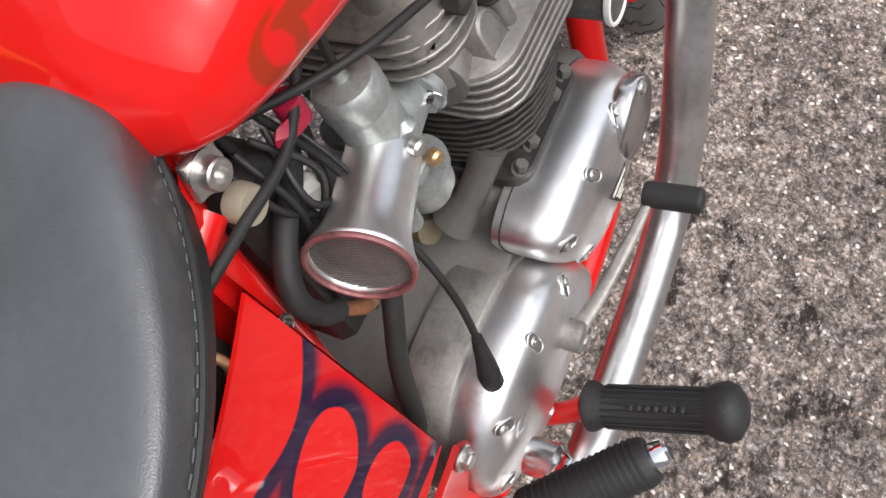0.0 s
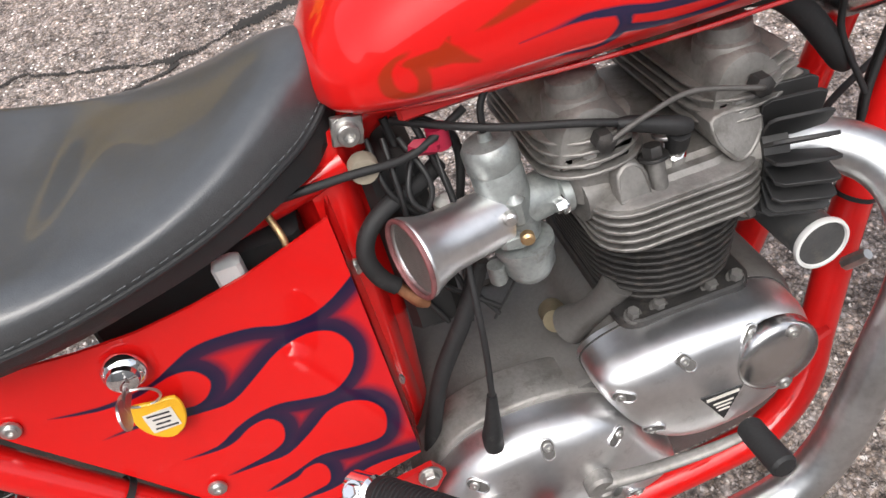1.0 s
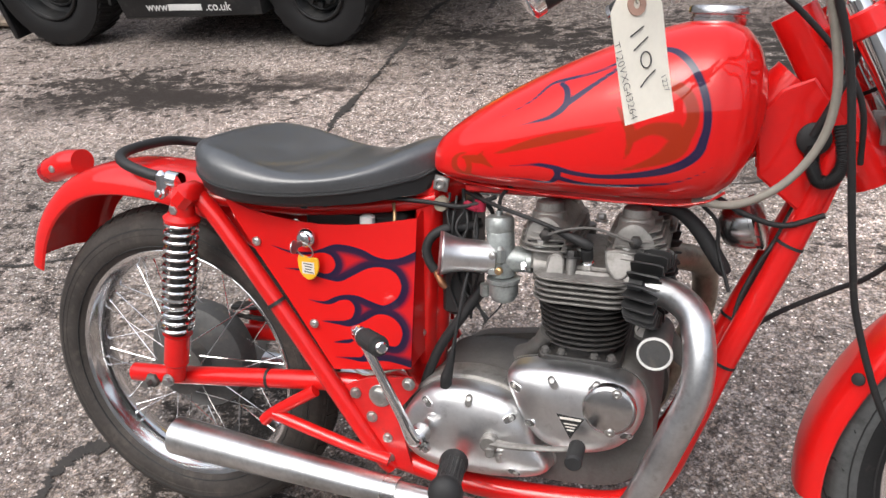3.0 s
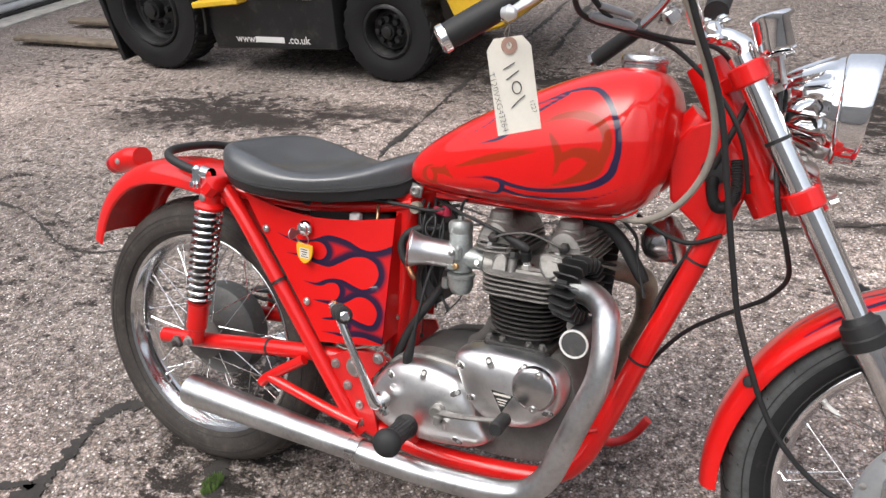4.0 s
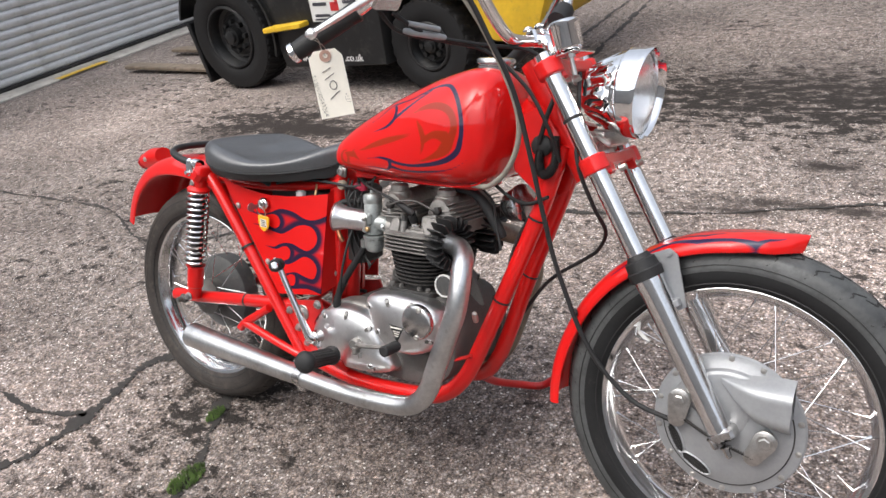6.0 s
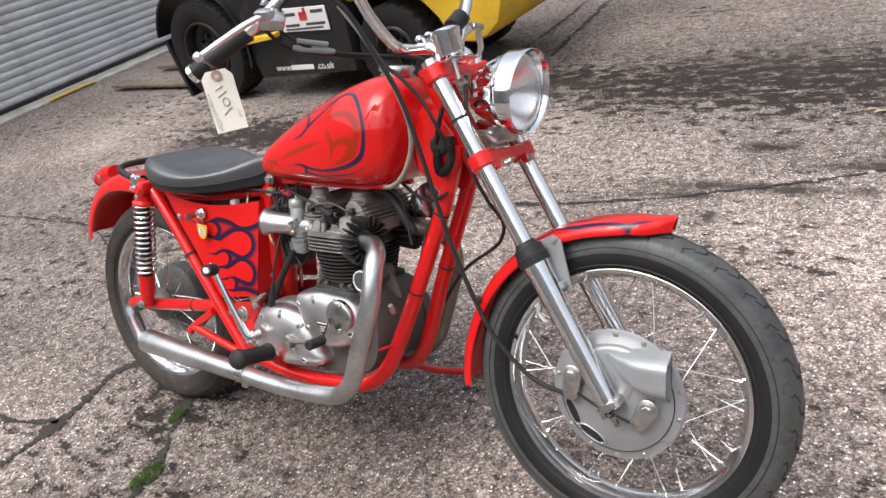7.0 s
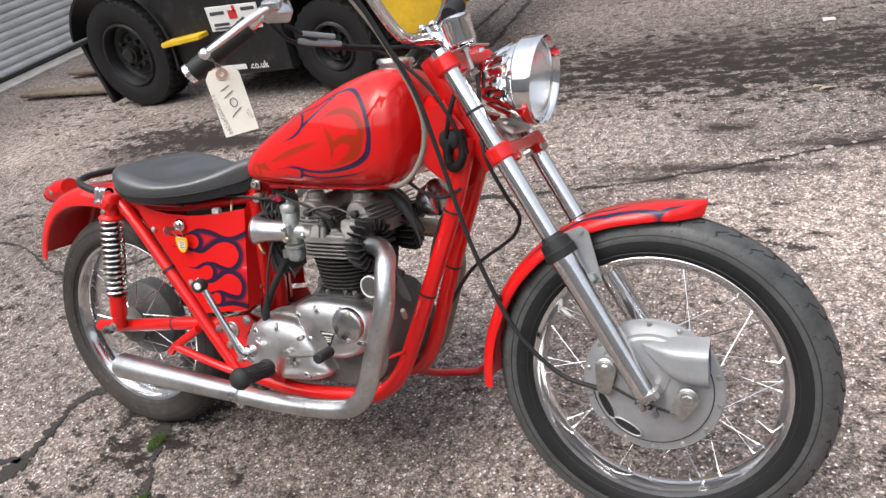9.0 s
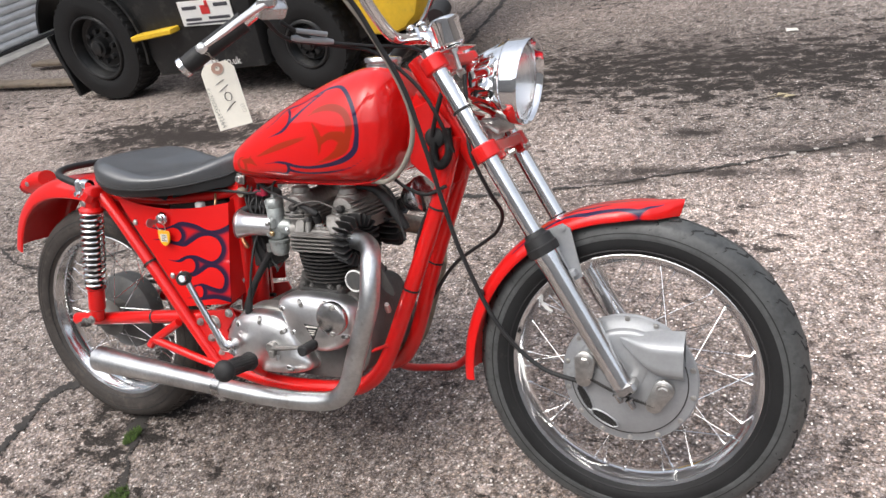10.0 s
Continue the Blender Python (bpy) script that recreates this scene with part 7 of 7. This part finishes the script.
part("pushrod_tunnel", Geo().tube([(0.690, -0.045, 0.452), (0.705, -0.058, 0.470), (0.722, -0.068, 0.492), (0.735, -0.075, 0.512)], [0.020, 0.014, 0.013, 0.016], 20, 4), alloy_dull, engine)
part("oil_union", Geo().tube([(0.688, 0.010, 0.425), (0.688, -0.008, 0.433), (0.682, -0.022, 0.440)], [0.014, 0.014, 0.012], 16, 1), mat("dull_brass", (0.20, 0.17, 0.11), 0.55, 0.6, 0.2), engine)
cable("wire", [(0.40, -0.10, 0.412), (0.43, -0.108, 0.405), (0.47, -0.106, 0.416), (0.50, -0.10, 0.425)], 0.0016, hose_beige)
cable("wire", [(0.41, -0.10, 0.416), (0.45, -0.106, 0.410), (0.49, -0.102, 0.422)], 0.0016, hose_beige)
part("relay", Geo().box((0.432, -0.078, 0.660), (0.022, 0.018, 0.034), None, 0.003), white_plastic, bike)
part("fuse_box", Geo().box((0.300, -0.060, 0.684), (0.05, 0.04, 0.018), None, 0.003), plastic, bike)
part("brake_switch", Geo().lathe([(0.007, 0), (0.007, 0.02), (0.005, 0.03), (0, 0.03)], (0.955, -0.09, 0.445), (0.2, -0.5, 0.6), 8), bolt_metal, bike)
part("chain_guard", Geo().box((0.20, 0.075, 0.43), (0.30, 0.03, 0.01), Matrix.Rotation(radians(-6), 3, "Y"), 0.003), plastic, bike)
for z0, sl in ((0.40, -0.004), (0.255, 0.05)):
    run = Geo()
    for i in range(34):
        x = 0.02 + i * 0.0148
        run.box((x, 0.062, z0 + sl * (x - 0.02) / 0.5), (0.0152, 0.012 if i % 2 else 0.008, 0.008), None, 0.001)
    part("drive_chain", run, iron_black, bike, "oily drive chain")

# ---- key fob and paper tag ----
fob = thing("key_fob", "yellow plastic key fob with handwritten label hanging from the lock", "key fob", BIKE)
fo = round_outline([(0.338, 0.613), (0.355, 0.611), (0.372, 0.609), (0.373, 0.592), (0.366, 0.578), (0.354, 0.572), (0.342, 0.580), (0.336, 0.595)], 3)
part("fob_body", Geo().stack([(x - 0.008, z) for x, z in fo], [(0.001, 0.1245), (0, 0.1255), (0, 0.1275), (0.001, 0.1285)], xz(0.0)), yellow_fob, fob)
part("fob_label", Geo().box((0.347, -0.1290, 0.593), (0.022, 0.0008, 0.020), None, 0.0002), white_label, fob)
for k in range(4):
    part("writing_line", Geo().box((0.347 + 0.001 * (k % 2), -0.1296, 0.600 - k * 0.0046), (0.017 - 0.003 * (k % 3), 0.0005, 0.0016), Matrix.Rotation(radians(5), 3, "Y"), 0.0001), ink, fob)
part("key_ring", Geo().tube([(0.345 + 0.014 * math.cos(a), -0.133 - 0.006 * math.sin(a), 0.624 + 0.014 * math.sin(a)) for a in np.linspace(0, 2 * math.pi, 28, endpoint=False)], 0.0011, 8, 1, True), bolt_metal, fob)

tag = thing("paper_tag", "manila paper lot tag with handwritten numbers, tied to the lever", "tag", BIKE)
TAG_TOP, TAG_DOWN, TAG_SIDE = Vector((0.873, -0.449, 0.997)), Vector((0.021, 0.0095, -0.112)), Vector((0.040, 0.041, 0.010))


def tag_pt(u, v, h=0.0):
    n = TAG_SIDE.cross(TAG_DOWN).normalized()
    return TAG_TOP + TAG_SIDE.normalized() * u + TAG_DOWN.normalized() * v + n * (h + 0.004 * math.sin(v * 22) * 0.25)


g = Geo()
nr = 26
for h in (0.0, 0.0005):
    rows = []
    for v in np.linspace(-0.010, 0.102, nr):
        w = np.interp(v, [-0.010, 0.002], [0.018, 0.0285])
        rows.append([tag_pt(u * w, v, h) for u in np.linspace(-1, 1, 8)])
    g.grid(rows)
part("tag_card", g, paper, tag)
part("eyelet", Geo().lathe([(0.004, 0.0), (0.010, 0.0), (0.010, 0.0014), (0.004, 0.0014)], tag_pt(0, 0, 0.0), TAG_DOWN.cross(TAG_SIDE), 24, True).lathe([(0.004, 0.0), (0.010, 0.0), (0.010, 0.0014), (0.004, 0.0014)], tag_pt(0, 0, -0.0005), TAG_SIDE.cross(TAG_DOWN), 24, True), mat("eyelet_fibre", (0.42, 0.26, 0.20), 0.7, 0, 0.15), tag)


def writing(text, size, at, turn, parent, material, name, thin=0.024):
    """Lettering laid on a plane, as a mesh."""
    cu = bpy.data.curves.new(name, "FONT")
    cu.body, cu.size, cu.extrude = text, size, 0.0001
    cu.offset = -thin * size
    cu.align_x, cu.align_y = "CENTER", "CENTER"
    tmp = new(name, cu)
    me = bpy.data.meshes.new_from_object(tmp)
    bpy.data.objects.remove(tmp)
    me.materials.clear()
    me.materials.append(material)
    ob = new(name, me)
    ob.parent, ob.matrix_local = parent, at @ turn
    return ob


TAG_X, TAG_Y = TAG_SIDE.normalized(), -TAG_DOWN.normalized()
TAG_Z = TAG_X.cross(TAG_Y).normalized()
TAG_T = Matrix((TAG_X, TAG_Z.cross(TAG_X), TAG_Z)).transposed().to_4x4()


def tag_at(u, v, lift=0.0012):
    return Matrix.Translation(tag_pt(u, v) + TAG_Z * lift)


# the pencilled lot number 1101, digit by digit
STROKES = (((-0.0110, 0.0262), (-0.0050, 0.0238), (0.0045, 0.0200)), ((-0.0088, 0.0385), (-0.0030, 0.0355), (0.0080, 0.0300)), ((0.0120, 0.0600), (0.0025, 0.0650), (-0.0066, 0.0720)))
for line in STROKES:
    part("pencil_digit", Geo().tube([tag_pt(u, v) + TAG_Z * 0.0009 for u, v in line], 0.0006, 6, 3), ink, tag)
ring = [tag_pt(0.0030 + 0.0058 * math.cos(a), 0.0492 + 0.0072 * math.sin(a)) + TAG_Z * 0.0009 for a in np.linspace(0, 2 * math.pi, 24, endpoint=False)]
part("pencil_digit", Geo().tube(ring, 0.0006, 6, 1, True), ink, tag)
writing("T120VXG43264", 0.0108, tag_at(-0.023, 0.063), TAG_T @ Matrix.Rotation(radians(-82), 4, "Z"), tag, ink, "frame_number")
writing("1227", 0.0085, tag_at(0.021, 0.074), TAG_T @ Matrix.Rotation(radians(-80), 4, "Z"), tag, ink, "pencil_number")
part("tag_string", Geo().tube([tag_pt(0, 0, 0.002), tag_pt(0.003, -0.012, 0.004), Vector((0.880, -0.470, 1.018)), Vector((0.876, -0.484, 1.024))], 0.0008, 6, 4).tube([tag_pt(0, 0, -0.002), tag_pt(-0.004, -0.014, 0.0), Vector((0.882, -0.474, 1.022)), Vector((0.878, -0.484, 1.026))], 0.0008, 6, 4), hose_beige, tag)

# ---- forklift truck across the yard ----
fl = thing("forklift_truck", "black and yellow forklift truck parked by the shutter", "forklift", Matrix())
NEAR = 2.60


def truck_wheel(x, y, r, w, lugs, hubr):
    g = Geo().lathe([(hubr, -w * 0.40), (hubr + 0.02, -w * 0.47), (r * 0.80, -w * 0.5), (r * 0.95, -w * 0.46), (r * 0.985, -w * 0.36), (r * 0.985, w * 0.36), (r * 0.95, w * 0.46), (r * 0.8, w * 0.5), (hubr, w * 0.42)], (x, y, r), (0, 1, 0), 56, True)
    wh = part("truck_wheel", g, tyre_rubber, fl, "black rubber industrial tyre")
    tg = Geo()
    for i in range(lugs):
        a = i * 2 * math.pi / lugs
        for sd in (-1, 1):
            c = Matrix.Translation((x, y, r)) @ Matrix.Rotation(a + (0.5 * math.pi / lugs if sd > 0 else 0), 4, "Y")
            tg.merge(Geo().box((0, sd * w * 0.225, r * 0.968), (2 * math.pi * r / lugs * 0.62, w * 0.43, r * (0.065 if lugs < 40 else 0.045)), Matrix.Rotation(radians(18 * sd), 3, "Z"), 0.006), c)
    part("tyre_lug", tg, tyre_rubber, wh)
    d = Geo().lathe([(hubr * 0.9, w * 0.30), (hubr + 0.004, w * 0.25), (hubr + 0.004, -w * 0.44), (hubr, -w * 0.46), (hubr - 0.012, -w * 0.40), (hubr - 0.026, -w * 0.14), (hubr * 0.74, -w * 0.08), (hubr * 0.64, -w * 0.16), (hubr * 0.30, -w * 0.20), (hubr * 0.28, -w * 0.38), (0, -w * 0.39)], (x, y, r), (0, 1, 0), 48)
    d.tube([(x + (hubr - 0.010) * math.cos(a), y - w * 0.45, r + (hubr - 0.010) * math.sin(a)) for a in np.linspace(0, 2 * math.pi, 48, endpoint=False)], 0.010, 8, 1, True)
    d.tube([(x + hubr * 0.70 * math.cos(a), y - w * 0.13, r + hubr * 0.70 * math.sin(a)) for a in np.linspace(0, 2 * math.pi, 48, endpoint=False)], 0.009, 8, 1, True)
    d.lathe([(hubr * 0.20, -w * 0.36), (hubr * 0.20, -w * 0.46), (hubr * 0.14, -w * 0.48), (0, -w * 0.48)], (x, y, r), (0, 1, 0), 24)
    for k in range(8):
        a = k * math.pi / 4
        d.merge(bolt((x + hubr * 0.47 * math.cos(a), y - w * 0.18, r + hubr * 0.47 * math.sin(a)), (0, -1, 0), 0.019, 0.035, False))
    part("wheel_disc", d, black_paint, wh, "black steel wheel disc")


truck_wheel(-2.77, NEAR + 0.12, 0.385, 0.27, 44, 0.225)
truck_wheel(-1.05, NEAR + 0.14, 0.290, 0.20, 26, 0.15)
truck_wheel(-2.77, NEAR + 1.15, 0.385, 0.27, 44, 0.225)
truck_wheel(-1.05, NEAR + 1.10, 0.290, 0.20, 26, 0.15)
body_o = [(-2.26, 0.165), (-1.36, 0.190), (-1.34, 0.62), (-1.34, 1.15), (-2.45, 1.15), (-2.42, 0.95), (-2.36, 0.55)]
part("chassis", Geo().stack(body_o, [(0.01, -1.26), (0, -1.25), (0, -0.01), (0.01, 0.0)], lambda x, z, h: (x, NEAR - h, z)), black_paint, fl, "black painted chassis side")
fr = []
for a in np.linspace(radians(165), radians(-18), 22):
    fr.append([(-2.77 + 0.47 * math.cos(a), NEAR + y, 0.405 + 0.47 * math.sin(a)) for y in (-0.03, 0.30)])
g = Geo().grid(fr)
g.grid([[(-2.77 + (x + 2.77) * 1.04, y, 0.405 + (z - 0.405) * 1.04) for x, y, z in r] for r in fr][::-1])
g.grid([[r[0] for r in fr], [(-2.77 + (r[0][0] + 2.77) * 1.04, r[0][1], 0.405 + (r[0][2] - 0.405) * 1.04) for r in fr]])
part("wheel_arch", g, black_paint, fl)
cw = [(-1.34, 0.66), (-1.30, 0.62), (-1.18, 0.66), (-1.05, 0.67), (-0.88, 0.64), (-0.74, 0.57), (-0.65, 0.47), (-0.60, 0.36), (-0.56, 0.325), (-0.44, 0.315), (-0.33, 0.345), (-0.24, 0.42), (-0.19, 0.55), (-0.18, 0.80), (-1.34, 0.80)]
part("counterweight", Geo().stack(cw, [(0.05, -1.26), (0, -1.20), (0, -0.04), (0.015, -0.012), (0.05, 0.0)], lambda x, z, h: (x, NEAR - h, z)), yellow_paint, fl, "yellow cast counterweight")
# unseen black block, added so the seat reflects less yellow
part("reflection_block", Geo().box((-0.80, NEAR + 0.62, 1.05), (1.06, 1.20, 0.48), None, 0.05), black_paint, fl, "unseen black block added above the counterweight to cut yellow reflections")
part("axle_box", Geo().box((-1.05, NEAR + 0.65, 0.34), (0.5, 0.85, 0.28), None, 0.03), black_paint, fl)
part("step_plate", Geo().box((-2.13, NEAR - 0.05, 0.462), (0.36, 0.10, 0.035), Matrix.Rotation(radians(-5), 3, "Y"), 0.006), yellow_paint, fl, "yellow step edge")
sign = part("sign_board", Geo().box((-1.69, NEAR - 0.010, 0.555), (0.42, 0.008, 0.155), Matrix.Rotation(radians(1), 3, "Y"), 0.002), white_plastic, fl, "white sign plate with dark lettering bars and a red mark")
red_mark = mat("red_mark", (0.55, 0.03, 0.03), 0.5, 0, 0.1)
sign_ink = mat("dark_print", (0.05, 0.05, 0.06), 0.6, 0, 0.1)
part("sign_mark", Geo().box((-1.685, NEAR - 0.0155, 0.575), (0.07, 0.003, 0.055), None, 0.012).box((-1.665, NEAR - 0.0155, 0.61), (0.025, 0.003, 0.04), None, 0.008), red_mark, sign)
for x, z, w, h in ((-1.81, 0.592, 0.12, 0.022), (-1.555, 0.600, 0.11, 0.022), (-1.80, 0.520, 0.13, 0.018), (-1.59, 0.522, 0.17, 0.018), (-1.70, 0.495, 0.34, 0.012)):
    part("print_bar", Geo().box((x, NEAR - 0.0152, z), (w, 0.0025, h), None, 0.001), sign_ink, sign)
FACE = Matrix.Rotation(radians(90), 4, "X")
for text, x in (("www.", -2.015), (".co.uk", -1.625)):
    writing(text, 0.066, Matrix.Translation((x, NEAR - 0.004, 0.236 + (x + 1.8) * 0.004)), FACE, fl, white_plastic, "web_address", -0.012)
part("print_bar", Geo().box((-1.838, NEAR - 0.0035, 0.234), (0.215, 0.003, 0.034), None, 0.001), white_plastic, fl)
for y in (NEAR + 0.36, NEAR + 0.90):
    fk = Geo().box((-3.22, y, 0.17), (0.05, 0.13, 0.30), None, 0.006).box((-3.95, y, 0.045), (1.46, 0.12, 0.035), Matrix.Rotation(radians(0.8), 3, "Y"), 0.008)
    part("fork_arm", fk, fork_rust, fl, "worn rusty steel fork lying near the ground")
part("mast_plate", Geo().box((-3.17, NEAR + 0.10, 0.27), (0.035, 0.20, 0.46), Matrix.Rotation(radians(-9), 3, "Y"), 0.006), black_paint, fl, "dark steel guard plate before the wheel")

# ---- leaf and scraps on the yard ----
lf = Geo()
rr = random.Random(5)
for k in range(4):
    a = k * 1.3
    lf.add([(1.636 + 0.035 * math.cos(a) - 0.02, 2.29 + 0.03 * math.sin(a), 0.004), (1.66 + 0.05 * math.cos(a), 2.30 + 0.02 * math.sin(a), 0.012), (1.65 + 0.03 * math.cos(a + 1), 2.33 + 0.02 * math.sin(a), 0.006)], [(0, 1, 2)])
tagged(part("dry_leaf", lf, leaf_mat), "crumpled pale dry leaf lying on the concrete", "leaf")
# loose stones in the crack and a scrap of paper
for k, (x, y) in enumerate(((1.72, 1.72), (1.80, 1.76), (1.90, 1.80), (1.63, 1.66), (1.98, 1.84), (1.86, 1.71), (1.55, 1.63))):
    w = random.Random(70 + k)
    r0 = w.uniform(0.006, 0.011)
    rows = []
    for h in np.linspace(-0.35, 1.0, 6):
        rad = math.sqrt(max(0.02, 1 - h * h))
        rows.append([(x + r0 * rad * 1.4 * math.cos(a) * (1 + 0.2 * noise.noise(Vector((a * 2, h * 2, k)))), y + r0 * rad * math.sin(a), r0 * 0.8 * h + r0 * 0.25) for a in np.linspace(0, 2 * math.pi, 9, endpoint=False)])
    tagged(part("stone", Geo().rings(rows), mat("pale_stone", (0.40, 0.37, 0.34), 0.8, 0, 0.2, 60) if k == 0 else bpy.data.materials["pale_stone"]), "small pale loose stone lying in the crack", "stone", "stones in the crack")
tagged(part("paper_scrap", Geo().grid([[(1.62 + 0.03 * u - 0.004 * v, 3.24 + 0.025 * v, 0.004 + 0.004 * abs(math.sin(u * 2 + v))) for u in range(3)] for v in range(3)]).grid([[(1.62 + 0.03 * u - 0.004 * v, 3.24 + 0.025 * v, 0.003 + 0.004 * abs(math.sin(u * 2 + v))) for u in range(3)] for v in range(2, -1, -1)]), white_label), "small crumpled white paper scrap on the concrete", "litter")
yb = Geo().box((0.30, -0.30, 0.024), (0.10, 0.55, 0.004), None, 0.001).moved(SH)
tagged(part("yellow_line", yb, yellow_paint), "worn yellow paint mark at the shutter's foot", "paint mark", kind="structure")
